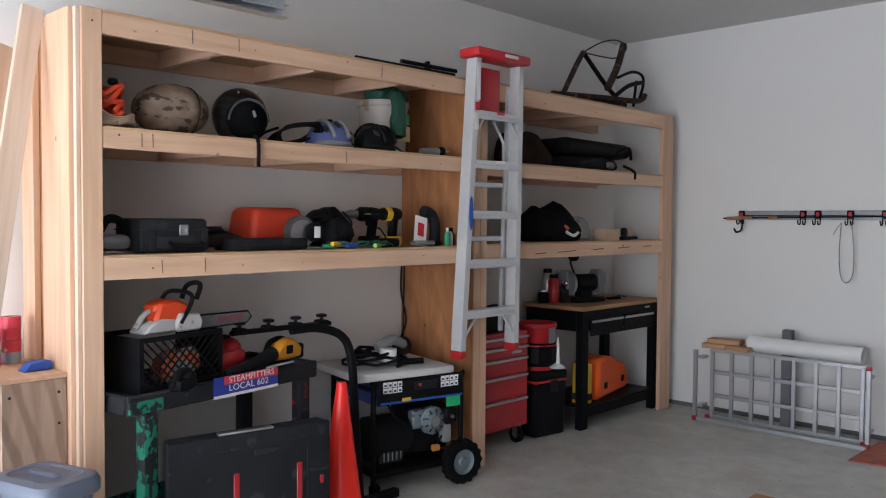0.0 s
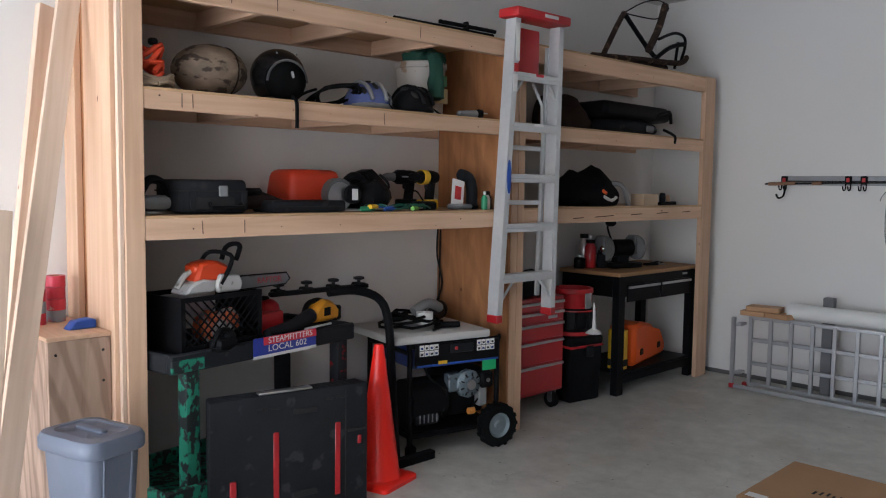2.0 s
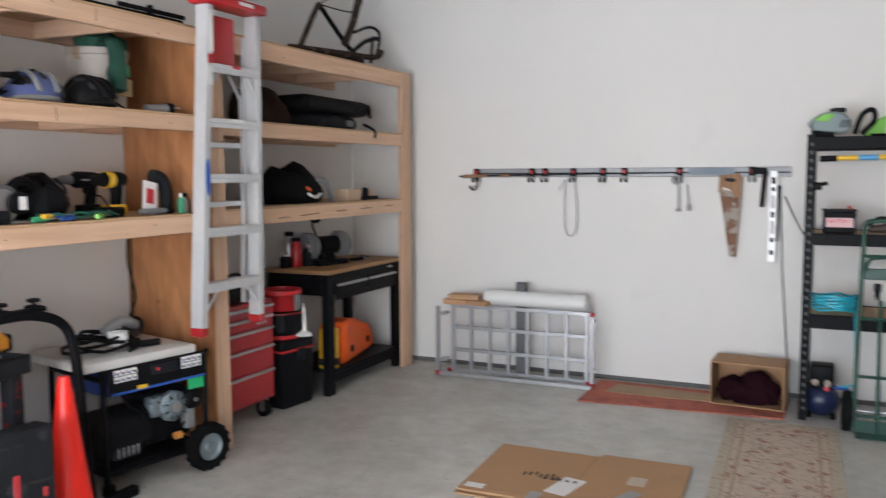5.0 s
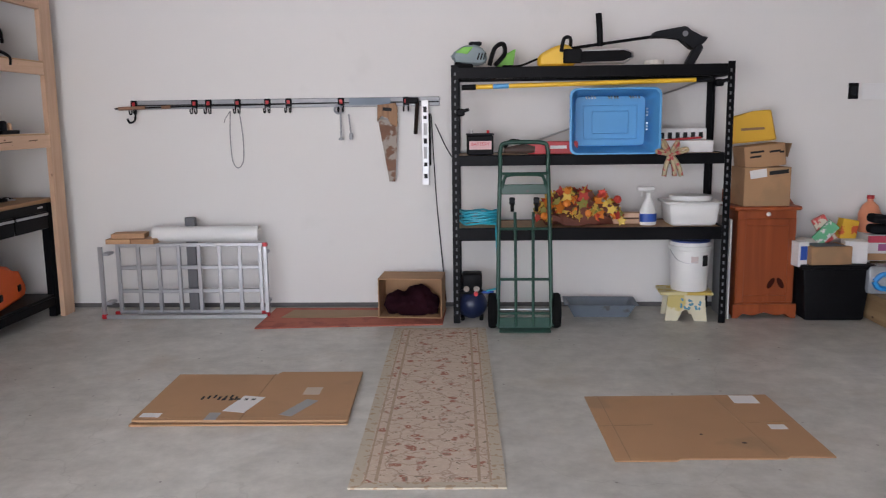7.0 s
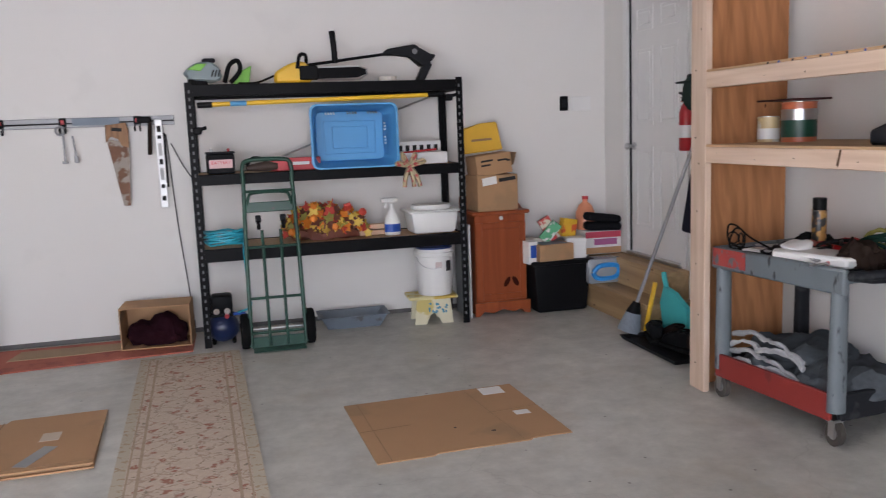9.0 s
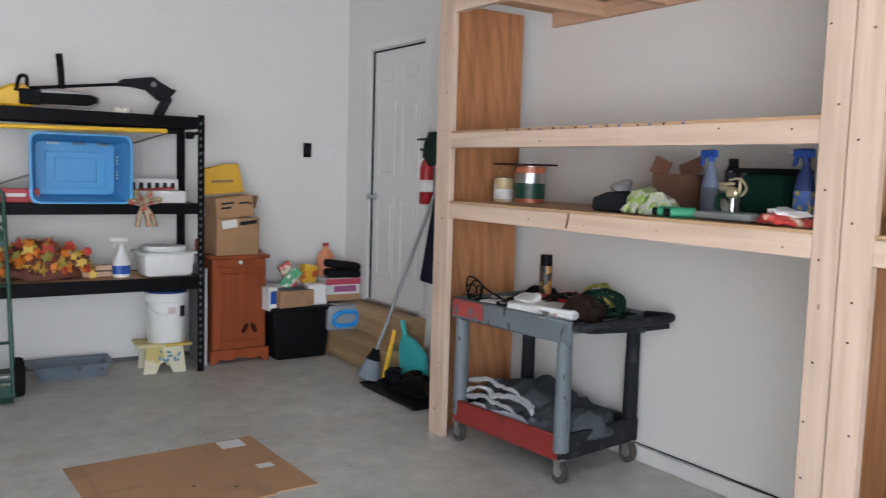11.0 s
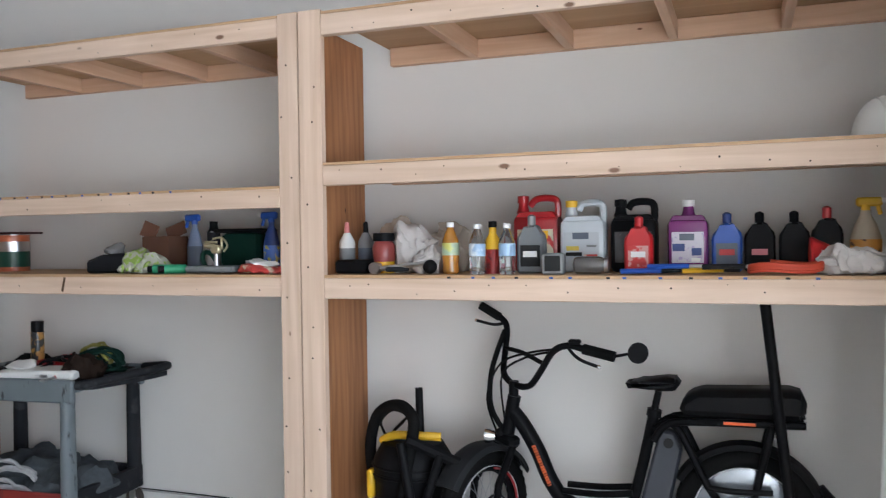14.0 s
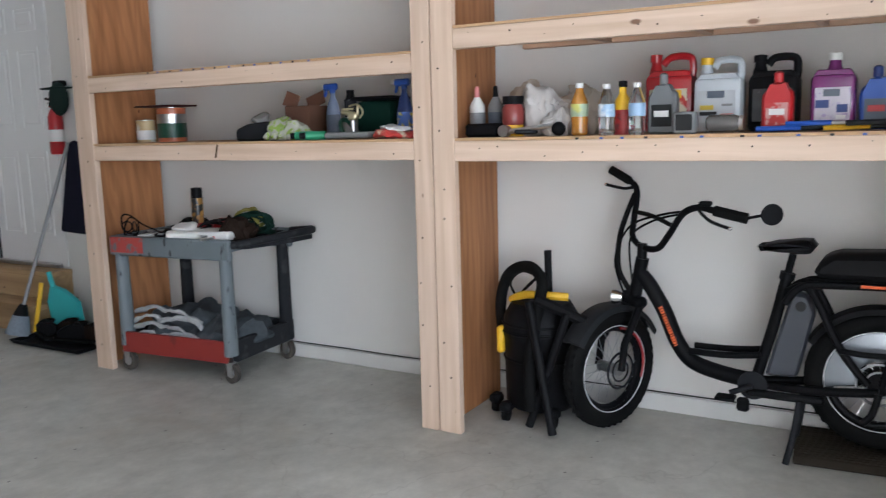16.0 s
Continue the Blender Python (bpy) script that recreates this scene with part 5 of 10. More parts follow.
for x0 in (-0.16, 0.0, 0.15):
    for k in range(4):
        part("vent_slot", Geo().box((x0 - 0.03 + 0.02 * k, 0.105, 0.397), (0.008, 0.05, 0.012), rot=(12, 0, 0)), WHITEP if x0 < 0.0 else GREYP, tub)
for z0 in (0.2, 0.3):
    for k in range(3):
        part("vent_slot", Geo().box((0.237, 0.09, z0 - 0.03 + 0.022 * k), (0.012, 0.05, 0.009), rot=(0, 0, -12)), WHITEP, tub)
bt = thing("car_battery", "black car battery on the rack shelf", "battery", (-0.255, 5.60, 1.226), 3)
part("case", Geo().box((0, 0, 0.07), (0.19, 0.15, 0.14), 0.008), BLACK, bt)
lb = part("label_plate", Geo().box((0, -0.076, 0.07), (0.16, 0.003, 0.06)), mat("pale_red_label", (0.7, 0.45, 0.45), 0.5), bt)
words("BATTERY", 0.032, facing(0, -0.0785, 0.078, "-y"), STR, lb)
part("top_rim", Geo().box((0, 0, 0.147), (0.20, 0.16, 0.014), 0.004), DARKG, bt)
part("terminal", Geo().cyl((-0.06, 0, 0.15), (-0.06, 0, 0.175), 0.01), STEEL, bt)
part("terminal", Geo().cyl((0.06, 0, 0.15), (0.06, 0, 0.175), 0.01), REDP, bt)
rb = thing("red_carton", "long red carton lying on the rack shelf", "box", (0.27, 5.62, 1.226), 0)
part("carton", Geo().box((0, 0, 0.045), (0.36, 0.12, 0.09), 0.003), REDP, rb)
part("print", Geo().box((0.04, -0.0605, 0.05), (0.12, 0.002, 0.022)), PAPER, rb)
hc = thing("hedge_trimmer", "dark tool with a brown body lying on the rack", "power tool", (0.02, 5.56, 1.226), 10)
part("body", Geo().tube([(-0.1, 0, 0.03), (0.04, 0, 0.04), (0.12, 0, 0.035)], 0.03, 12, rads=[0.02, 0.038, 0.03]), mat("brown_black_plastic", (0.07, 0.045, 0.035), 0.5), hc)
part("handle", Geo().tube(smooth_path([(-0.1, 0, 0.05), (-0.05, 0, 0.10), (0.03, 0, 0.09)]), 0.012), BLACK, hc)
wx = thing("white_carton", "flat white carton on the rack shelf", "box", (1.22, 5.62, 1.226), 0)
part("carton", Geo().box((0, 0, 0.045), (0.36, 0.2, 0.085), 0.003), PAPER, wx)
part("red_strip", Geo().box((-0.04, -0.02, 0.096), (0.3, 0.05, 0.014), 0.003, rot=(0, -4, 0)), REDP, wx)
sg = thing("number_sign", "white plate with dark bars standing on the rack", "sign", (1.22, 5.72, 1.315), 0)
part("plate", Geo().box((0, 0, 0.035), (0.36, 0.01, 0.09)), PAPER, sg)
for k in range(6):
    part("dark_bar", Geo().box((-0.14 + 0.056 * k, -0.006, 0.03), (0.03, 0.003, 0.045)), INK, sg)
bw = thing("ribbon_bow", "gold and red ribbon bow hanging off the rack shelf", "bow", (1.08, 5.425, 1.20), 0)
RIB = mat("gold_plaid_ribbon", (0.42, 0.34, 0.2), 0.6, spot=(0.4, 0.05, 0.05), spot_amount=0.48, spot_scale=30)
for a, l in ((20, 0.1), (65, 0.09), (120, 0.1), (165, 0.09)):
    c, s_ = math.cos(radians(a)), math.sin(radians(a))
    part("loop", Geo().tube(smooth_path([(0, 0, 0.03), (l * c, -0.02, 0.03 + l * s_), (l * c * 1.1, -0.03, 0.02 + l * s_ * 0.7), (0, -0.01, 0.02)]), 0.012, 6), RIB, bw)
for x in (-0.03, 0.02, 0.05):
    part("tail", Geo().tube(smooth_path([(0, 0, 0.02), (x, -0.012, -0.05), (x * 1.5, -0.012, -0.13)]), 0.018, 5), RIB, bw)

# middle shelf
hs_ = thing("air_hose", "coiled turquoise air hose on the rack shelf", "hose", (-0.26, 5.62, 0.702))
part("coil", Geo().tube([(0.14 * math.cos(a * 0.4) + 0.01 * math.sin(a), 0.11 * math.sin(a * 0.4), 0.012 + 0.0011 * a + 0.006 * math.sin(a * 1.7)) for a in range(96)], 0.008, 6), mat("turquoise_hose", (0.04, 0.42, 0.55), 0.4), hs_)
part("tail", Geo().tube(smooth_path([(0.12, -0.1, 0.02), (0.12, -0.19, -0.04), (0.13, -0.2, -0.3), (0.14, -0.19, -0.42), (0.05, -0.12, -0.47)]), 0.007, 6), mat("turquoise_hose_tail", (0.05, 0.45, 0.58), 0.4), hs_)
gar = thing("autumn_garland", "heaped autumn garland of orange, yellow and brown silk leaves", "garland", (0.47, 5.66, 0.702))
LEAFM = [mat("silk_leaf_" + n, c, 0.6, var=0.2) for n, c in (("orange", (0.72, 0.22, 0.02)), ("yellow", (0.70, 0.48, 0.08)), ("brown", (0.16, 0.05, 0.03)), ("red", (0.5, 0.05, 0.03)), ("olive", (0.3, 0.28, 0.06)))]
rg = random.Random(5)
LEAVES = []
for m in LEAFM:
    gl_ = Geo().ring([[(0.045 * math.cos(a) * (1.0 if k % 2 else 0.55), 0.045 * math.sin(a) * (1.0 if k % 2 else 0.55), 0.006 * math.cos(3 * a)) for k, a in enumerate([2 * math.pi * i / 10 for i in range(10)])], [(0.043 * math.cos(a) * (1.0 if k % 2 else 0.55), 0.043 * math.sin(a) * (1.0 if k % 2 else 0.55), 0.006 * math.cos(3 * a) + 0.003) for k, a in enumerate([2 * math.pi * i / 10 for i in range(10)])]])
    LEAVES.append(part("leaf", gl_, m, gar).data)
for k in range(210):
    u, v = rg.uniform(-1, 1), rg.uniform(-1, 1)
    h = max(0.04, 0.27 * (1 - 0.45 * abs(u) ** 2 - 0.3 * v * v) * rg.uniform(0.3, 1.0))
    o = new("leaf", LEAVES[rg.choice((0, 1, 1, 2, 2, 3, 3, 4))])
    o.parent = gar
    o.matrix_basis = pose(u * 0.30, v * 0.16, h, rg.uniform(30, 120), rg.uniform(-40, 40), rg.uniform(-60, 60)) @ Matrix.Scale(rg.uniform(0.7, 1.3), 4)
for x, z in ((-0.10, 0.17), (0.26, 0.20), (-0.26, 0.08), (0.05, 0.1)):
    part("flower", Geo().ball((x, -0.16, z), (0.028, 0.02, 0.028), 12).lumps(0.012, 60), LEAFM[0] if x < 0.2 else LEAFM[3], gar)
part("backing", Geo().cloth((0, 0, 0.0), (0.52, 0.24), 0.13, amount=0.03), LEAFM[2], gar)
pk = thing("wood_offcuts", "bundle of thin wooden strips on the rack shelf", "wood strips", (0.82, 5.72, 0.702), 0)
for k in range(6):
    part("strip", Geo().box((0, -0.06 + 0.03 * (k % 3), 0.02 + 0.045 * (k // 3)), (0.34, 0.025, 0.035), 0.002, rot=(0, 0, rg.uniform(-4, 4))), PINE_X, pk)
sp = thing("spray_bottle", "white spray bottle with a blue label on the rack shelf", "spray bottle", (0.97, 5.60, 0.702), 10)
part("bottle", Geo().lathe([(0.055, 0), (0.062, 0.01), (0.062, 0.10), (0.045, 0.15), (0.018, 0.2), (0.018, 0.235)], seg=18, sy=0.7), WHITEP, sp)
part("label_wrap", Geo().lathe([(0.0632, 0.025), (0.0632, 0.085)], seg=18, sy=0.71), BLUE, sp)
part("trigger_head", Geo().box((-0.02, 0, 0.265), (0.13, 0.03, 0.035), 0.008).box((-0.05, 0, 0.235), (0.015, 0.018, 0.05), 0.004), WHITEP, sp)
wt = thing("plastic_tub", "white plastic dish tub with a lid on the rack shelf", "tub", (1.275, 5.62, 0.702), 0)
part("tub", Geo().box((0, 0, 0.085), (0.33, 0.26, 0.17), 0.03, seg=2, taper=(1.12, 1.12)), WHITEP, wt)
part("rim", Geo().box((0, 0, 0.17), (0.41, 0.33, 0.018), 0.008), WHITEP, wt)
part("lid", Geo().lathe([(0.15, 0.18), (0.155, 0.19), (0.15, 0.215), (0.03, 0.222)], seg=28, sy=0.85), WHITEP, wt)

# floor under and before the rack
st_ = thing("step_stool", "small painted wooden step stool with yellow edges and blue flowers", "stool", (1.255, 5.63, 0), -4)
SM = mat("cream_paint", (0.66, 0.62, 0.45), 0.55, spot=(0.55, 0.45, 0.15), spot_amount=0.42, spot_scale=6)
part("seat", Geo().box((0, 0, 0.205), (0.38, 0.26, 0.024), 0.006), mat("yellow_cream_paint", (0.68, 0.6, 0.3), 0.5, spot=(0.6, 0.42, 0.08), spot_amount=0.5), st_)
for y in (-0.115, 0.10):
    part("side", Geo().prism([(-0.15, 0.0), (-0.06, 0.0), (-0.03, 0.07), (0.0, 0.085), (0.03, 0.07), (0.06, 0.0), (0.15, 0.0), (0.13, 0.193), (-0.13, 0.193)], y, y + 0.018, "y"), SM, st_)
for k in range(16):
    a = rg.uniform(-0.09, 0.08)
    part("painted_leaf", Geo().ball((0.03 + a * 0.9, -0.1165, 0.09 + rg.uniform(0, 0.07)), (0.012, 0.002, 0.008), 8, rot=(0, rg.uniform(0, 90), 0)), mat("painted_leaf_blue", (0.1, 0.28, 0.4), 0.5) if k == 0 else bpy.data.materials["painted_leaf_blue"], st_)
pl = thing("bucket", "white five-gallon plastic bucket standing on the stool", "bucket", (1.29, 5.63, 0.218))
part("pail", Geo().lathe([(0.128, 0), (0.132, 0.01), (0.148, 0.30), (0.156, 0.305), (0.156, 0.33), (0.148, 0.335), (0.15, 0.36), (0.14, 0.36), (0.12, 0.02)], seg=28), WHITEP, pl)
part("lining", Geo().lathe([(0.139, 0.35), (0.142, 0.372), (0.13, 0.372), (0.12, 0.34)], seg=24), NAVY, pl, "dark blue bag edge")
part("label_patch", Geo().box((0.0, -0.143, 0.24), (0.05, 0.006, 0.05), 0.003), mat("pale_sticker", (0.6, 0.5, 0.48), 0.5), pl)
part("label_patch", Geo().box((0.08, -0.122, 0.23), (0.05, 0.006, 0.08), 0.003, rot=(0, 0, 33)), INK, pl)
part("bail", Geo().tube(smooth_path([(-0.15, -0.02, 0.3), (-0.12, -0.1, 0.24), (-0.05, -0.148, 0.215), (0.02, -0.155, 0.23)]), 0.003, 6), STEEL, pl)
ac = thing("air_compressor", "small blue air compressor beside the rack upright", "compressor", (-0.32, 5.60, 0))
part("tank", Geo().ball((0, 0, 0.115), (0.115, 0.115, 0.11), 22), mat("dark_navy_paint", (0.01, 0.018, 0.06), 0.35), ac)
part("motor", Geo().box((0, 0, 0.29), (0.15, 0.16, 0.13), 0.02, seg=2), BLACK, ac)
part("manifold", Geo().box((0, -0.05, 0.215), (0.17, 0.05, 0.03), 0.008), BLACK, ac)
for x in (-0.04, 0.035):
    part("gauge", Geo().cyl((x, -0.075, 0.245), (x, -0.09, 0.245), 0.022), CHROME, ac)
part("regulator_knob", Geo().cyl((0.03, -0.07, 0.21), (0.03, -0.11, 0.21), 0.016), REDP, ac)
part("coupling", Geo().cyl((0.06, -0.06, 0.215), (0.16, -0.09, 0.22), 0.011), BLUE, ac)
for x in (-0.07, 0.07):
    part("foot", Geo().box((x, 0, 0.012), (0.03, 0.14, 0.024), 0.006), RUBBER, ac)
pt = thing("drain_pan", "shallow grey plastic pan on the floor", "pan", (0.65, 5.74, 0), -2)
rows = [[(sx * w, sy * d, z) for sx, sy in ((-1, -1), (1, -1), (1, 1), (-1, 1))] for w, d, z in ((0.2, 0.1, 0.0), (0.25, 0.14, 0.095), (0.275, 0.155, 0.1), (0.27, 0.15, 0.104), (0.24, 0.13, 0.095), (0.19, 0.09, 0.012))]
part("pan", Geo().ring(rows), mat("blue_grey_plastic", (0.16, 0.19, 0.23), 0.5, spot=(0.1, 0.1, 0.1), spot_amount=0.36), pt)

# green hand truck
ht = thing("hand_truck", "dark green steel hand truck standing before the rack", "hand truck", (0.055, 5.27, 0))
for x in (-0.19, 0.19):
    part("side_tube", Geo().tube([(x, -0.02, 0.03), (x * 0.95, 0.07, 0.7), (x * 0.88, 0.12, 1.16)], 0.015, 10), DGREEN, ht)
    part("skid", Geo().tube([(x * 0.32, -0.02, 0.03), (x * 0.33, 0.07, 0.7), (x * 0.34, 0.085, 0.83)], 0.011, 8), DGREEN, ht)
part("top_loop", Geo().tube(smooth_path([(-0.167, 0.12, 1.16), (-0.165, 0.13, 1.27), (-0.12, 0.135, 1.315), (0.12, 0.135, 1.315), (0.165, 0.13, 1.27), (0.167, 0.12, 1.16)], 5), 0.015, 10), DGREEN, ht)
for z in (0.12, 0.36, 0.715, 1.1):
    t = z / 1.16
    part("cross_bar", Geo().tube([(-0.19 + 0.02 * t, -0.02 + 0.13 * t, z), (0.19 - 0.02 * t, -0.02 + 0.13 * t, z)], 0.010, 8), DGREEN, ht)
part("handle_plate", Geo().box((0, 0.1, 0.99), (0.33, 0.012, 0.07), 0.004), DGREEN, ht)
part("grip_bar", Geo().tube(smooth_path([(-0.15, 0.1, 1.0), (-0.14, 0.105, 1.06), (-0.1, 0.11, 1.09), (0.1, 0.11, 1.09), (0.14, 0.105, 1.06), (0.15, 0.1, 1.0)]), 0.011, 8), DGREEN, ht)
part("nose_plate", Geo().box((0, -0.06, 0.012), (0.36, 0.12, 0.008), 0.002).box((0, -0.005, 0.05), (0.38, 0.008, 0.08)), DGREEN, ht)
part("axle", Geo().cyl((-0.22, 0.09, 0.125), (0.22, 0.09, 0.125), 0.01), STEEL, ht)
for x in (-0.225, 0.225):
    w = part("wheel", Geo().lathe([(0.05, -0.025), (0.09, -0.034), (0.118, -0.03), (0.126, -0.015), (0.126, 0.015), (0.118, 0.03), (0.09, 0.034), (0.05, 0.025), (0.05, -0.025)], (x, 0.06, 0.126), 26, (0, 90, 0)), RUBBER, ht)
    part("hub", Geo().cyl((x - 0.028, 0.06, 0.126), (x + 0.028, 0.06, 0.126), 0.05, seg=16), GREYP, w)
for x in (-0.085, 0.085):
    c_ = part("caster", Geo().cyl((x - 0.012, 0.07, 0.87), (x + 0.012, 0.07, 0.87), 0.035, seg=16), RUBBER, ht)
    part("fork", Geo().box((x, 0.07, 0.91), (0.04, 0.04, 0.05), 0.006), DARKG, c_)

# pine cabinet with cartons on it, storage tote and groceries
CABW = wood("orange_pine_z", (0.36, 0.085, 0.022), (0.21, 0.042, 0.010), "z", ring=12, rough=0.4)
cb = thing("pine_cabinet", "orange stained pine bin cabinet with a scalloped base", "cabinet", (1.83, 5.62, 0))
part("body", Geo().span((-0.205, 0.0, 0.10), (0.215, 0.36, 0.80), 0.004), CABW, cb)
dr = part("door", Geo().span((-0.17, -0.008, 0.13), (0.18, 0.0, 0.73), 0.003).span((-0.20, -0.018, 0.12), (-0.15, -0.008, 0.74), 0.003).span((0.16, -0.018, 0.12), (0.21, -0.008, 0.74), 0.003).span((-0.15, -0.018, 0.69), (0.16, -0.008, 0.74), 0.003).span((-0.15, -0.018, 0.12), (0.16, -0.008, 0.17), 0.003), CABW, cb)
part("knob", Geo().ball((0.005, -0.03, 0.775), (0.016, 0.016, 0.016)), WHITEP, dr, "white china knob")
for x in (0.05, 0.12):
    part("heart_cutout", Geo().ball((x, -0.0085, 0.26), (0.02, 0.003, 0.045), 12, rot=(0, 30 if x < 0.1 else -30, 0)), mat("dark_cutout", (0.05, 0.012, 0.008), 0.8), dr)
part("top", Geo().span((-0.235, -0.03, 0.80), (0.245, 0.37, 0.83), 0.008), CABW, cb)
part("gallery", Geo().span((-0.225, 0.34, 0.83), (0.235, 0.36, 0.93), 0.006).prism([(0.10, 0.83), (0.36, 0.83), (0.36, 0.95), (0.28, 0.93), (0.2, 0.87)], 0.212, 0.232, "x"), CABW, cb)
part("plinth", Geo().prism([(-0.225, 0.0), (-0.19, 0.0), (-0.15, 0.035), (-0.08, 0.02), (0.005, 0.045), (0.09, 0.02), (0.16, 0.035), (0.2, 0.0), (0.235, 0.0), (0.235, 0.105), (-0.225, 0.105)], -0.03, -0.002, "y").span((-0.205, 0.0, 0), (-0.18, 0.36, 0.1)).span((0.19, 0.0, 0), (0.215, 0.36, 0.1)), CABW, cb)
cx_ = thing("cardboard_box", "opened cardboard carton with torn flaps on the pine cabinet", "box", (1.81, 5.73, 0.832), 4)
part("carton", Geo().box((0, 0, 0.14), (0.34, 0.26, 0.28), 0.003), CARD, cx_)
part("carton_upper", Geo().box((-0.01, 0.02, 0.36), (0.30, 0.22, 0.16), 0.003, rot=(0, -6, 0)), CARD, cx_)
part("flap", Geo().box((0.17, 0.02, 0.40), (0.1, 0.2, 0.006), rot=(0, -75, 0)), CARDD, cx_)
part("torn_label", Geo().box((-0.07, -0.132, 0.235), (0.12, 0.003, 0.06), rot=(0, -8, 0)), PAPER, cx_)
part("black_print", Geo().box((0.08, -0.1315, 0.245), (0.14, 0.003, 0.028), rot=(0, -6, 0)), INK, cx_)
for k, (x, z, w) in enumerate(((-0.07, 0.39, 0.1), (0.06, 0.395, 0.08), (-0.08, 0.355, 0.08), (0.11, 0.39, 0.03))):
    part("print_bar", Geo().box((x, -0.0925, z), (w, 0.003, 0.014), rot=(0, -6, 0)), INK, cx_)
ye = thing("padded_envelope", "large yellow padded envelope propped on the cartons", "envelope", (1.76, 5.80, 1.275), 0)
part("envelope", Geo().prism([(-0.16, 0.0), (0.17, 0.03), (0.12, 0.25), (0.0, 0.24), (-0.16, 0.20)], -0.03, 0.02, "y", 0.01).lumps(0.006, 12), mat("yellow_kraft", (0.72, 0.42, 0.03), 0.6), ye)
part("print_bar", Geo().box((-0.01, -0.033, 0.11), (0.17, 0.003, 0.018), rot=(0, -3, 0)), CARDD, ye)
mp_ = thing("folded_panel", "white edged folding panel stood between rack and cabinet", "panel", (1.565, 5.62, 0), 0)
part("panel", Geo().box((0, 0.1, 0.37), (0.014, 0.3, 0.74), 0.003), WHITEP, mp_)
part("panel", Geo().box((-0.025, 0.12, 0.3), (0.012, 0.3, 0.6), 0.003), GREYP, mp_)
tt2 = thing("storage_tote", "black plastic storage tote heaped with groceries", "tote", (2.31, 5.66, 0), 0)
part("tub", Geo().box((0, 0, 0.20), (0.42, 0.30, 0.40), 0.02, seg=2, taper=(1.18, 1.15)), BLACK, tt2)
part("rim", Geo().box((0, 0, 0.40), (0.53, 0.39, 0.035), 0.012, seg=2), BLACK, tt2)
def carton(name, label, at, rz, s, m, bands=(), rx=0, ry=0):
    o = thing(name, label, "box", at, rz, "", "", rx, ry)
    part("carton", Geo().box((0, 0, s[2] / 2), s, 0.003), m, o)
    for (u, v, w, h, bm_) in bands:
        part("print_panel", Geo().box((u, -s[1] / 2 - 0.0015, v), (w, 0.003, h)), bm_, o)
    return o
SLAB = mat("slate_label", (0.1, 0.12, 0.16), 0.5)
c1 = carton("cardboard_box", "brown carton with a dark label in the storage tote", (2.24, 5.58, 0.42), 6, (0.30, 0.22, 0.13), CARD)
part("top_label", Geo().box((0, 0, 0.131), (0.22, 0.16, 0.003)), SLAB, c1)
carton("white_carton", "white carton in the storage tote", (2.46, 5.60, 0.42), -12, (0.15, 0.16, 0.16), PAPER)
carton("drink_carton", "blue and white drinks carton in the storage tote", (2.06, 5.56, 0.40), 10, (0.08, 0.1, 0.18), PAPER, ((0, 0.1, 0.05, 0.1, BLUE),))
MIXC = mat("printed_packet", (0.55, 0.06, 0.05), 0.4, spot=(0.7, 0.65, 0.5), spot_amount=0.47, spot_scale=16)
GRNC = mat("green_packet", (0.05, 0.35, 0.13), 0.4, spot=(0.7, 0.7, 0.65), spot_amount=0.45, spot_scale=18)
carton("tea_box", "green and red printed packet on the groceries", (2.22, 5.68, 0.56), -20, (0.09, 0.05, 0.18), GRNC, ry=40)
carton("snack_box", "red printed packet on the groceries", (2.33, 5.70, 0.56), -10, (0.1, 0.05, 0.2), MIXC, ry=-30)
carton("snack_bag", "yellow printed snack packet on the groceries", (2.44, 5.72, 0.57), 10, (0.13, 0.07, 0.15), mat("yellow_packet", (0.75, 0.45, 0.03), 0.4, spot=(0.6, 0.1, 0.03), spot_amount=0.45, spot_scale=14), ry=10)
carton("paper_bag", "crumpled paper packet on the groceries", (2.12, 5.70, 0.42), 25, (0.14, 0.12, 0.16), CREAM)
sf = carton("drink_case", "white and pink printed drinks carton on the step", (2.745, 5.78, 0.415), -3, (0.31, 0.25, 0.19), PAPER, ((0, 0.16, 0.31, 0.05, mat("pink_red_print", (0.5, 0.06, 0.1), 0.4)), (0.02, 0.1, 0.2, 0.05, mat("violet_print", (0.35, 0.1, 0.25), 0.4)), (0.0, 0.03, 0.31, 0.05, CARD)))
wp = thing("water_case", "shrink-wrapped case of water bottles with a blue label", "water bottles", (2.66, 5.52, 0.205), -3)
WRAP = mat("clear_shrink_wrap", (0.75, 0.8, 0.85), 0.15, glass=0.6)
part("wrap", Geo().box((0, 0, 0.105), (0.30, 0.16, 0.21), 0.03, seg=2), WRAP, wp)
part("label_ring", Geo().tube(smooth_path([(-0.11, -0.083, 0.10), (-0.05, -0.083, 0.15), (0.08, -0.083, 0.15), (0.11, -0.083, 0.10), (0.06, -0.083, 0.05), (-0.07, -0.083, 0.05), (-0.11, -0.083, 0.10)]), 0.02, 6), mat("sky_blue_label", (0.03, 0.3, 0.75), 0.3), wp)
jg = thing("juice_jug", "plastic jug of orange-pink juice standing on the drinks carton", "jug", (2.67, 5.85, 0.606))
part("bottle", Geo().lathe([(0.075, 0), (0.08, 0.02), (0.08, 0.14), (0.055, 0.2), (0.022, 0.23), (0.022, 0.25)], seg=18), mat("pink_juice_plastic", (0.72, 0.28, 0.15), 0.3), jg)
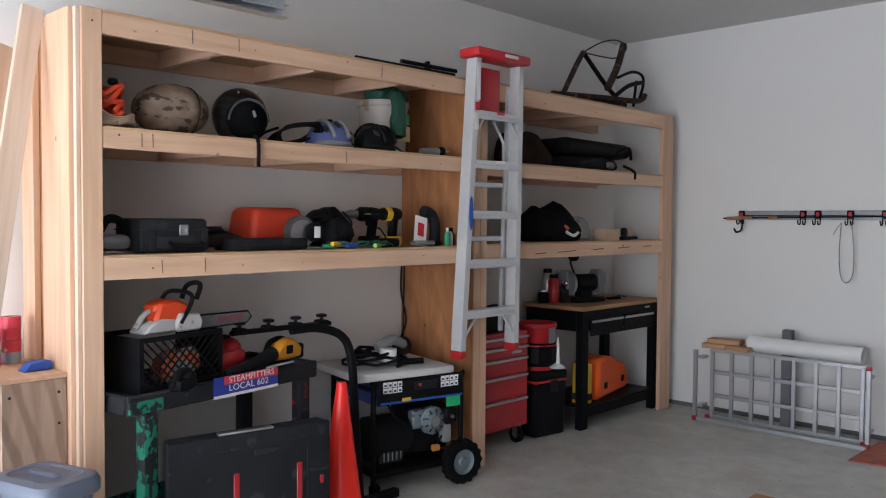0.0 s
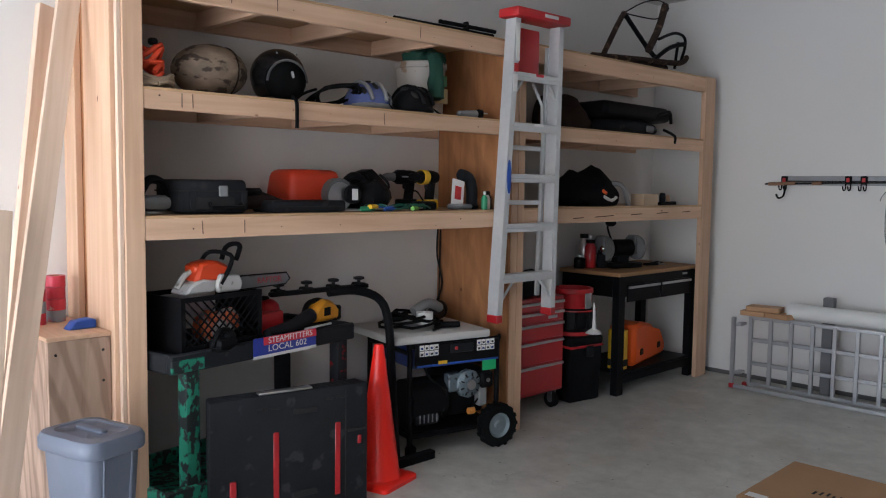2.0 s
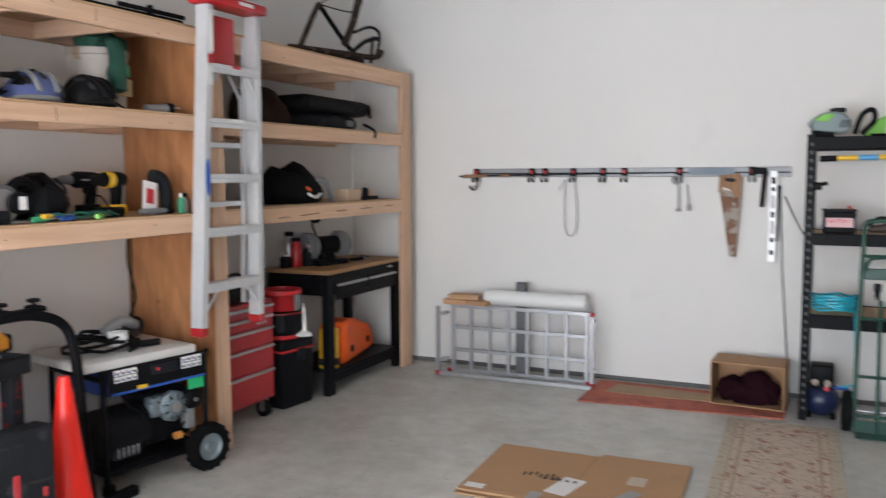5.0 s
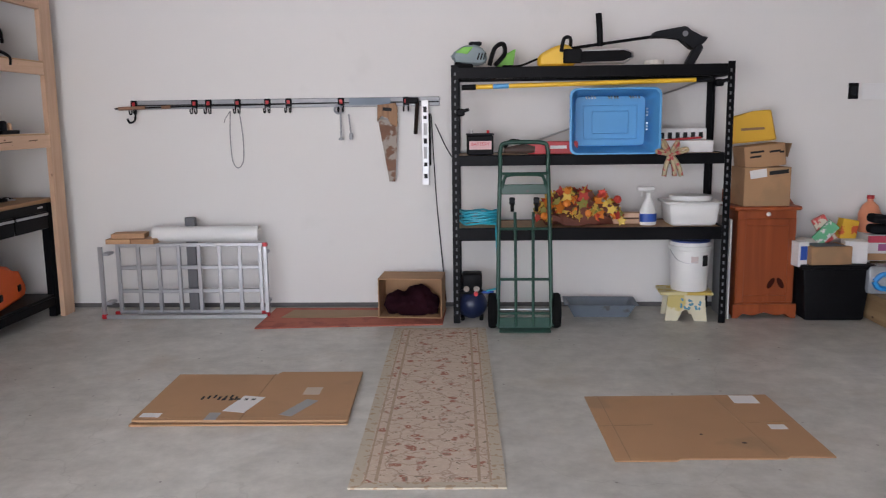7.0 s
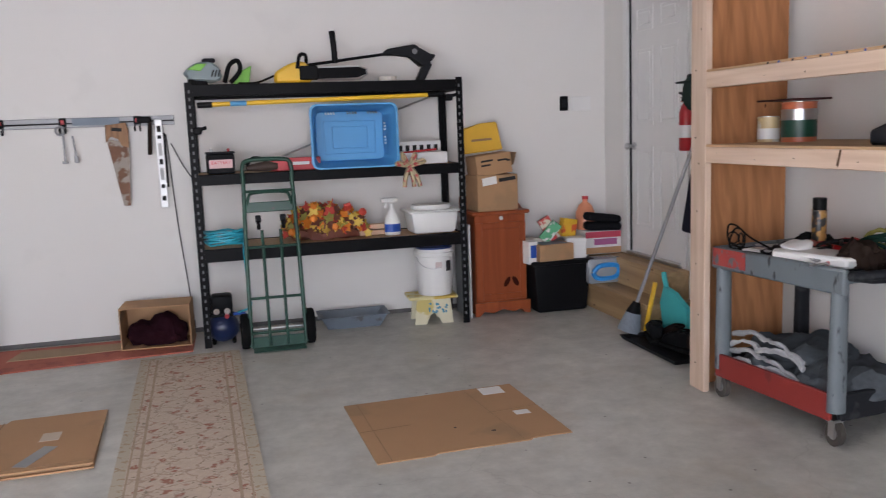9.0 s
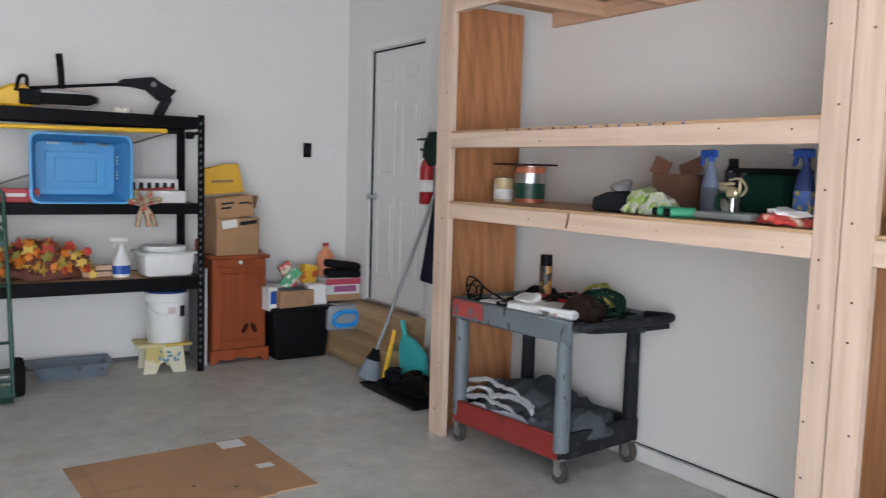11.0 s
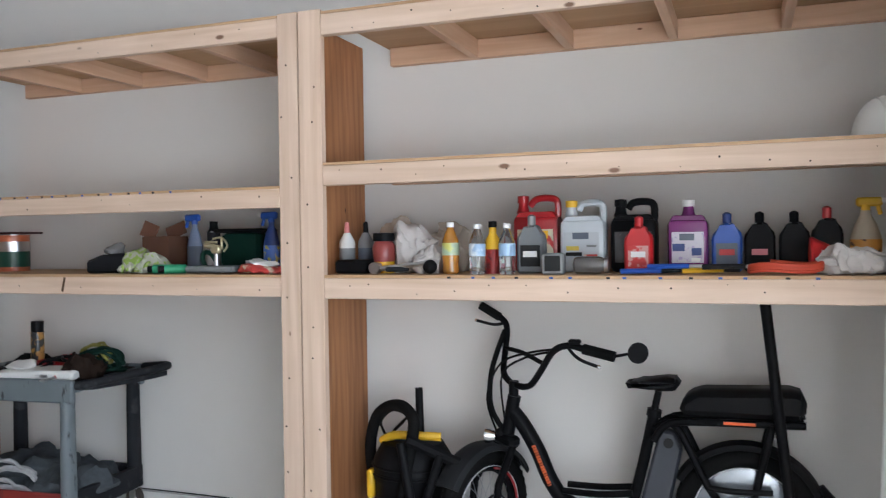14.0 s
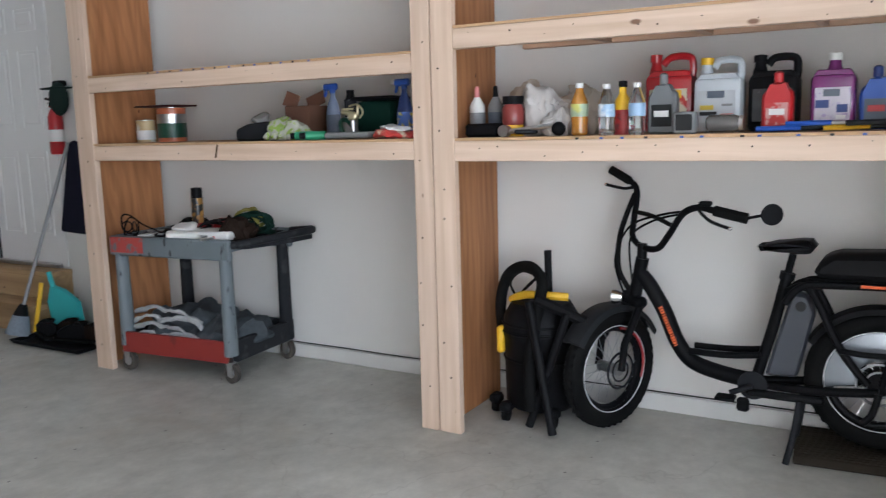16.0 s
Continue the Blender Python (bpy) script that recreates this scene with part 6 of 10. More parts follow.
part("cap", Geo().lathe([(0.026, 0.25), (0.026, 0.275), (0.005, 0.275)], seg=14), REDP, jg)
for k, z in ((0, 0.0), (1, 0.07)):
    o = thing("foam_roll", "folded black cloth mat on the drinks carton", "mat", (2.755, 5.71, 0.606 + z), -6 + 6 * k)
    part("mat", Geo().box((0, 0, 0.033), (0.30, 0.14, 0.066), 0.028, seg=3, rot=(0, 8 if k else 3, 0)), mat("black_cloth", (0.012, 0.012, 0.014), 0.95, bump=0.4), o)

# wooden steps below the door
WSTEP = wood("treated_lumber_y", (0.48, 0.33, 0.17), (0.30, 0.19, 0.09), "y", ring=10, wave=1.2, knots=0.07)
ws = thing("wooden_steps", "treated lumber steps up to the house door", "steps", (2.56, 0, 0))
part("lower_tread", Geo().span((0.0, 4.62, 0.165), (0.37, 5.995, 0.203), 0.004), WSTEP, ws)
part("lower_riser", Geo().span((0.012, 4.63, 0.0), (0.05, 5.995, 0.164), 0.004).span((0.05, 4.63, 0.0), (0.37, 4.668, 0.164), 0.004), WSTEP, ws)
part("upper_tread", Geo().span((0.19, 4.66, 0.375), (0.368, 5.995, 0.412), 0.004), WSTEP, ws)
part("upper_riser", Geo().span((0.20, 4.67, 0.204), (0.238, 5.995, 0.374), 0.004).span((0.238, 4.67, 0.204), (0.368, 4.70, 0.374)), WSTEP, ws)

# broom, dustpan, boots on a tray, extinguisher, hat and jacket by the door
bt_ = thing("boot_tray", "black plastic boot tray on the floor by the steps", "tray", (2.53, 4.20, 0), 0)
part("tray", Geo().ring([[(sx * w + 0.0, sy * d, z) for sx, sy in ((-1, -1), (1, -1), (1, 1), (-1, 1))] for w, d, z in ((0.19, 0.34, 0.0), (0.21, 0.36, 0.03), (0.2, 0.35, 0.03), (0.18, 0.33, 0.008))]), BLACK, bt_)
LEATH = mat("dark_brown_leather", (0.024, 0.015, 0.011), 0.7, var=0.3, bump=0.3)
for k, (x, y, r) in enumerate(((2.50, 4.40, 70), (2.57, 4.26, 80), (2.52, 4.12, 100), (2.55, 3.98, 85))):
    o = thing("boot", "worn dark brown work boot on the tray", "boot", (x, y, 0.012), r, "boots on the tray")
    part("sole", Geo().box((0.02, 0, 0.015), (0.28, 0.10, 0.03), 0.014, seg=2), RUBBER, o)
    part("upper", Geo().prism([(-0.11, 0.03), (0.15, 0.03), (0.155, 0.07), (0.08, 0.10), (0.0, 0.11), (-0.01, 0.14), (-0.11, 0.13)], -0.045, 0.045, "y", 0.02).lumps(0.022, 14), LEATH if k % 2 else BLACK, o)
    part("opening", Geo().torus((-0.06, 0, 0.135), 0.036, 0.010), RUBBER, o)
    part("laces", Geo().tube([(0.0, -0.02, 0.12), (0.02, 0.02, 0.112), (0.04, -0.02, 0.105), (0.06, 0.02, 0.10)], 0.004, 5), BLACK, o)
br = thing("broom", "broom with a steel handle leaning by the door", "broom", (0, 0, 0))
part("handle", Geo().cyl((2.47, 4.60, 0.22), (2.83, 4.44, 1.35), 0.013, seg=10), GREYM, br)
part("ferrule", Geo().tube([(2.453, 4.607, 0.16), (2.475, 4.598, 0.24)], 0.03, 10, rads=[0.055, 0.025]), BLACK, br)
part("bristles", Geo().tube([(2.425, 4.62, 0.035), (2.455, 4.606, 0.165)], 0.06, 12, rads=[0.085, 0.055]), mat("grey_blue_bristles", (0.2, 0.23, 0.27), 0.9, var=0.3, scale=60, stretch=(3, 3, 0.2)), br)
part("wood_handle", Geo().cyl((2.52, 4.56, 0.035), (2.58, 4.53, 0.38), 0.016, seg=8), YELLOW, br)
dp = thing("dustpan", "turquoise plastic dustpan leaning by the steps", "dustpan", (2.70, 4.50, 0.035), 0)
part("pan", Geo().prism([(-0.30, 0.0), (0.02, 0.0), (0.06, 0.20), (0.01, 0.31), (-0.12, 0.30), (-0.27, 0.22)], -0.07, -0.035, "x").lumps(0.012, 6), TEAL, dp)
part("handle", Geo().tube(smooth_path([(-0.05, -0.01, 0.28), (-0.05, 0.02, 0.35), (-0.05, 0.04, 0.41)]), 0.018, 8), TEAL, dp)
fe = thing("fire_extinguisher", "red fire extinguisher hung on the wall by the door", "fire extinguisher", (2.86, 4.60, 1.27))
part("cylinder", Geo().lathe([(0.045, 0), (0.052, 0.01), (0.052, 0.26), (0.035, 0.31), (0.018, 0.33)], seg=20), RED, fe)
part("label_wrap", Geo().lathe([(0.0525, 0.09), (0.0525, 0.175)], seg=20), PAPER, fe)
part("valve", Geo().box((0, 0.01, 0.35), (0.03, 0.05, 0.045), 0.006).box((0, 0.04, 0.385), (0.02, 0.11, 0.015), 0.004, rot=(15, 0, 0)), BLACK, fe)
part("gauge", Geo().cyl((-0.02, 0.02, 0.35), (-0.04, 0.02, 0.35), 0.018), CHROME, fe)
ha = thing("wide_brim_hat", "dark green cap hung on a wall hook", "hat", (2.86, 4.56, 1.74))
part("brim", Geo().lathe([(0.02, -0.006), (0.16, -0.01), (0.165, 0.0), (0.02, 0.008)], (0, 0, 0), 26, sy=1.0, sx=0.35), mat("dark_green_felt", (0.02, 0.035, 0.03), 0.9), ha)
part("crown", Geo().ball((0.0, -0.02, -0.08), (0.05, 0.09, 0.12)), bpy.data.materials["dark_green_felt"], ha)
part("hook", Geo().box((0.03, 0.0, 0.03), (0.06, 0.1, 0.04), 0.01), BLACK, ha)
jk = thing("jacket", "dark navy jacket hung on the wall by the door", "jacket", (2.85, 4.42, 0.70))
part("cloth", Geo().box((0, 0, 0.33), (0.08, 0.34, 0.66), 0.03, seg=2, taper=(0.8, 0.25)).lumps(0.02, 7), mat("navy_cloth", (0.02, 0.02, 0.035), 0.95, bump=0.3), jk)

# wall: switch, tool rail with hooks
sw = thing("light_switch", "black rocker light switch on the back wall", "switch", (2.555, 5.999, 1.655))
part("plate", Geo().box((0, -0.004, 0), (0.075, 0.008, 0.12), 0.004), BLACK, sw)
part("rocker", Geo().box((0, -0.011, 0), (0.035, 0.008, 0.065), 0.003), DARKG, sw)
so = thing("wall_plate", "blank white plate beside the switch", "wall plate", (2.71, 5.999, 1.65))
part("plate", Geo().box((0, -0.003, 0), (0.18, 0.006, 0.12), 0.003), TRIMW, so)
RZ = 1.628
tr_ = thing("tool_rail", "long grey wall rail with black and red tool hooks", "tool rail", (0, 5.998, RZ))
part("rail", Geo().span((-2.97, -0.018, -0.005), (-0.562, 0.0, 0.03), 0.003).span((-2.97, -0.018, -0.04), (-0.562, 0.0, -0.012), 0.003), GREYM, tr_)
part("rail_web", Geo().span((-2.97, -0.008, -0.012), (-0.562, 0.0, -0.005)), DARKG, tr_)
for x in (-2.955, -2.475, -2.365, -2.135, -1.90, -1.735, -1.325, -0.82):
    hk = part("hook", Geo().box((x, -0.026, 0.0), (0.05, 0.018, 0.062), 0.006), BLACK, tr_)
    part("prong", Geo().tube(smooth_path([(x - 0.018, -0.03, -0.03), (x - 0.018, -0.035, -0.07), (x - 0.018, -0.07, -0.075), (x - 0.018, -0.085, -0.045)]), 0.005, 6).tube(smooth_path([(x + 0.018, -0.03, -0.03), (x + 0.018, -0.035, -0.07), (x + 0.018, -0.07, -0.075), (x + 0.018, -0.085, -0.045)]), 0.005, 6), BLACK, hk)
    part("red_insert", Geo().box((x, -0.037, 0.0), (0.024, 0.008, 0.032), 0.003), REDP, hk, "red hook insert")
fr = thing("fishing_rod", "fishing rod with a cork handle resting on the wall hooks", "fishing rod", (0, 5.93, RZ - 0.02))
CORK = mat("cork", (0.28, 0.15, 0.09), 0.8, var=0.3, scale=60)
part("handle", Geo().cyl((-3.06, 0, -0.012), (-2.85, 0, -0.005), 0.014, seg=10), CORK, fr)
part("fore_grip", Geo().cyl((-2.72, 0, -0.005), (-2.65, 0, -0.002), 0.013, seg=10), CORK, fr)
part("blank", Geo().tube([(-3.09, 0, -0.012), (-2.6, 0, -0.002), (-1.3, 0, 0.01)], 0.006, 6, rads=[0.007, 0.006, 0.002]), BLACK, fr)
part("butt_hook", Geo().tube(smooth_path([(-2.93, 0, -0.02), (-2.93, -0.02, -0.1), (-2.97, -0.02, -0.12), (-2.99, -0.02, -0.09)]), 0.008, 6), BLACK, fr)
lc = thing("bungee_loop", "loop of thin dark cord hanging from a wall hook", "cord", (-2.135, 5.935, RZ - 0.06))
part("loop", Geo().tube(smooth_path([(-0.05, 0, 0.0), (-0.06, 0, -0.2), (-0.05, 0, -0.38), (-0.01, 0, -0.44), (0.035, 0, -0.38), (0.04, 0, -0.2), (0.02, 0, 0.0)], 8), 0.004, 6).tube(smooth_path([(-0.05, 0, 0.0), (-0.09, -0.005, -0.06), (-0.1, -0.005, -0.09)]), 0.003, 6), GREYP, lc)
pr = thing("hanging_wrench", "pair of grey steel tools hung from a wall hook", "hand tool", (-1.31, 5.93, RZ - 0.05))
part("ring", Geo().torus((-0.03, 0, -0.01), 0.03, 0.008, (90, 0, 0)), GREYM, pr)
part("shank", Geo().box((-0.015, 0, -0.13), (0.014, 0.01, 0.2), 0.004).box((-0.015, 0, -0.235), (0.04, 0.012, 0.02), 0.004), GREYM, pr)
part("shank", Geo().box((0.055, 0, -0.13), (0.012, 0.01, 0.17), 0.004, rot=(0, -5, 0)).box((0.062, 0, -0.215), (0.03, 0.012, 0.05), 0.006), GREYM, pr)
hsw = thing("hand_saw", "rusty hand saw with a wooden handle hung on the rail", "hand saw", (-0.96, 5.95, 0))
RUST = mat("rusty_saw_steel", (0.17, 0.085, 0.05), 0.65, 0.3, var=0.4, scale=14, spot=(0.33, 0.29, 0.25), spot_amount=0.5, spot_scale=13)
part("blade", Geo().prism([(-0.08, 1.50), (0.075, 1.47), (0.045, 1.01), (0.0, 1.01)], -0.002, 0.002, "y"), RUST, hsw)
part("handle", Geo().prism([(-0.085, 1.47), (-0.08, 1.60), (-0.02, 1.60), (0.06, 1.615), (0.075, 1.57), (0.07, 1.43), (0.02, 1.45), (0.0, 1.50), (-0.05, 1.52)], -0.012, 0.010, "y", 0.004), wood("saw_handle", (0.40, 0.22, 0.10), (0.17, 0.08, 0.035), "z"), hsw)
part("grip_hole", Geo().box((-0.005, -0.013, 1.565), (0.07, 0.003, 0.025), 0.001, rot=(0, 6, 0)), INK, hsw)
tsq = thing("try_square", "blue-grey steel square hung on the rail", "square", (-1.0, 5.955, RZ))
part("blade", Geo().box((-0.1, 0, 0.0), (0.32, 0.004, 0.05), 0.001), mat("blue_steel", (0.20, 0.24, 0.29), 0.6, 0.1), tsq)
pw = thing("pipe_tool", "dark brown bar hung on the rail", "bar", (-0.74, 5.93, RZ))
part("bar", Geo().box((0.0, 0, -0.13), (0.03, 0.012, 0.25), 0.004, rot=(0, 4, 0)), LEATH, pw)
part("clip", Geo().box((-0.03, -0.01, 0.0), (0.1, 0.04, 0.045), 0.008), BLACK, pw)
lv = thing("spirit_level", "aluminium spirit level hung upright on the rail", "spirit level", (-0.675, 5.955, 0))
part("beam", Geo().box((0, 0, 1.305), (0.052, 0.02, 0.65), 0.003), mat("bright_level_aluminium", (0.74, 0.74, 0.74), 0.4, 0.2, var=0.06), lv)
for z, h in ((1.56, 0.045), (1.50, 0.025), (1.41, 0.09), (1.32, 0.04), (1.23, 0.09), (1.14, 0.03), (1.05, 0.035)):
    part("opening", Geo().box((0, -0.011, z), (0.026, 0.003, h), 0.001), INK if h < 0.06 else mat("level_window", (0.42, 0.42, 0.42), 0.6), lv)
part("dark_edge", Geo().box((0.034, 0.005, 1.33), (0.014, 0.016, 0.4), 0.003), BLACK, lv)
wl = thing("hanging_cable", "thin black cord hanging from the rail past the rack", "cord", (0, 5.985, 0))
part("cord", Geo().tube(smooth_path([(-0.63, 0, 1.52), (-0.60, 0, 0.9), (-0.56, 0, 0.4), (-0.53, -0.03, 0.05)]), 0.004, 6).tube(smooth_path([(-0.60, 0, 1.45), (-0.52, -0.05, 1.28), (-0.44, -0.1, 1.15)]), 0.004, 6), BLACK, wl)

# aluminium cargo rack with blocks and a pipe on it
cg = thing("cargo_rack", "aluminium grid cargo rack stood on edge against the wall", "cargo rack", (-3.14, 5.60, 0), 0.8)
for y, z0, z1, x0, x1 in ((0.0, 0.02, 0.57, 0.0, 1.27),):
    for z in (0.03, 0.195, 0.38, 0.555):
        part("rail", Geo().box((0.655, 0.11, z), (1.16, 0.025, 0.03), 0.003), ALU, cg)
    for k in range(8):
        part("slat", Geo().box((0.09 + 0.158 * k, 0.105, 0.29), (0.03, 0.022, 0.53), 0.003), ALU, cg)
part("foot_rail", Geo().box((0.63, 0.0, 0.016), (1.25, 0.028, 0.03), 0.003), ALU, cg)
part("end_bar", Geo().box((0.0, 0.0, 0.28), (0.03, 0.028, 0.56), 0.003), ALU, cg)
part("end_bar", Geo().box((1.25, 0.05, 0.28), (0.03, 0.028, 0.56), 0.003), ALU, cg)
for z in (0.12, 0.5):
    part("side_link", Geo().box((0.03, 0.06, z), (0.05, 0.10, 0.022), 0.003), ALU, cg)
    part("side_link", Geo().box((1.25, 0.10, z), (0.025, 0.08, 0.022)), ALU, cg)
for x, y in ((0.0, -0.002), (0.06, 0.10), (1.25, 0.04), (1.21, 0.10)):
    part("end_cap", Geo().box((x, y, 0.02), (0.036, 0.034, 0.036), 0.004), RED, cg, "dull red plastic end cap")
part("end_cap", Geo().box((1.25, 0.05, 0.562), (0.036, 0.034, 0.03), 0.004), RED, cg)
up_ = thing("hitch_post", "dark grey steel post standing behind the cargo rack", "post", (-2.50, 5.80, 0))
HPM = mat("dull_grey_steel_post", (0.13, 0.13, 0.135), 0.5, 0.3, var=0.2)
part("post", Geo().box((0, 0, 0.38), (0.075, 0.06, 0.76), 0.004), HPM, up_)
part("hook", Geo().tube(smooth_path([(-0.04, 0, 0.60), (-0.075, -0.02, 0.62), (-0.08, -0.02, 0.66), (-0.05, -0.02, 0.675)]), 0.01, 8), HPM, up_)
BLKW = wood("aged_pine_offcut", (0.56, 0.34, 0.18), (0.36, 0.19, 0.09), "x", ring=20)
for k, (x, z, r) in enumerate(((-2.93, 0.57, 3), (-2.93, 0.57, -8), (-2.955, 0.612, 8))):
    o = thing("wood_block", "short offcut of pine lying on the cargo rack", "wood block", (x - (0.1 if k == 0 else -0.1 if k == 1 else 0), 5.73, z), r, "wood blocks on the cargo rack")
    part("block", Geo().box((0, 0, 0.02), (0.19 if k < 2 else 0.25, 0.14, 0.038), 0.004), BLKW, o)
pp = thing("plastic_pipe", "thick white plastic pipe lying on the cargo rack", "pipe", (-2.37, 5.77, 0.632))
part("pipe", Geo().lathe([(0.052, -0.41), (0.06, -0.41), (0.06, 0.41), (0.052, 0.41), (0.052, -0.41)], (0, 0, 0), 26, (0, 90, 0)), WHITEP, pp)

# floor: runner, rag rug, cardboard sheets, open box
def runner_mat():
    """Worn woven field: small rust, olive and cream flowers on beige, with larger faded vines."""
    m = mat("worn_oriental_runner", (0.56, 0.455, 0.36), 0.95, var=0.16, scale=40, bump=0.5, bscale=160)
    n, l = m.node_tree.nodes, m.node_tree.links
    b = n["Principled BSDF"]
    col = b.inputs["Base Color"].links[0].from_socket
    tc, wob, ad = n.new("ShaderNodeTexCoord"), n.new("ShaderNodeTexNoise"), n.new("ShaderNodeMixRGB")
    wob.inputs["Scale"].default_value, wob.inputs["Detail"].default_value = 14, 3
    l.new(tc.outputs["Object"], wob.inputs["Vector"])
    ad.inputs[0].default_value = 0.10
    l.new(tc.outputs["Object"], ad.inputs[1])
    l.new(wob.outputs["Color"], ad.inputs[2])
    for scale, lo, hi, colour, feature in ((9, 0.0, 0.05, (0.37, 0.27, 0.20), "DISTANCE_TO_EDGE"), (13, 0.20, 0.30, (0.33, 0.14, 0.095), "F1"), (27, 0.16, 0.24, (0.26, 0.21, 0.15), "F1"), (41, 0.14, 0.22, (0.62, 0.54, 0.43), "F1"), (13, 0.06, 0.10, (0.60, 0.50, 0.36), "F1")):
        vo, rp, mx = n.new("ShaderNodeTexVoronoi"), n.new("ShaderNodeValToRGB"), n.new("ShaderNodeMixRGB")
        vo.feature = feature
        vo.inputs["Scale"].default_value = scale
        l.new(ad.outputs[0], vo.inputs["Vector"])
        e = rp.color_ramp.elements
        e[0].position, e[1].position, e[0].color, e[1].color = lo, hi, (0.95, 0.95, 0.95, 1), (0, 0, 0, 1)
        l.new(vo.outputs["Distance"], rp.inputs[0])
        l.new(rp.outputs[0], mx.inputs[0])
        l.new(col, mx.inputs[1])
        mx.inputs[2].default_value = (*colour, 1)
        col = mx.outputs[0]
    l.new(col, b.inputs["Base Color"])
    return m
ru = thing("runner_rug", "worn beige patterned runner rug on the concrete", "rug", (-0.51, 4.0, 0), 1.6)
part("field", Geo().box((0, 0, 0.004), (0.54, 2.48, 0.008)), runner_mat(), ru)
part("border", Geo().span((-0.325, -1.29, 0.0005), (-0.27, 1.29, 0.0085)).span((0.27, -1.29, 0.0005), (0.325, 1.29, 0.0085)).span((-0.27, 1.24, 0.0005), (0.27, 1.29, 0.0085)).span((-0.27, -1.29, 0.0005), (0.27, -1.24, 0.0085)), mat("cream_rug_border", (0.50, 0.44, 0.34), 0.95, bump=0.5, bscale=160, spot=(0.40, 0.30, 0.2), spot_amount=0.45, spot_scale=30), ru)
for x in (-0.262, -0.215, 0.215, 0.262):
    part("border_line", Geo().box((x, 0, 0.0088), (0.008 if abs(x) > 0.25 else 0.014, 2.46, 0.001)), mat("brown_rug_line", (0.40, 0.30, 0.21), 0.95, var=0.3, scale=30) if x == -0.262 else bpy.data.materials["brown_rug_line"], ru)
rr = thing("rag_mat", "terracotta rag mat with a braided tan centre by the wall", "mat", (-1.22, 5.60, 0), 1.5)
rows = []
MATM = mat("terracotta_weave", (0.42, 0.13, 0.085), 0.95, bump=0.5, bscale=110, spot=(0.33, 0.10, 0.07), spot_amount=0.45)
part("weave", Geo().prism([(-0.68, -0.30), (-0.3, -0.27), (0.1, -0.25), (0.68, -0.22), (0.70, 0.30), (-0.66, 0.34)], 0.0, 0.010, "z"), MATM, rr)
part("centre_band", Geo().prism([(-0.55, 0.0), (-0.1, -0.01), (0.4, 0.02), (0.40, 0.2), (-0.5, 0.24)], 0.009, 0.015, "z"), mat("tan_braid", (0.36, 0.25, 0.15), 0.95, bump=0.6, bscale=90), rr)
ob_ = thing("open_box", "open cardboard box on its side with maroon cloth inside", "box", (-0.78, 5.66, 0.012), -3)
for lo, hi in (((-0.24, -0.1, 0.0), (-0.232, 0.2, 0.30)), ((0.232, -0.1, 0.0), (0.24, 0.2, 0.30)), ((-0.232, -0.1, 0.292), (0.232, 0.2, 0.30)), ((-0.232, -0.1, 0.0), (0.232, 0.2, 0.008)), ((-0.232, 0.192, 0.008), (0.232, 0.2, 0.292))):
    part("panel", Geo().span(lo, hi), CARD, ob_)
part("maroon_cloth", Geo().cloth((0, 0.04, 0.009), (0.42, 0.24), 0.20, n=26, amount=0.02, scale=14), mat("maroon_cloth", (0.022, 0.006, 0.010), 0.95, var=0.4, bump=0.5), ob_)

def flat_card(name, label, outline, th, seams, labels, bars):
    o = thing(name, label, "cardboard", (0, 0, 0))
    part("sheet", Geo().prism(outline, max(0.001, th - 0.008), th, "z"), CARD, o)
    if th > 0.02:
        # the folded box lies in two layers, the lower one a little askew
        mx, my = sum(p[0] for p in outline) / len(outline), sum(p[1] for p in outline) / len(outline)
        part("lower_sheet", Geo().prism([(mx + (x - mx) * 1.012 - 0.014 * (y - my) - 0.012, my + (y - my) * 0.985 + 0.012 * (x - mx) - 0.012) for x, y in outline], 0.001, 0.009, "z"), CARD, o)
        part("crushed_core", Geo().prism([(mx + (x - mx) * 0.97, my + (y - my) * 0.96) for x, y in outline], 0.009, th - 0.008, "z"), CARDD, o)
    for a, b, w in seams:
        d = (Vector(b) - Vector(a)).normalized()
        p = Vector((-d.y, d.x)) * w
        part("fold_line", Geo().prism([(a[0] - p.x, a[1] - p.y), (b[0] - p.x, b[1] - p.y), (b[0] + p.x, b[1] + p.y), (a[0] + p.x, a[1] + p.y)], th - 0.001, th + 0.0012, "z"), CARDD, o)
    for x, y, sx, sy, r, m in labels:
        part("paper_label", Geo().box((x, y, th + 0.0006), (sx, sy, 0.0014), rot=(0, 0, r)), m, o)
    for x, y, sx, sy in bars:
        part("print_bar", Geo().box((x, y, th + 0.0006), (sx, sy, 0.0014)), INK, o)
    return o
GTAPE = mat("grey_tape", (0.3, 0.3, 0.3), 0.5)
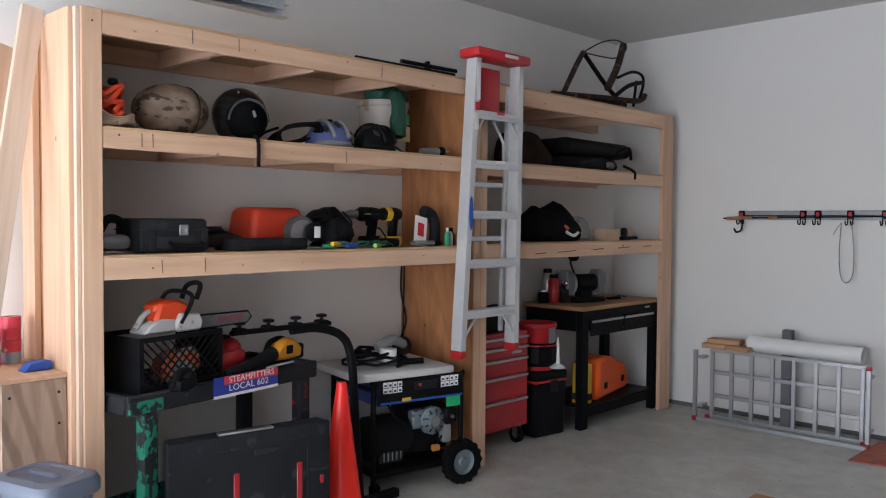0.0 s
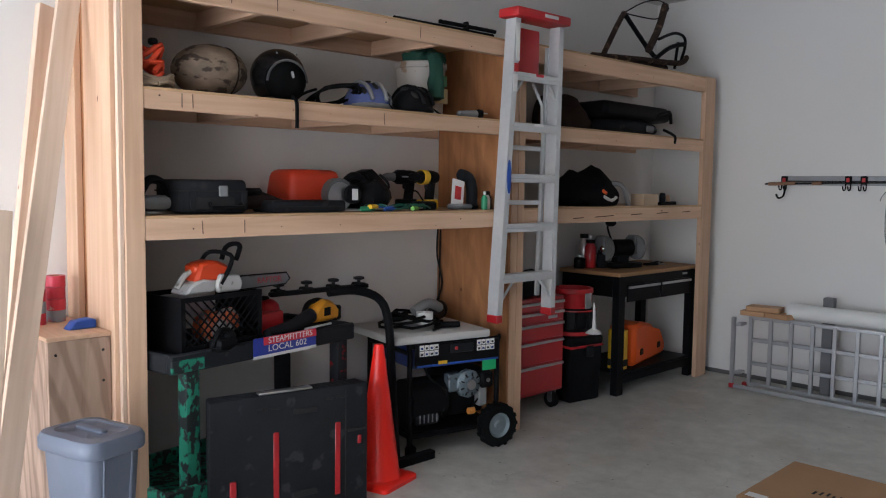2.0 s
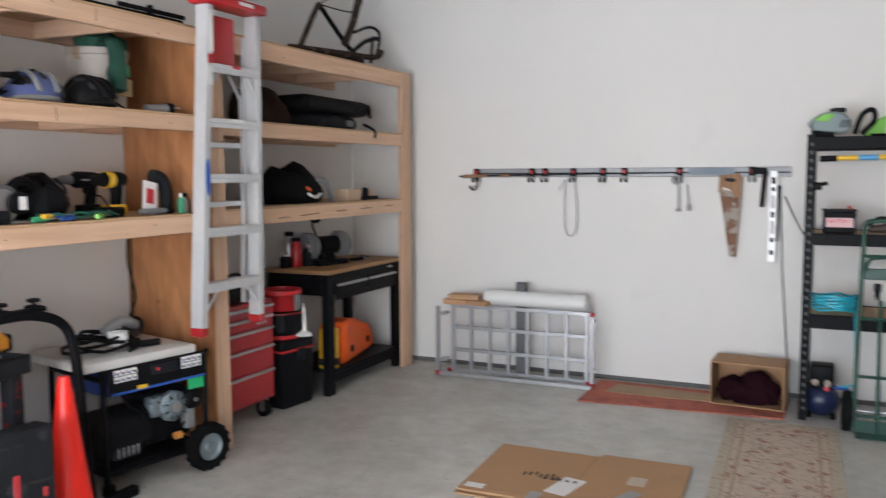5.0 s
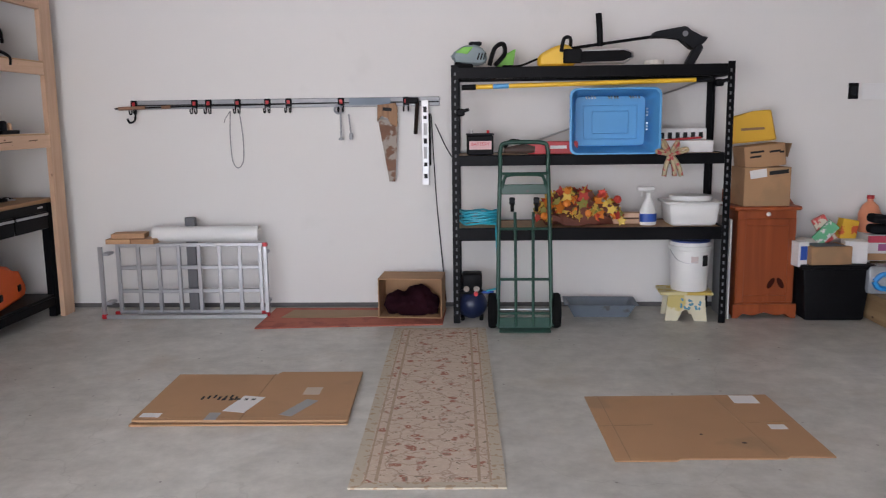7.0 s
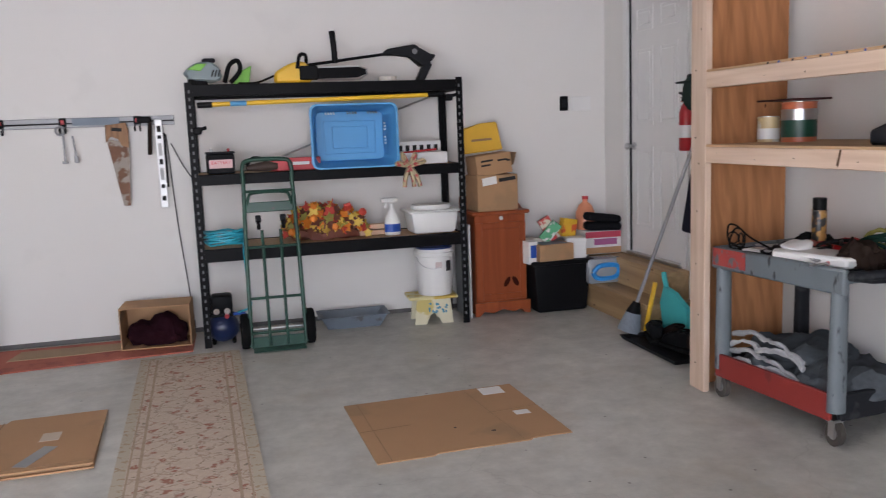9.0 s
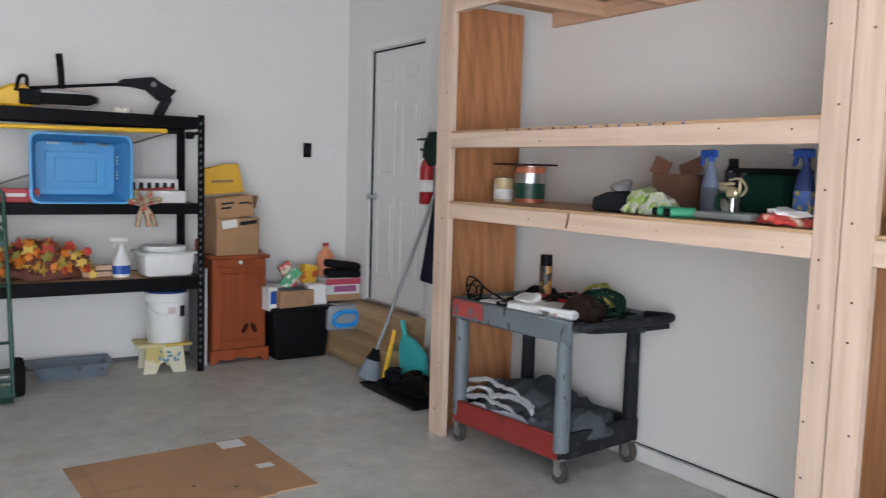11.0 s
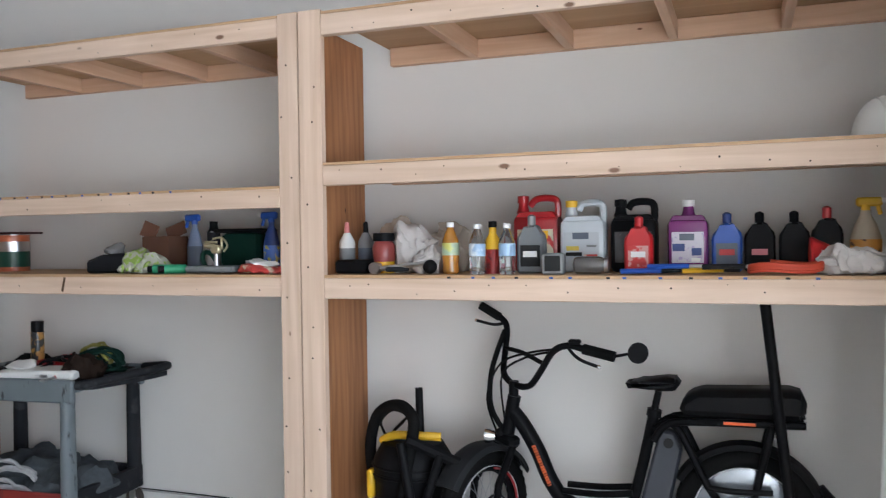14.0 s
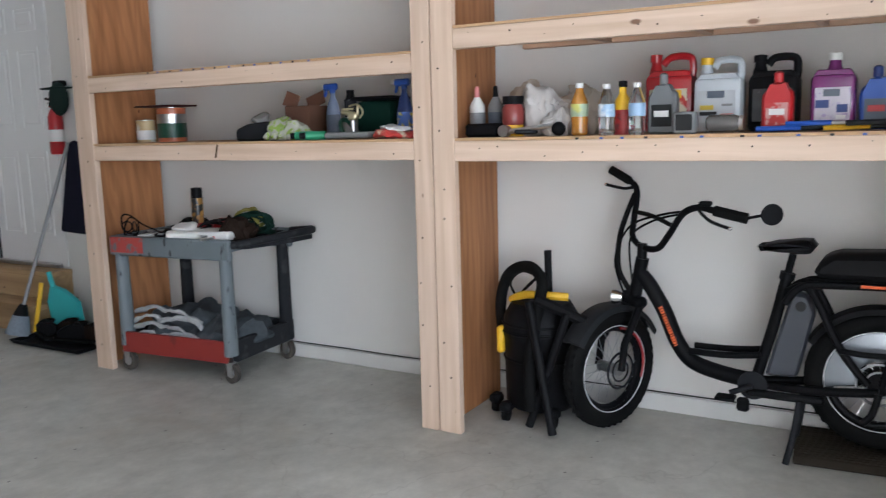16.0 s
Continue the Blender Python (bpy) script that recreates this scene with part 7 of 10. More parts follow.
flat_card("flattened_box", "flattened cardboard box with labels and grey tape on the floor", [(-1.99, 3.39), (-0.915, 3.41), (-0.945, 4.19), (-1.42, 4.18), (-1.44, 4.13), (-2.015, 4.13)], 0.03,
          [((-1.45, 3.4), (-1.45, 4.14), 0.003), ((-1.99, 3.43), (-0.92, 3.45), 0.002)],
          [(-1.49, 3.63, 0.12, 0.24, -12, PAPER), (-1.17, 3.84, 0.09, 0.12, 0, mat("tan_tape", (0.5, 0.4, 0.3), 0.4)), (-1.19, 3.58, 0.07, 0.25, -22, GTAPE), (-1.92, 3.46, 0.1, 0.06, 0, PAPER), (-1.60, 3.45, 0.06, 0.1, 0, GTAPE)],
          [(-1.74 + 0.03 * k, 3.72 + 0.012 * (k % 3), 0.012, 0.05) for k in range(7)] + [(-1.62 + 0.04 * k, 3.70, 0.02, 0.03) for k in range(5)])
flat_card("flattened_box", "opened-out cardboard sheet with two labels on the floor", [(0.33, 2.99), (0.60, 3.0), (0.62, 3.02), (1.08, 3.03), (1.10, 3.05), (1.30, 3.05), (1.268, 3.87), (0.85, 3.85), (0.30, 3.83)], 0.007,
          [((0.40, 3.0), (0.37, 3.83), 0.002), ((1.05, 3.05), (0.98, 3.86), 0.0015), ((0.32, 3.4), (0.58, 3.42), 0.003), ((1.0, 3.45), (1.28, 3.48), 0.002)],
          [(1.13, 3.79, 0.13, 0.12, 0, PAPER), (1.17, 3.40, 0.08, 0.06, 0, PAPER)],
          [(0.95, 3.2, 0.02, 0.012), (0.78, 3.3, 0.012, 0.012)])


# ---- on the west shelving: upper shelf ----
Z2, Z1, Z3 = 1.9535, 1.4105, 2.4345
CAMO = mat("camouflage_vinyl", (0.23, 0.175, 0.125), 0.6, var=0.75, scale=17, spot=(0.055, 0.035, 0.024), spot_amount=0.46, spot_scale=15, stretch=(1, 0.75, 1.5), bump=0.1)
ro = thing("rope_coil", "coil of orange and tan rope on the shelf", "rope", (-3.64, 1.13, Z2))
ORP = mat("orange_red_rope", (0.75, 0.07, 0.02), 0.7, bump=0.5, bscale=120)
part("orange_rope", Geo().tube([(0.07 * math.cos(a * 0.5), 0.06 * math.sin(a * 0.5), 0.07 + 0.045 * math.sin(a * 0.37) + 0.0015 * a + 0.02 * math.sin(a)) for a in range(60)], 0.012, 6), ORP, ro)
part("tan_rope", Geo().tube([(0.10 * math.cos(a * 0.45) * (1 - 0.005 * a), 0.11 * math.sin(a * 0.45), 0.02 + 0.0008 * a + 0.014 * math.sin(a * 1.3)) for a in range(48)], 0.011, 6), mat("tan_rope", (0.42, 0.32, 0.22), 0.9, bump=0.6, bscale=120), ro)
part("black_tape", Geo().box((0.06, 0.0, 0.2), (0.03, 0.04, 0.03), 0.008), BLACK, ro)
cm = thing("camouflage_ball", "large camouflage-patterned padded ball on the shelf", "ball", (-3.78, 1.50, Z2))
part("ball", Geo().ball((0, 0, 0.128), (0.15, 0.185, 0.128), 26), CAMO, cm)
part("seam", Geo().tube([(0.151 * math.cos(a) * 1.0, 0.07, 0.128 + 0.119 * math.sin(a)) for a in [math.pi * k / 14 - math.pi / 2 for k in range(15)]], 0.004, 5), mat("dark_seam", (0.03, 0.02, 0.015), 0.8), cm)
hm = thing("motorcycle_helmet", "black open-face motorcycle helmet with a hanging strap", "helmet", (-3.69, 1.82, Z2), -12)
bm_shell = Geo()
m0, k0 = pose(0, 0, 0.13), 15
rows = []
for i in range(k0):
    th = math.pi * (0.04 + 0.72 * i / (k0 - 1))
    rows.append([(0.155 * math.sin(th) * math.cos(a), 0.132 * math.sin(th) * math.sin(a), 0.135 + 0.128 * math.cos(th) - 0.03 * max(0, -math.cos(th))) for a in [2 * math.pi * j / 26 for j in range(26)]])
bm_shell.ring(rows)
HSH = mat("gloss_black_shell", (0.008, 0.008, 0.009), 0.22, bump=0.02)
HSH.node_tree.nodes["Principled BSDF"].inputs["Specular IOR Level"].default_value = 0.5
part("shell", bm_shell, HSH, hm)
part("face_opening", Geo().ball((0.105, 0.0, 0.10), (0.074, 0.105, 0.10), 24), mat("black_lining", (0.004, 0.004, 0.004), 1.0), hm)
part("brow_trim", Geo().tube([(0.132 + 0.012 * math.sin(a), 0.10 * math.cos(a), 0.09 + 0.102 * math.sin(a)) for a in [math.pi * k / 16 for k in range(17)]], 0.006, 8), mat("grey_edge_trim", (0.07, 0.07, 0.075), 0.4), hm)
for y in (-0.05, 0.05):
    part("snap", Geo().ball((0.125, y, 0.225), (0.005, 0.005, 0.005), 8), GREYM, hm)
part("tag", Geo().box((0.178, 0.01, 0.12), (0.004, 0.014, 0.032), 0.002, rot=(15, 0, 0)), GREYP, hm)
part("strap", Geo().tube(smooth_path([(0.10, 0.02, 0.03), (0.17, 0.02, 0.01), (0.205, 0.02, -0.02), (0.207, 0.02, -0.1), (0.206, 0.02, -0.135)]), 0.010, 4), BLACK, hm)
cc_ = thing("cable_coil", "coil of black cable on the shelf", "cable", (-3.63, 2.13, Z2))
part("coil", Geo().tube([(-0.05 + 0.075 * math.sin(a * 0.45) + 0.0012 * a, 0.13 * math.cos(a * 0.45) + 0.016 * math.sin(a * 1.3), 0.062 + (0.046 + 0.006 * math.sin(a)) * math.sin(a * 0.45 + 0.35)) for a in range(76)], 0.0075, 6), RUBBER, cc_)
part("tail", Geo().tube(smooth_path([(0, -0.12, 0.08), (0.0, -0.2, 0.05), (0.02, -0.26, 0.01)]), 0.007, 6), RUBBER, cc_)
def bike_helmet(at, rz, m1, m2, name_label, s=1.0):
    o = thing("bicycle_helmet", name_label, "helmet", at, rz)
    part("shell", Geo().ball((0, 0, 0.02 * s), (0.11 * s, 0.14 * s, 0.13 * s), 24, lo=0.0, hi=1.0), m1, o)
    for yy in (-0.08, 0.0, 0.08):
        for xx in (0.0, 0.07):
            zz = 0.02 * s + 0.132 * s * math.sqrt(max(0.05, 1 - (xx / 0.115) ** 2 - (yy / 0.145) ** 2))
            part("vent", Geo().ball((xx * s, yy * s, zz), (0.030 * s, 0.015 * s, 0.006 * s), 12, rot=(-yy * 500, xx * 600, 0)), INK, o)
    for yy in (-0.045, 0.045):
        part("ridge", Geo().tube([(0.113 * s * math.cos(a), yy * s * (1 + 0.25 * math.sin(a)), 0.02 * s + 0.127 * s * math.sin(a)) for a in [math.pi * k / 14 for k in range(1, 14)]], 0.011 * s, 8), m2, o)
    part("rear_cradle", Geo().tube(smooth_path([(0.02 * s, 0.13 * s, 0.10 * s), (0.0, 0.165 * s, 0.08 * s), (0.0, 0.17 * s, 0.03 * s), (0.02 * s, 0.14 * s, 0.02 * s)]), 0.007 * s, 6), GREYP, o)
    part("rim", Geo().torus((0, 0, 0.02 * s), 0.125 * s, 0.014 * s, sx=0.85), m2, o)
    part("strap", Geo().tube(smooth_path([(0.09 * s, 0.08 * s, 0.03), (0.12 * s, 0.1 * s, 0.005), (0.10 * s, 0.15 * s, 0.006)]), 0.006, 5), BLACK, o)
    return o
bike_helmet((-3.66, 2.36, Z2), 0, mat("blue_grey_shell", (0.10, 0.13, 0.32), 0.25, coat=0.5), GREYP, "metallic blue and grey bicycle helmet on the shelf")
bike_helmet((-3.63, 2.66, Z2), 15, BLACK, BLACK, "black bicycle helmet with a hanging chin strap")
bk = thing("bucket", "white joint-compound bucket with a green sack over its rim", "bucket", (-3.86, 2.93, Z2))
part("pail", Geo().lathe([(0.135, 0), (0.15, 0.29), (0.158, 0.295), (0.158, 0.325), (0.15, 0.33), (0.14, 0.33), (0.12, 0.02)], seg=26), mat("stained_white_plastic", (0.46, 0.43, 0.39), 0.5, spot=(0.34, 0.24, 0.16), spot_amount=0.42), bk)
part("label_patch", Geo().box((0.143, 0.03, 0.13), (0.008, 0.12, 0.09), 0.003), mat("faded_yellow_label", (0.5, 0.38, 0.18), 0.6), bk)
part("label_patch", Geo().box((0.137, 0.07, 0.22), (0.012, 0.06, 0.06), 0.003, rot=(0, 0, 28)), GREEN, bk)
SACK = mat("dark_green_sack", (0.015, 0.07, 0.045), 0.8, var=0.4, bump=0.4)
part("sack", Geo().cloth((0.02, 0.0, 0.30), (0.24, 0.30), 0.12, amount=0.03, seed=2), SACK, bk)
part("sack_fall", Geo().tube(smooth_path([(0.06, -0.01, 0.36), (0.15, -0.03, 0.345), (0.178, -0.04, 0.22), (0.172, -0.04, 0.10)]), 0.04, 8, rads=[0.03] * 6 + [0.045] * 6 + [0.05] * 6 + [0.03]).lumps(0.012, 18), SACK, bk)
nz_ = thing("spray_gun", "small metal hose nozzle lying on the shelf", "nozzle", (-3.58, 3.12, Z2), 0)
part("body", Geo().cyl((0, -0.14, 0.02), (0, 0.0, 0.025), 0.018, 0.026, 12), GREYP, nz_)
part("collar", Geo().box((0, 0.03, 0.03), (0.05, 0.05, 0.05), 0.01), BLACK, nz_)
part("tip", Geo().cyl((0, 0.05, 0.035), (0, 0.1, 0.035), 0.008), CHROME, nz_)

# ---- west shelving: lower shelf ----
kc = thing("tool_case", "dark grey plastic power tool case on the shelf", "tool case", (-3.70, 1.42, Z1), 0)
part("shell", Geo().box((0, -0.01, 0.08), (0.26, 0.335, 0.155), 0.02, seg=2), DARKG, kc)
part("seam", Geo().box((0, -0.01, 0.105), (0.264, 0.339, 0.006)), INK, kc)
part("front_recess", Geo().box((0.1295, -0.01, 0.05), (0.004, 0.20, 0.055), 0.002), INK, kc)
part("latch", Geo().box((0.134, 0.03, 0.105), (0.012, 0.045, 0.05), 0.004), GREYP, kc, "grey latch")
part("handle", Geo().tube([(0.135, -0.04, 0.05), (0.155, -0.04, 0.03), (0.155, 0.12, 0.03), (0.135, 0.12, 0.05)], 0.01, 6), BLACK, kc)
for y in (-0.12, 0.14):
    part("rib", Geo().box((0.131, y, 0.06), (0.008, 0.03, 0.09), 0.003), DARKG, kc)
jw = thing("jigsaw", "grey jigsaw lying on the shelf", "power tool", (-3.66, 1.15, Z1), 20)
part("body", Geo().box((0, 0, 0.05), (0.1, 0.17, 0.07), 0.03, seg=2), GREYP, jw)
part("handle", Geo().tube(smooth_path([(0, -0.08, 0.07), (0, -0.02, 0.15), (0, 0.06, 0.14), (0, 0.09, 0.07)]), 0.02, 8), BLACK, jw)
part("shoe", Geo().box((0, 0.02, 0.008), (0.08, 0.17, 0.012), 0.003), STEEL, jw)
rc = thing("red_tool_case", "red-orange moulded plastic case at the back of the shelf", "tool case", (-3.93, 2.14, Z1), 0)
part("shell", Geo().box((0, 0, 0.11), (0.28, 0.37, 0.22), 0.04, seg=3, taper=(0.86, 0.84)), mat("red_orange_plastic", (0.62, 0.05, 0.015), 0.5), rc)
part("panel_groove", Geo().tube([(0.127, -0.12, 0.05), (0.127, 0.12, 0.05), (0.119, 0.10, 0.17), (0.119, -0.10, 0.17)], 0.003, 5, True), mat("dark_red_seam", (0.35, 0.03, 0.012), 0.6), rc)
fg = thing("flat_case", "flat grey plastic case lying on the shelf", "tool case", (-3.66, 1.93, Z1), 0)
part("shell", Geo().box((0, 0, 0.03), (0.2, 0.44, 0.06), 0.014, seg=2), DARKG, fg)
part("groove", Geo().box((0.1005, 0, 0.03), (0.003, 0.40, 0.006)), INK, fg)
mb = thing("multi_tool", "brown-black corded tool lying on the shelf", "power tool", (-3.7, 1.70, Z1), 0)
part("body", Geo().tube([(0, -0.1, 0.05), (0, 0.02, 0.06), (0, 0.14, 0.04)], 0.04, 10, rads=[0.035, 0.045, 0.025]), mat("brown_black_rubber", (0.03, 0.02, 0.018), 0.6), mb)
part("handle", Geo().box((0.02, -0.04, 0.1), (0.04, 0.12, 0.04), 0.014), BLACK, mb)
cw = thing("circular_saw", "grey circular saw with a steel blade guard on the shelf", "power tool", (-3.66, 2.16, Z1), 0)
part("blade_guard", Geo().cyl((-0.02, 0, 0.09), (0.03, 0, 0.09), 0.085, seg=24), mat("worn_grey_guard", (0.2, 0.2, 0.2), 0.4, 0.7), cw)
part("blade", Geo().cyl((0.031, 0.0, 0.08), (0.033, 0.0, 0.08), 0.075, seg=28), STEEL, cw)
part("motor", Geo().cyl((-0.1, 0.07, 0.09), (0.06, 0.07, 0.09), 0.05, seg=16), BLACK, cw)
part("shoe", Geo().box((0.02, -0.01, 0.008), (0.14, 0.28, 0.01), 0.002), STEEL, cw)
part("label_plate", Geo().box((0.062, 0.075, 0.09), (0.004, 0.04, 0.06), 0.002), PAPER, cw)
part("handle", Geo().tube(smooth_path([(-0.02, 0.05, 0.14), (-0.02, 0.12, 0.19), (-0.02, 0.2, 0.16), (-0.02, 0.2, 0.06)]), 0.02, 8), BLACK, cw)
bb_ = thing("tool_pouch", "black cloth tool bag slumped on the shelf", "bag", (-3.78, 2.42, Z1), 0)
part("bag", Geo().cloth((0, 0, 0), (0.30, 0.36), 0.21, n=18, amount=0.02, scale=12, rz=90), BLACK, bb_)
for k in range(3):
    part("strap", Geo().tube(smooth_path([(0.08, -0.10 + 0.06 * k, 0.02), (0.13, -0.05 + 0.07 * k, 0.13), (0.04, 0.0 + 0.05 * k, 0.2)]), 0.007, 5), DARKG, bb_)
gc = thing("string_trimmer_line", "tangle of dark green cord on the shelf edge", "cord", (-3.59, 2.55, Z1), 0)
part("tangle", Geo().tube([(0.05 * math.sin(a * 0.9), 0.17 * math.sin(a * 0.37) + 0.05 * math.cos(a * 1.3), 0.012 + 0.012 * (1 + math.sin(a * 2.1))) for a in [0.35 * k for k in range(130)]], 0.005, 5), mat("dark_green_cord", (0.012, 0.10, 0.06), 0.5), gc)
for k, (x, y, m, l) in enumerate(((-3.56, 2.30, GREEN, "green"), (-3.57, 2.38, BLUE, "blue"), (-3.55, 2.44, BLUE, "blue"), (-3.56, 2.34, YELLOW, "yellow"), (-3.545, 2.62, LIME, "lime green"))):
    o = thing("screwdriver", "small " + l + " handled screwdriver on the shelf edge", "screwdriver", (x, y, Z1 + 0.012 * (k % 2)), 80 + 9 * k, "hand tools on the shelf")
    part("handle", Geo().tube([(-0.05, 0, 0.014), (0.0, 0, 0.014), (0.03, 0, 0.014)], 0.012, 8, rads=[0.013, 0.014, 0.009]), m, o)
    part("shank", Geo().cyl((0.03, 0, 0.014), (0.1, 0, 0.014), 0.004, seg=6), STEEL, o)
def drill(at, rz, body, front):
    o = thing("cordless_drill", "yellow and black cordless drill standing on the shelf", "drill", at, rz, "cordless drills")
    part("motor_housing", Geo().tube([(0, 0.09, 0.19), (0, 0.05, 0.19), (0, -0.04, 0.19), (0, -0.07, 0.19)], 0.04, 14, rads=[0.034, 0.042, 0.042, 0.03]), BLACK, o)
    part("collar", Geo().cyl((0, -0.045, 0.19), (0, 0.0, 0.19), 0.0435, seg=18), body, o)
    part("chuck", Geo().tube([(0, -0.07, 0.19), (0, -0.12, 0.19), (0, -0.15, 0.19)], 0.02, 12, rads=[0.026, 0.024, 0.012]), front, o)
    part("bit", Geo().cyl((0, -0.15, 0.19), (0, -0.20, 0.19), 0.004, seg=6), STEEL, o)
    part("grip", Geo().box((0, 0.04, 0.11), (0.045, 0.055, 0.15), 0.016, seg=2, rot=(-8, 0, 0)), BLACK, o)
    part("battery", Geo().box((0, 0.02, 0.03), (0.08, 0.12, 0.06), 0.012, seg=2), body, o)
    part("trigger", Geo().box((0, 0.005, 0.14), (0.02, 0.02, 0.04), 0.006), DARKG, o)
    return o
drill((-3.72, 2.85, Z1), 6, YELLOW, BLACK)
drill((-3.86, 2.80, Z1), -8, BLACK, GREYP)
dc = thing("drill_charger", "black battery charger with a cord on the shelf", "charger", (-3.66, 2.78, Z1), 0)
part("body", Geo().box((0, 0, 0.025), (0.1, 0.14, 0.05), 0.012), BLACK, dc)
part("cord", Geo().tube(smooth_path([(0, -0.07, 0.02), (0.0, -0.12, 0.08), (0.0, -0.06, 0.11), (0, 0.0, 0.05)]), 0.005, 6), RUBBER, dc)
rw = thing("stapler_pack", "blister-packed red and white tool leaning on the divider", "tool", (-3.62, 3.02, Z1), 0)
part("card", Geo().box((0, 0, 0.09), (0.004, 0.10, 0.18), 0.001, rot=(-12, -8, 0)), PAPER, rw)
part("red_print", Geo().box((0.004, 0.0, 0.10), (0.004, 0.05, 0.08), 0.001, rot=(-12, -8, 0)), REDP, rw)
part("tray", Geo().box((0.02, 0, 0.02), (0.07, 0.16, 0.03), 0.01), GREYP, rw)
hsd = thing("hot_glue_gun", "black heat gun standing on the shelf", "power tool", (-3.66, 3.13, Z1), 0)
part("body", Geo().tube(smooth_path([(0, 0.05, 0.01), (0, 0.05, 0.12), (0, 0.02, 0.19), (0, -0.05, 0.21)]), 0.035, 12), DARKG, hsd)
part("base", Geo().box((0, 0.03, 0.015), (0.08, 0.10, 0.03), 0.01), BLACK, hsd)
for k, (y, m) in enumerate(((3.20, GREEN), (3.245, WHITEP), (3.28, DARKG))):
    o = thing("glue_bottle", "small bottle beside the divider", "bottle", (-3.57 - 0.02 * k, y, Z1), 0, "small bottles")
    part("bottle", Geo().lathe([(0.018, 0), (0.02, 0.01), (0.02, 0.07), (0.008, 0.09)], seg=12), m, o)
    part("cap", Geo().lathe([(0.009, 0.085), (0.009, 0.11), (0.003, 0.112)], seg=10), BLACK if k else WHITEP, o)

# ---- west shelving: right-hand bay ----
bd = thing("bow_case", "long black padded bow case lying on the shelf", "case", (-3.82, 4.98, Z2), 4)
part("case", Geo().box((0, 0, 0.17), (0.34, 1.0, 0.11), 0.045, seg=3).lumps(0.02, 5), BLACK, bd)
part("lower_bag", Geo().cloth((0, 0, 0), (0.9, 0.36), 0.14, n=16, amount=0.02, rz=90), DARKG, bd)
part("carry_handle", Geo().tube(smooth_path([(0.17, 0.25, 0.15), (0.2, 0.4, 0.2), (0.17, 0.5, 0.12)]), 0.014, 6), BLACK, bd)
part("buckle", Geo().box((0.19, 0.12, 0.05), (0.03, 0.09, 0.05), 0.01), GREYP, bd)
part("hanging_clip", Geo().tube(smooth_path([(0.25, 0.22, 0.05), (0.335, 0.24, 0.0), (0.337, 0.24, -0.06)]), 0.012, 5), BLACK, bd)
bn = thing("brown_bag", "brown-black canvas bag lying on the shelf", "bag", (-3.8, 4.22, Z2), 0)
part("bag", Geo().cloth((0, 0, 0), (0.55, 0.3), 0.22, n=16, amount=0.03, rz=90), mat("dark_brown_canvas", (0.04, 0.026, 0.02), 0.9, var=0.3, bump=0.3), bn)
hk2 = thing("camera_bag", "black bag with an orange zip pull on the shelf", "bag", (-3.78, 4.52, Z1), 0)
part("bag", Geo().cloth((0, 0, 0), (0.66, 0.34), 0.27, n=20, amount=0.018, scale=10, rz=90), mat("black_nylon", (0.009, 0.009, 0.01), 0.8, bump=0.3), hk2)
part("strap", Geo().tube(smooth_path([(0.1, 0.12, 0.17), (0.16, 0.2, 0.16), (0.16, 0.28, 0.06), (0.14, 0.33, 0.01)]), 0.02, 6), GREYP, hk2)
part("zip_pull", Geo().box((0.17, -0.02, 0.11), (0.015, 0.06, 0.025), 0.006, rot=(-25, 0, 0)), ORANGE, hk2)
part("lining", Geo().tube(smooth_path([(0.16, -0.02, 0.08), (0.18, 0.05, 0.05), (0.16, 0.14, 0.07)]), 0.012, 6), WHITEP, hk2)
wbx = thing("small_box", "small pale cardboard box on the shelf", "box", (-3.66, 5.10, Z1), 0)
part("carton", Geo().box((0, 0, 0.048), (0.12, 0.20, 0.095), 0.003), mat("pale_card", (0.60, 0.46, 0.32), 0.8), wbx)
cl = thing("clamp_set", "black clamps and pegs lying on the shelf", "clamp", (-3.66, 5.42, Z1), 10)
part("bar", Geo().box((0, 0, 0.02), (0.04, 0.34, 0.03), 0.006), BLACK, cl)
part("jaw", Geo().box((0.0, -0.09, 0.06), (0.04, 0.05, 0.09), 0.01), DARKG, cl)
part("jaw", Geo().box((0.0, 0.03, 0.05), (0.03, 0.03, 0.08), 0.008, rot=(20, 0, 0)), PINE_Z, cl)
# top: tree stand frame and dark pole
tsd = thing("tree_stand", "folded hunting tree stand with camouflage padding on the shelf top", "tree stand", (-3.74, 5.0, 2.447), 0)
TS = mat("tree_stand_bark_wrap", (0.05, 0.035, 0.028), 0.8, var=0.3, spot=(0.16, 0.10, 0.07), spot_amount=0.45, spot_scale=14)
def rod(n, pts, r, m=BLACKM):
    part(n, Geo().tube(smooth_path(pts, 5), r, 8), m, tsd)
rod("seat_rail", [(0.1, -0.65, 0.03), (0.1, 0.0, 0.07), (0.1, 0.5, 0.10), (0.1, 0.62, 0.16)], 0.022, TS)
rod("seat_rail", [(-0.2, -0.5, 0.03), (-0.2, 0.2, 0.03), (-0.2, 0.6, 0.03)], 0.02)
rod("foot_bar", [(0.1, -0.66, 0.016), (0.12, 0.0, 0.012), (0.14, 0.62, 0.014)], 0.012)
rod("upright", [(0.05, -0.45, 0.06), (0.0, -0.22, 0.30), (-0.02, -0.1, 0.42)], 0.02, TS)
rod("upright", [(-0.02, -0.1, 0.42), (0.02, 0.15, 0.20), (0.04, 0.30, 0.1)], 0.018)
rod("upright", [(0.06, 0.12, 0.16), (0.02, 0.32, 0.36), (0.0, 0.44, 0.56)], 0.028, TS)
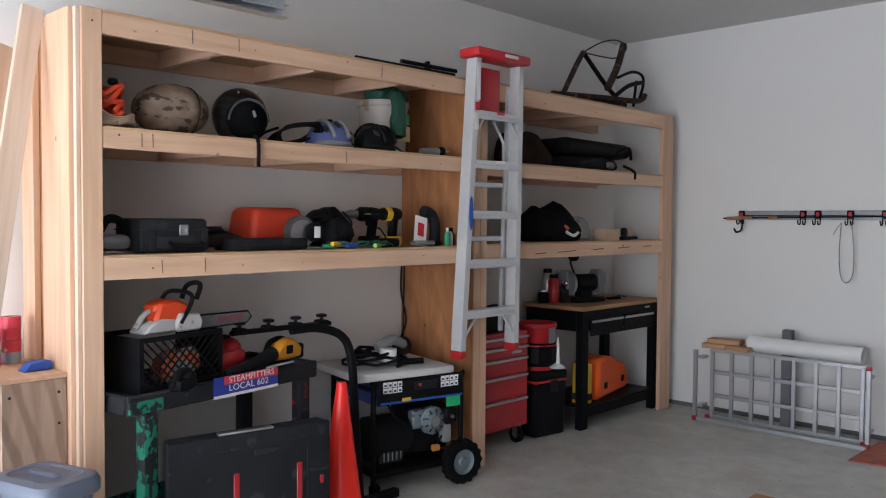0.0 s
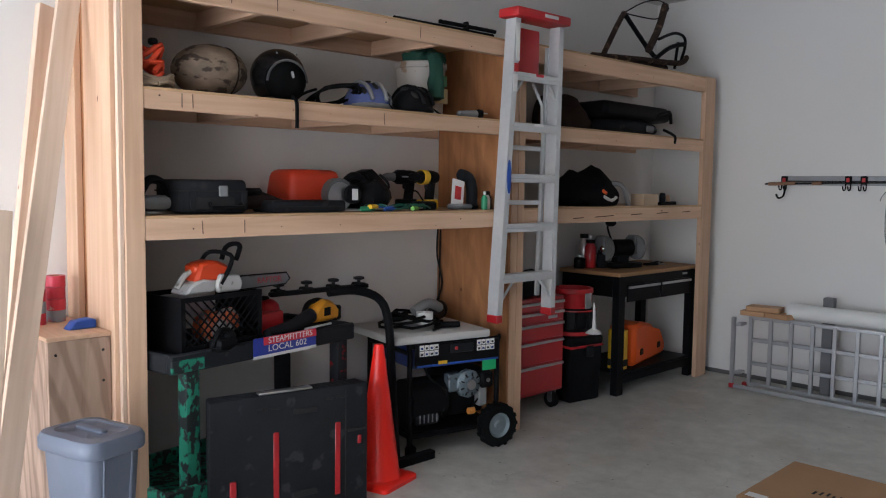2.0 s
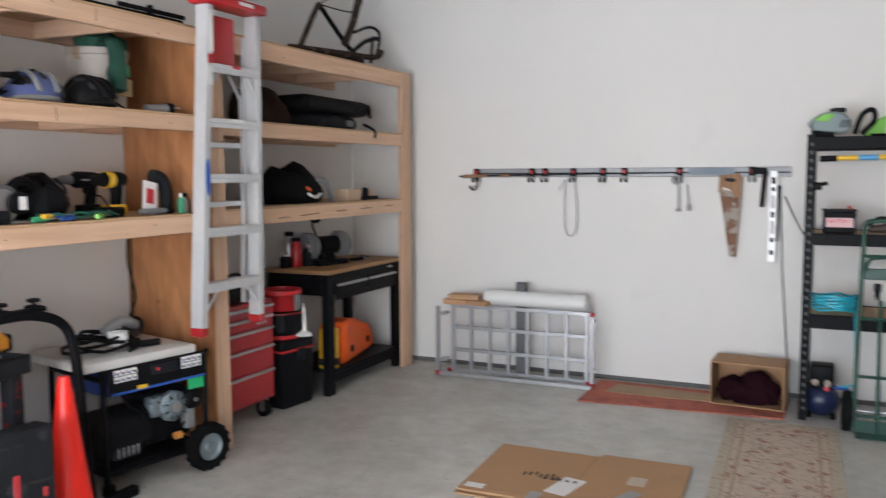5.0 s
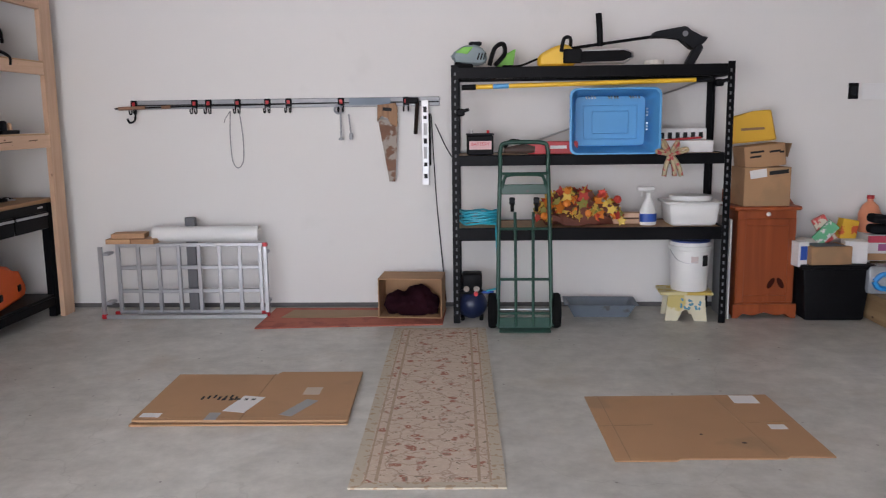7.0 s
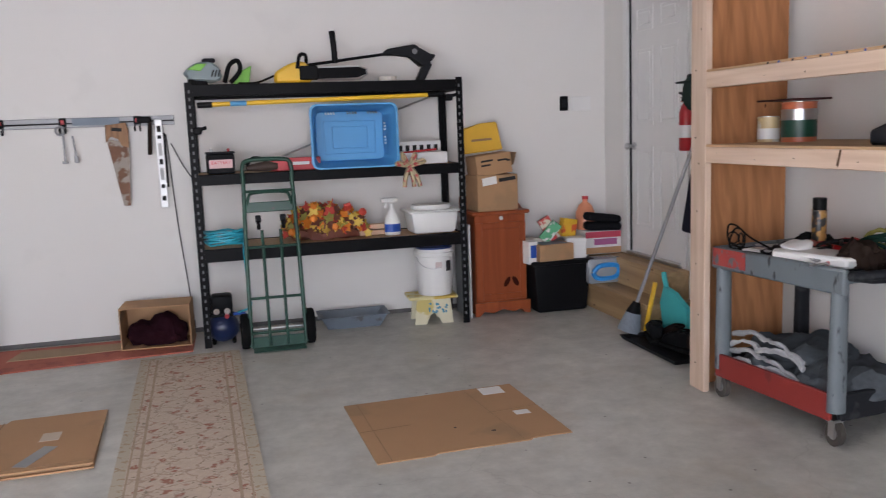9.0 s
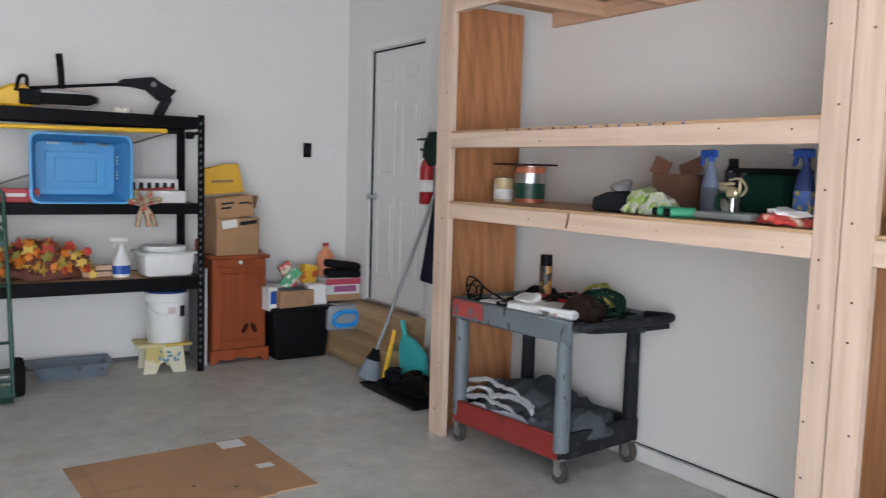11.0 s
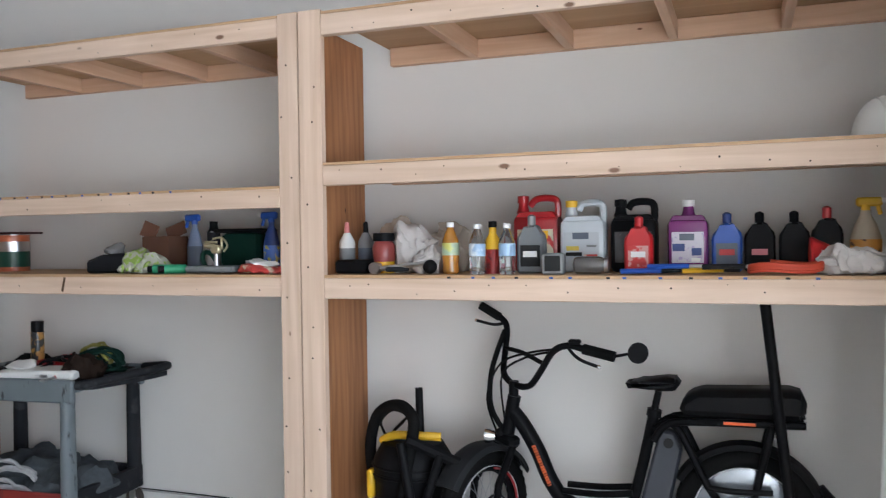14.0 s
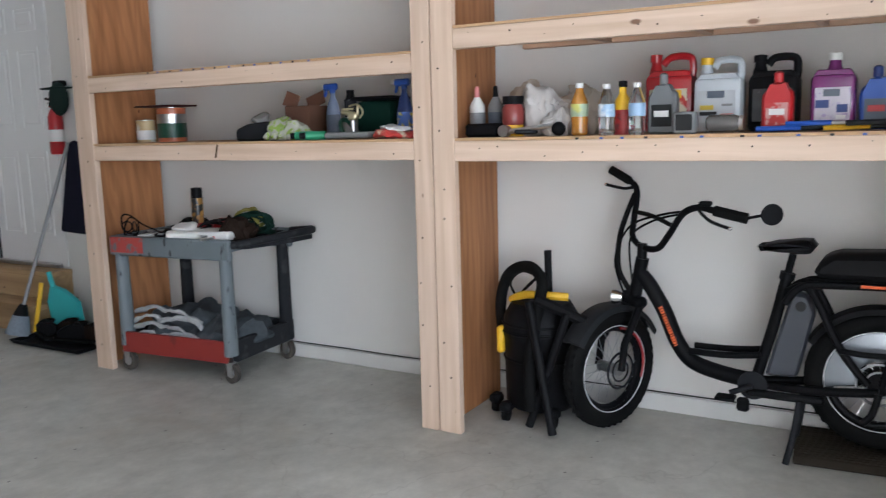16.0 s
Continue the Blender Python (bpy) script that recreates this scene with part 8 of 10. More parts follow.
rod("cable", [(-0.02, -0.1, 0.42), (0.0, 0.1, 0.52), (0.0, 0.3, 0.575), (0.0, 0.44, 0.57), (0.02, 0.45, 0.52), (0.02, 0.3, 0.43), (0.02, 0.1, 0.41), (-0.02, -0.08, 0.42)], 0.005)
rod("arm", [(0.1, 0.2, 0.25), (0.08, 0.45, 0.33), (0.08, 0.60, 0.32), (0.08, 0.62, 0.24), (0.08, 0.55, 0.1)], 0.012)
rod("arm", [(0.1, 0.1, 0.06), (0.1, 0.35, 0.2), (0.1, 0.58, 0.26)], 0.018)
rod("brace", [(0.1, 0.48, 0.26), (0.1, 0.44, 0.05)], 0.012)
part("seat_pad", Geo().box((-0.05, 0.05, 0.05), (0.26, 0.7, 0.05), 0.02, seg=2).lumps(0.01, 9), TS, tsd)
bp_ = thing("dark_pole", "bundle of black poles lying on the shelf top", "pole", (-3.58, 2.9, 2.436), 0)
part("pole", Geo().cyl((0, -0.42, 0.015), (0.0, 0.36, 0.018), 0.014, seg=10), BLACK, bp_)
part("pole", Geo().cyl((0.02, -0.1, 0.04), (0.01, 0.37, 0.045), 0.012, seg=10), BLACK, bp_)
part("clip", Geo().box((0.01, 0.12, 0.04), (0.04, 0.02, 0.06), 0.006), BLACK, bp_)
# cable down the wall behind the generator
cbw = thing("power_cable", "black power cable hanging down the divider", "cable", (0, 0, 0))
part("cable", Geo().tube(smooth_path([(-4.08, 3.30, 1.30), (-4.10, 3.31, 1.1), (-4.06, 3.32, 0.9), (-4.10, 3.30, 0.75), (-3.95, 3.2, 0.71)]), 0.006, 6), BLACK, cbw)
part("cable", Geo().tube(smooth_path([(-4.09, 3.33, 1.30), (-4.10, 3.335, 1.0), (-4.09, 3.32, 0.72)]), 0.005, 6), BLACK, cbw)


# ---- on and under the east shelving ----
E1, E2, F1, F2 = 1.3485, 1.7325, 1.3475, 1.8225
def can(at, r, h, m, lid, label, band=None, group="", name="paint_can"):
    o = thing(name, label, "can", at, 0, group)
    part("tin", Geo().lathe([(r, 0), (r, h - 0.006), (r + 0.003, h - 0.004), (r + 0.003, h), (r * 0.2, h)], seg=22), m, o)
    if band:
        part("label_wrap", Geo().lathe([(r + 0.0012, h * 0.12), (r + 0.0012, h * 0.55)], seg=22), band, o)
    part("lid", Geo().lathe([(r * 0.9, h), (r * 0.9, h + 0.004), (r * 0.1, h + 0.004)], seg=18), lid, o)
    return o
can((2.55, 3.30, E1), 0.055, 0.13, mat("cream_tin", (0.55, 0.42, 0.22), 0.4, spot=(0.6, 0.58, 0.5), spot_amount=0.45), STEEL, "small cream-labelled paint tin on the shelf", PAPER)
pc2 = can((2.62, 3.15, E1), 0.085, 0.20, mat("red_silver_tin", (0.50, 0.14, 0.06), 0.35), STEEL, "gallon paint can with a red and silver label on the shelf", DGREEN)
part("label_upper", Geo().lathe([(0.0863, 0.11), (0.0863, 0.165)], seg=22), STEEL, pc2)
tl_ = thing("tray_liner", "dark flat tray lying across the paint can", "tray", (2.60, 3.17, E1 + 0.206), 0)
part("sheet", Geo().box((0, 0, 0.006), (0.22, 0.30, 0.01), 0.003), mat("dark_maroon_plastic", (0.05, 0.02, 0.02), 0.5), tl_)
gt_ = thing("caulk_tray", "dark grey plastic tool case on the shelf", "tool case", (2.42, 2.20, E1), 0)
part("shell", Geo().prism([(-0.13, 0.0), (0.17, 0.0), (0.17, 0.06), (0.08, 0.09), (-0.05, 0.1), (-0.13, 0.075)], -0.08, 0.1, "x", 0.012), DARKG, gt_)
part("bag", Geo().cloth((0.0, 0.06, 0.09), (0.10, 0.12), 0.06, n=10, amount=0.02), mat("clear_plastic_bag", (0.6, 0.6, 0.6), 0.2, glass=0.5), gt_)
gv = thing("work_gloves", "crumpled lime and white work gloves on the shelf", "gloves", (2.35, 1.98, E1), 10)
GLV = mat("lime_white_knit", (0.42, 0.42, 0.34), 0.95, spot=(0.28, 0.40, 0.08), spot_amount=0.5, spot_scale=30, bump=0.5)
part("glove", Geo().cloth((0, 0.03, 0), (0.24, 0.16), 0.10, n=14, amount=0.03, scale=18, rz=90), GLV, gv)
for k in range(4):
    part("finger", Geo().tube(smooth_path([(-0.02 - 0.01 * k, 0.08 - 0.035 * k, 0.05), (-0.07, 0.10 - 0.04 * k, 0.035), (-0.09, 0.11 - 0.045 * k, 0.012)]), 0.014, 8), GLV, gv)
for k in range(2):
    o = thing("green_grip", "green hose fitting lying on the shelf", "hose fitting", (2.30, 1.86 - 0.06 * k, E1), 20 + 30 * k, "hose fittings")
    part("body", Geo().cyl((0, -0.05, 0.022), (0, 0.05, 0.022), 0.022, seg=12), GREEN, o)
    part("collar", Geo().cyl((0, 0.05, 0.022), (0, 0.075, 0.022), 0.016, seg=12), BLACK, o)
bx = thing("brown_box", "open brown cardboard box on the shelf", "box", (2.66, 2.14, E1), 0)
part("carton", Geo().box((0, 0, 0.09), (0.16, 0.17, 0.18), 0.003), mat("red_brown_card", (0.16, 0.075, 0.045), 0.8), bx)
part("flap", Geo().box((-0.06, 0.05, 0.21), (0.006, 0.1, 0.08), rot=(20, 10, 0)), mat("red_brown_card_flap", (0.2, 0.09, 0.055), 0.8), bx)
part("flap", Geo().box((0.05, -0.03, 0.21), (0.006, 0.12, 0.07), rot=(-20, 10, 0)), bpy.data.materials["red_brown_card_flap"], bx)
def spray(at, rz, h, body, head, label, band=None, r=0.04, slim=0.65):
    o = thing("spray_bottle", label, "spray bottle", at, rz)
    part("bottle", Geo().lathe([(r, 0), (r * 1.06, 0.01), (r * 1.06, h * 0.45), (r * 0.75, h * 0.62), (r * 0.38, h * 0.74), (r * 0.38, h * 0.80)], seg=18, sx=slim), body, o)
    if band:
        part("label_wrap", Geo().lathe([(r * 1.09, h * 0.08), (r * 1.09, h * 0.42)], seg=18, sx=slim), band, o)
    part("trigger_head", Geo().box((0, 0.012, h * 0.90), (0.026, 0.09, h * 0.12), 0.008).box((0, 0.045, h * 0.80), (0.014, 0.016, h * 0.14), 0.004, rot=(15, 0, 0)).cyl((0, 0, h * 0.79), (0, 0, h * 0.86), 0.016), head, o)
    part("nozzle", Geo().box((0, 0.062, h * 0.92), (0.02, 0.02, 0.02), 0.003), WHITEP, o)
    return o
CLRB = mat("clear_blue_plastic", (0.35, 0.42, 0.6), 0.2, glass=0.35)
spray((2.60, 1.91, E1), 0, 0.30, CLRB, BLUE, "clear spray bottle with a blue trigger on the shelf", SLAB)
spray((2.55, 1.43, E1), 0, 0.30, NAVY, BLUE, "dark blue spray cleaner bottle with a blue trigger", mat("blue_yellow_label", (0.1, 0.2, 0.6), 0.4, spot=(0.7, 0.6, 0.1), spot_amount=0.45, spot_scale=40))
ae = can((2.62, 1.81, E1), 0.033, 0.20, mat("black_print_can", (0.03, 0.03, 0.035), 0.35, spot=(0.5, 0.5, 0.5), spot_amount=0.38, spot_scale=40), BLACK, "black aerosol can on the shelf", PAPER, name="aerosol_can")
part("cap", Geo().lathe([(0.028, 0.2), (0.02, 0.225), (0.02, 0.25), (0.005, 0.25)], seg=14), BLACK, ae)
gx = thing("sprayer_tank", "dark green plastic hose sprayer on the shelf", "sprayer", (2.62, 1.62, E1), 0)
part("tank", Geo().box((0, 0, 0.10), (0.16, 0.22, 0.19), 0.04, seg=2), mat("very_dark_green", (0.008, 0.03, 0.022), 0.45), gx)
part("rim", Geo().box((0, 0, 0.20), (0.18, 0.26, 0.02), 0.008), BLACK, gx)
part("hose_ring", Geo().torus((-0.12, 0.13, 0.05), 0.05, 0.012, (70, 0, 0)), DGREEN, gx)
sk = thing("brass_sprinkler", "brass impulse sprinkler head on a grey spike base", "sprinkler", (2.36, 1.61, E1), 0)
part("base", Geo().box((0, 0, 0.02), (0.14, 0.26, 0.03), 0.012, seg=2), GREYP, sk)
BRASS = mat("pale_brass", (0.62, 0.55, 0.36), 0.35, 0.8)
part("stem", Geo().cyl((0, 0, 0.035), (0, 0, 0.09), 0.012), STEEL, sk)
part("head", Geo().box((0, 0, 0.11), (0.03, 0.05, 0.04), 0.008).box((0, 0.03, 0.145), (0.012, 0.07, 0.012), 0.003).box((0, -0.03, 0.135), (0.012, 0.012, 0.05), 0.003).cyl((0, -0.01, 0.12), (0, 0.06, 0.13), 0.012), BRASS, sk)
part("arm", Geo().tube(smooth_path([(0, -0.04, 0.10), (0, -0.06, 0.13), (0, -0.03, 0.165), (0, 0.02, 0.16)]), 0.005, 6), BRASS, sk)
rbg = thing("rag_bag", "red printed bag of wipes lying on the shelf", "bag", (2.32, 1.34, E1), 0)
part("bag", Geo().cloth((0, 0, 0), (0.24, 0.15), 0.05, n=20, amount=0.014, scale=16, rz=90), MIXC, rbg)
part("cellophane", Geo().cloth((0.01, 0.01, 0.032), (0.18, 0.10), 0.03, n=16, amount=0.012, scale=20, rz=80), PAPER, rbg)

# cart with heaped tools and folded blankets
GCART = mat("worn_grey_cart_plastic", (0.15, 0.175, 0.19), 0.5, var=0.2, spot=(0.03, 0.033, 0.037), spot_amount=0.40, spot_scale=22, stretch=(1, 1, 0.4), bump=0.2)
uc = thing("utility_cart", "grey two-shelf utility cart with a red lower rim on casters", "cart", (2.315, 2.475, 0), 5)
uc.scale = (0.97, 0.80, 1.0)
part("top_tray", Geo().span((0.0, -0.02, 0.745), (0.58, 1.03, 0.797), 0.003).span((-0.02, -0.05, 0.70), (0.02, 1.05, 0.815), 0.01).span((0.56, -0.05, 0.70), (0.60, 1.05, 0.815), 0.01).span((0.02, 1.01, 0.70), (0.56, 1.05, 0.815), 0.01), GCART, uc)
part("handle_end", Geo().tube(smooth_path([(0.02, 0.0, 0.78), (0.05, -0.16, 0.80), (0.28, -0.27, 0.815), (0.52, -0.30, 0.82), (0.58, -0.05, 0.80)]), 0.022, 10).prism([(0.0, 0.0), (0.04, -0.16), (0.28, -0.26), (0.52, -0.29), (0.58, -0.02)], 0.765, 0.79, "z"), CARTB, uc, "black moulded push handle")
part("red_daub", Geo().span((-0.0225, 0.72, 0.72), (-0.019, 1.03, 0.81), 0.001), mat("red_paint_daub", (0.36, 0.05, 0.04), 0.6, spot=(0.13, 0.14, 0.15), spot_amount=0.47, spot_scale=13), uc)
part("bottom_tray", Geo().span((0.0, 0.0, 0.155), (0.58, 1.0, 0.175), 0.003).span((0.56, -0.02, 0.12), (0.60, 1.02, 0.245), 0.008).span((0.02, -0.02, 0.12), (0.56, 0.02, 0.245), 0.008).span((0.02, 0.98, 0.12), (0.56, 1.02, 0.245), 0.008), CARTB, uc)
part("red_rim", Geo().span((-0.02, 0.02, 0.12), (0.0, 1.0, 0.245), 0.004), mat("dull_red_paint", (0.24, 0.024, 0.018), 0.6, spot=(0.17, 0.02, 0.016), spot_amount=0.4), uc, "dull red painted rim")
for x, y, m in ((0.02, 0.02, GCART), (0.02, 0.98, GCART), (0.56, 0.02, CARTB), (0.56, 0.98, CARTB)):
    part("leg", Geo().tube([(x, y, 0.16), (x, y, 0.74)], 0.036, 14, rads=[0.047, 0.041]), m, uc)
    c_ = part("caster", Geo().cyl((x - 0.016, y, 0.06), (x + 0.016, y, 0.06), 0.06, seg=22), mat("brown_grey_rubber", (0.07, 0.06, 0.05), 0.7) if (x, y) == (0.02, 0.02) else bpy.data.materials["brown_grey_rubber"], uc)
    part("hub", Geo().cyl((x - 0.02, y, 0.06), (x + 0.02, y, 0.06), 0.028, seg=14), STEEL, c_)
    part("fork", Geo().span((x - 0.028, y - 0.022, 0.045), (x - 0.021, y + 0.022, 0.125)).span((x + 0.021, y - 0.022, 0.045), (x + 0.028, y + 0.022, 0.125)).box((x, y, 0.122), (0.07, 0.06, 0.012)), STEEL, c_)
cart_made = set(bpy.data.objects)
BLKT = mat("grey_moving_blanket", (0.065, 0.075, 0.085), 0.95, var=0.4, scale=30, bump=0.5)
for k, (y, h, w) in enumerate(((0.66, 0.13, 0.52), (0.62, 0.09, 0.5), (0.28, 0.14, 0.46))):
    o = thing("moving_blanket", "folded grey moving blanket with pale edging on the cart", "blanket", (2.58, 2.42 + y, 0.176 + 0.10 * (k == 1)), 0, "blankets on the cart")
    part("cloth", Geo().cloth((0, 0, 0), (w + 0.14, 0.50), h, n=22, amount=0.03, scale=9, seed=k * 3, rz=90), BLKT, o)
    for j in range(2 if k < 2 else 0):
        part("edging", Geo().tube(smooth_path([(-0.245 + 0.02 * j, 0.33, 0.03 + 0.05 * j), (-0.252, 0.16, 0.07 + 0.05 * j), (-0.257, 0.02, 0.05 + 0.06 * j), (-0.25, -0.14, 0.07 + 0.03 * j), (-0.235, -0.3, 0.02 + 0.02 * j)]), 0.013, 6).lumps(0.02, 16), mat("grey_white_edging", (0.38, 0.38, 0.39), 0.95, var=0.3, scale=30, bump=0.5), o, "pale cloth edging")
sp2 = can((2.68, 3.08, 0.766), 0.035, 0.21, mat("orange_black_can", (0.45, 0.24, 0.06), 0.35, spot=(0.03, 0.03, 0.03), spot_amount=0.52, spot_scale=22), BLACK, "orange and black aerosol can standing on the cart", name="aerosol_can")
part("cap", Geo().lathe([(0.033, 0.21), (0.033, 0.27), (0.01, 0.272)], seg=16), BLACK, sp2)
wbk = thing("white_tray", "white plastic tray among the tools on the cart", "tray", (2.43, 2.72, 0.766), 6)
part("tray", Geo().box((0, 0, 0.028), (0.20, 0.42, 0.05), 0.012), WHITEP, wbk)
part("paper", Geo().cloth((0, 0.14, 0.05), (0.16, 0.14), 0.04, n=18, amount=0.012), PAPER, wbk)
MATB = mat("black_ribbed_liner", (0.012, 0.012, 0.013), 0.85, bump=0.4)
lin = thing("tray_mat", "black rubber liner covering the cart top", "mat", (2.59, 2.93, 0.7655), 0)
part("sheet", Geo().box((0, 0, 0.003), (0.52, 0.98, 0.005), 0.001), MATB, lin)
for k, (x, y, rz, m, l) in enumerate(((2.40, 3.18, 20, PAPER, "white"), (2.48, 3.24, -15, SLAB, "printed"), (2.66, 2.92, 35, MIXC, "multicoloured"), (2.60, 2.62, -30, PAPER, "white"), (2.74, 2.84, 10, REDP, "red"), (2.52, 2.74, 55, SLAB, "printed"))):
    o = thing("paper_packet", l + " paper packet lying among the tools on the cart", "packet", (x, y, 0.772 + 0.002 * k), rz, "packets on the cart")
    part("sleeve", Geo().box((0, 0, 0.006), (0.10, 0.15, 0.01), 0.003, rot=(3, 4, 0)).lumps(0.004, 25), m, o)
for k, (x, y, rz, m) in enumerate(((2.38, 3.05, 5, STEEL), (2.47, 3.10, 40, BLACK), (2.60, 3.20, 80, STEEL), (2.42, 2.62, 15, BLACK), (2.55, 2.46, 65, STEEL), (2.68, 3.0, 110, DARKG), (2.36, 2.56, 95, REDP))):
    o = thing("hand_tool", "small hand tool lying on the cart top", "hand tool", (x, y, 0.776), rz, "hand tools on the cart")
    part("handle", Geo().tube([(0, -0.09, 0.012), (0, -0.03, 0.014), (0, 0.02, 0.012)], 0.012, 8, rads=[0.012, 0.014, 0.010]), BLACK if m is STEEL else m, o)
    part("shank", Geo().cyl((0, 0.02, 0.012), (0, 0.11, 0.012), 0.006, seg=8).box((0, 0.11, 0.012), (0.024, 0.03, 0.012), 0.003), STEEL, o)
lead = thing("charger_lead", "thin black lead looped over the cart rim", "lead", (2.34, 3.22, 0.78), 0)
part("lead", Geo().tube(smooth_path([(0.1, -0.1, 0.0), (0.03, 0.0, 0.06), (0.0, 0.08, 0.12), (0.0, 0.14, 0.11), (0.0, 0.13, 0.03), (0.02, 0.05, 0.01), (0.0, 0.02, 0.09), (0.0, 0.09, 0.10), (0.0, 0.12, 0.0), (0.08, 0.0, 0.0)], 7), 0.005, 6), RUBBER, lead)
for k, (x, y, m, nm, l, s) in enumerate(((2.5, 3.0, BLACK, "belt_sander", "black corded tool on the cart", (0.16, 0.3, 0.05)), (2.64, 2.78, RED, "red_pouch", "red cloth pouch on the cart", (0.16, 0.22, 0.09)), (2.56, 2.56, DARKG, "tool_roll", "dark tool roll on the cart", (0.14, 0.18, 0.06)), (2.45, 2.46, LEATH, "brown_tool", "brown-gripped tool on the cart", (0.08, 0.2, 0.12)), (2.5, 2.88, BLACK, "appliance_lead", "black appliance lead heaped on the cart", (0.1, 0.14, 0.05)), (2.58, 2.66, MIXC, "printed_packet", "printed blister packet on the cart", (0.12, 0.16, 0.05)))):
    o = thing(nm, l, "tool", (x, y, 0.766), 13 * k)
    part("body", Geo().cloth((0, 0, 0), (s[1], s[0]), s[2], n=22, amount=0.02, scale=24, seed=k, rz=90), m, o)
    part("end_loop", Geo().tube(smooth_path([(0, -s[1] * 0.4, 0.02), (0.04, -s[1] * 0.55, 0.06), (-0.03, -s[1] * 0.5, 0.05), (0, -s[1] * 0.3, 0.02)]), 0.006, 6), m, o)
for nm, l, x, y, m, sx, sy, h, q in (("green_rope", "knotted dark green rope heaped on the cart", 2.62, 2.50, mat("dark_green_rope", (0.012, 0.035, 0.026), 0.9, bump=0.5), 0.09, 0.12, 0.12, 0.0), ("cord_tangle", "tangled yellow and olive cord on the cart", 2.70, 2.62, mat("olive_yellow_cord", (0.34, 0.31, 0.07), 0.8, var=0.4, scale=30), 0.07, 0.10, 0.13, 1.3), ("grey_strap", "tangled black strap on the cart", 2.58, 2.74, BLACK, 0.10, 0.12, 0.08, 2.1)):
    o = thing(nm, l, "cord", (x, y, 0.771), 0)
    part("tangle", Geo().tube([(sx * math.sin(a * 1.13 + q) * math.cos(a * 0.31), sy * math.sin(a * 0.71 + 2 * q), 0.012 + h * 0.5 * (1 + math.sin(a * 0.53 + q)) * (0.45 + 0.55 * abs(math.cos(a * 0.71 + 2 * q)))) for a in [0.3 * k for k in range(150)]], 0.0085, 6), m, o)
for k, (nm, l, x, y, rz, sx, sy, h, m) in enumerate((
        ("work_glove", "black work glove lying on the cart", 2.40, 2.98, 25, 0.12, 0.22, 0.05, BLACK), ("red_rag", "folded red rag among the tools on the cart", 2.60, 2.96, -20, 0.16, 0.2, 0.05, RED),
        ("parts_bag", "clear bag of small parts on the cart", 2.50, 2.60, 40, 0.12, 0.14, 0.05, GREYP), ("black_pouch", "black tool pouch lying on the cart", 2.70, 3.14, 10, 0.14, 0.24, 0.07, MATB),
        ("grey_rag", "crumpled pale rag on the cart", 2.42, 2.86, 70, 0.10, 0.16, 0.05, CREAM), ("work_glove", "dark leather work glove on the cart", 2.74, 2.72, -35, 0.12, 0.2, 0.06, LEATH))):
    o = thing(nm, l, "rag" if "rag" in nm else "glove" if "glove" in nm else "pouch", (x, y, 0.772), rz)
    part("cloth", Geo().cloth((0, 0, 0), (sy, sx), h, n=20, amount=0.02, scale=20, seed=k + 11, rz=90), m, o)
for k, (x, y, rz, l) in enumerate(((2.36, 2.90, 8, 0.22), (2.53, 3.22, 60, 0.18), (2.46, 2.52, 100, 0.16), (2.66, 2.66, 20, 0.2), (2.34, 2.74, -6, 0.18))):
    o = thing("wrench", "steel spanner lying among the clutter on the cart", "wrench", (x, y, 0.79), rz, "spanners on the cart")
    part("shank", Geo().box((0, 0, 0.006), (0.016, l, 0.008), 0.003), STEEL, o)
    for e in (-1, 1):
        part("jaw", Geo().torus((0, e * l / 2, 0.006), 0.014, 0.006), STEEL, o)
sc_ = thing("safety_glasses", "black wire clips standing on the cart rim", "clips", (2.36, 3.34, 0.78), 0)
part("frame", Geo().torus((0, -0.03, 0.05), 0.03, 0.004, (90, 0, 70)).torus((0, 0.03, 0.05), 0.03, 0.004, (90, 0, 110)), BLACK, sc_)
part("arm", Geo().tube([(0, 0.06, 0.0), (0.03, 0.0, 0.02), (0.0, -0.06, 0.0)], 0.004, 5), BLACK, sc_)

# the load sits within the cart, which stands a little askew to the wall
for o in bpy.data.objects:
    if o not in cart_made and o.parent is None:
        y = 2.475 + (o.location.y - 2.42) * 0.80
        o.location = (2.315 + (o.location.x - 2.30) * 0.97 - 0.0875 * (y - 2.475), y, o.location.z + (0.032 if o.location.z > 0.7 else 0.0))
        o.rotation_euler.z += radians(5)
        if o.name.startswith(("moving_blanket", "tray_mat")):
            o.scale = (0.97, 0.80, 1.0)

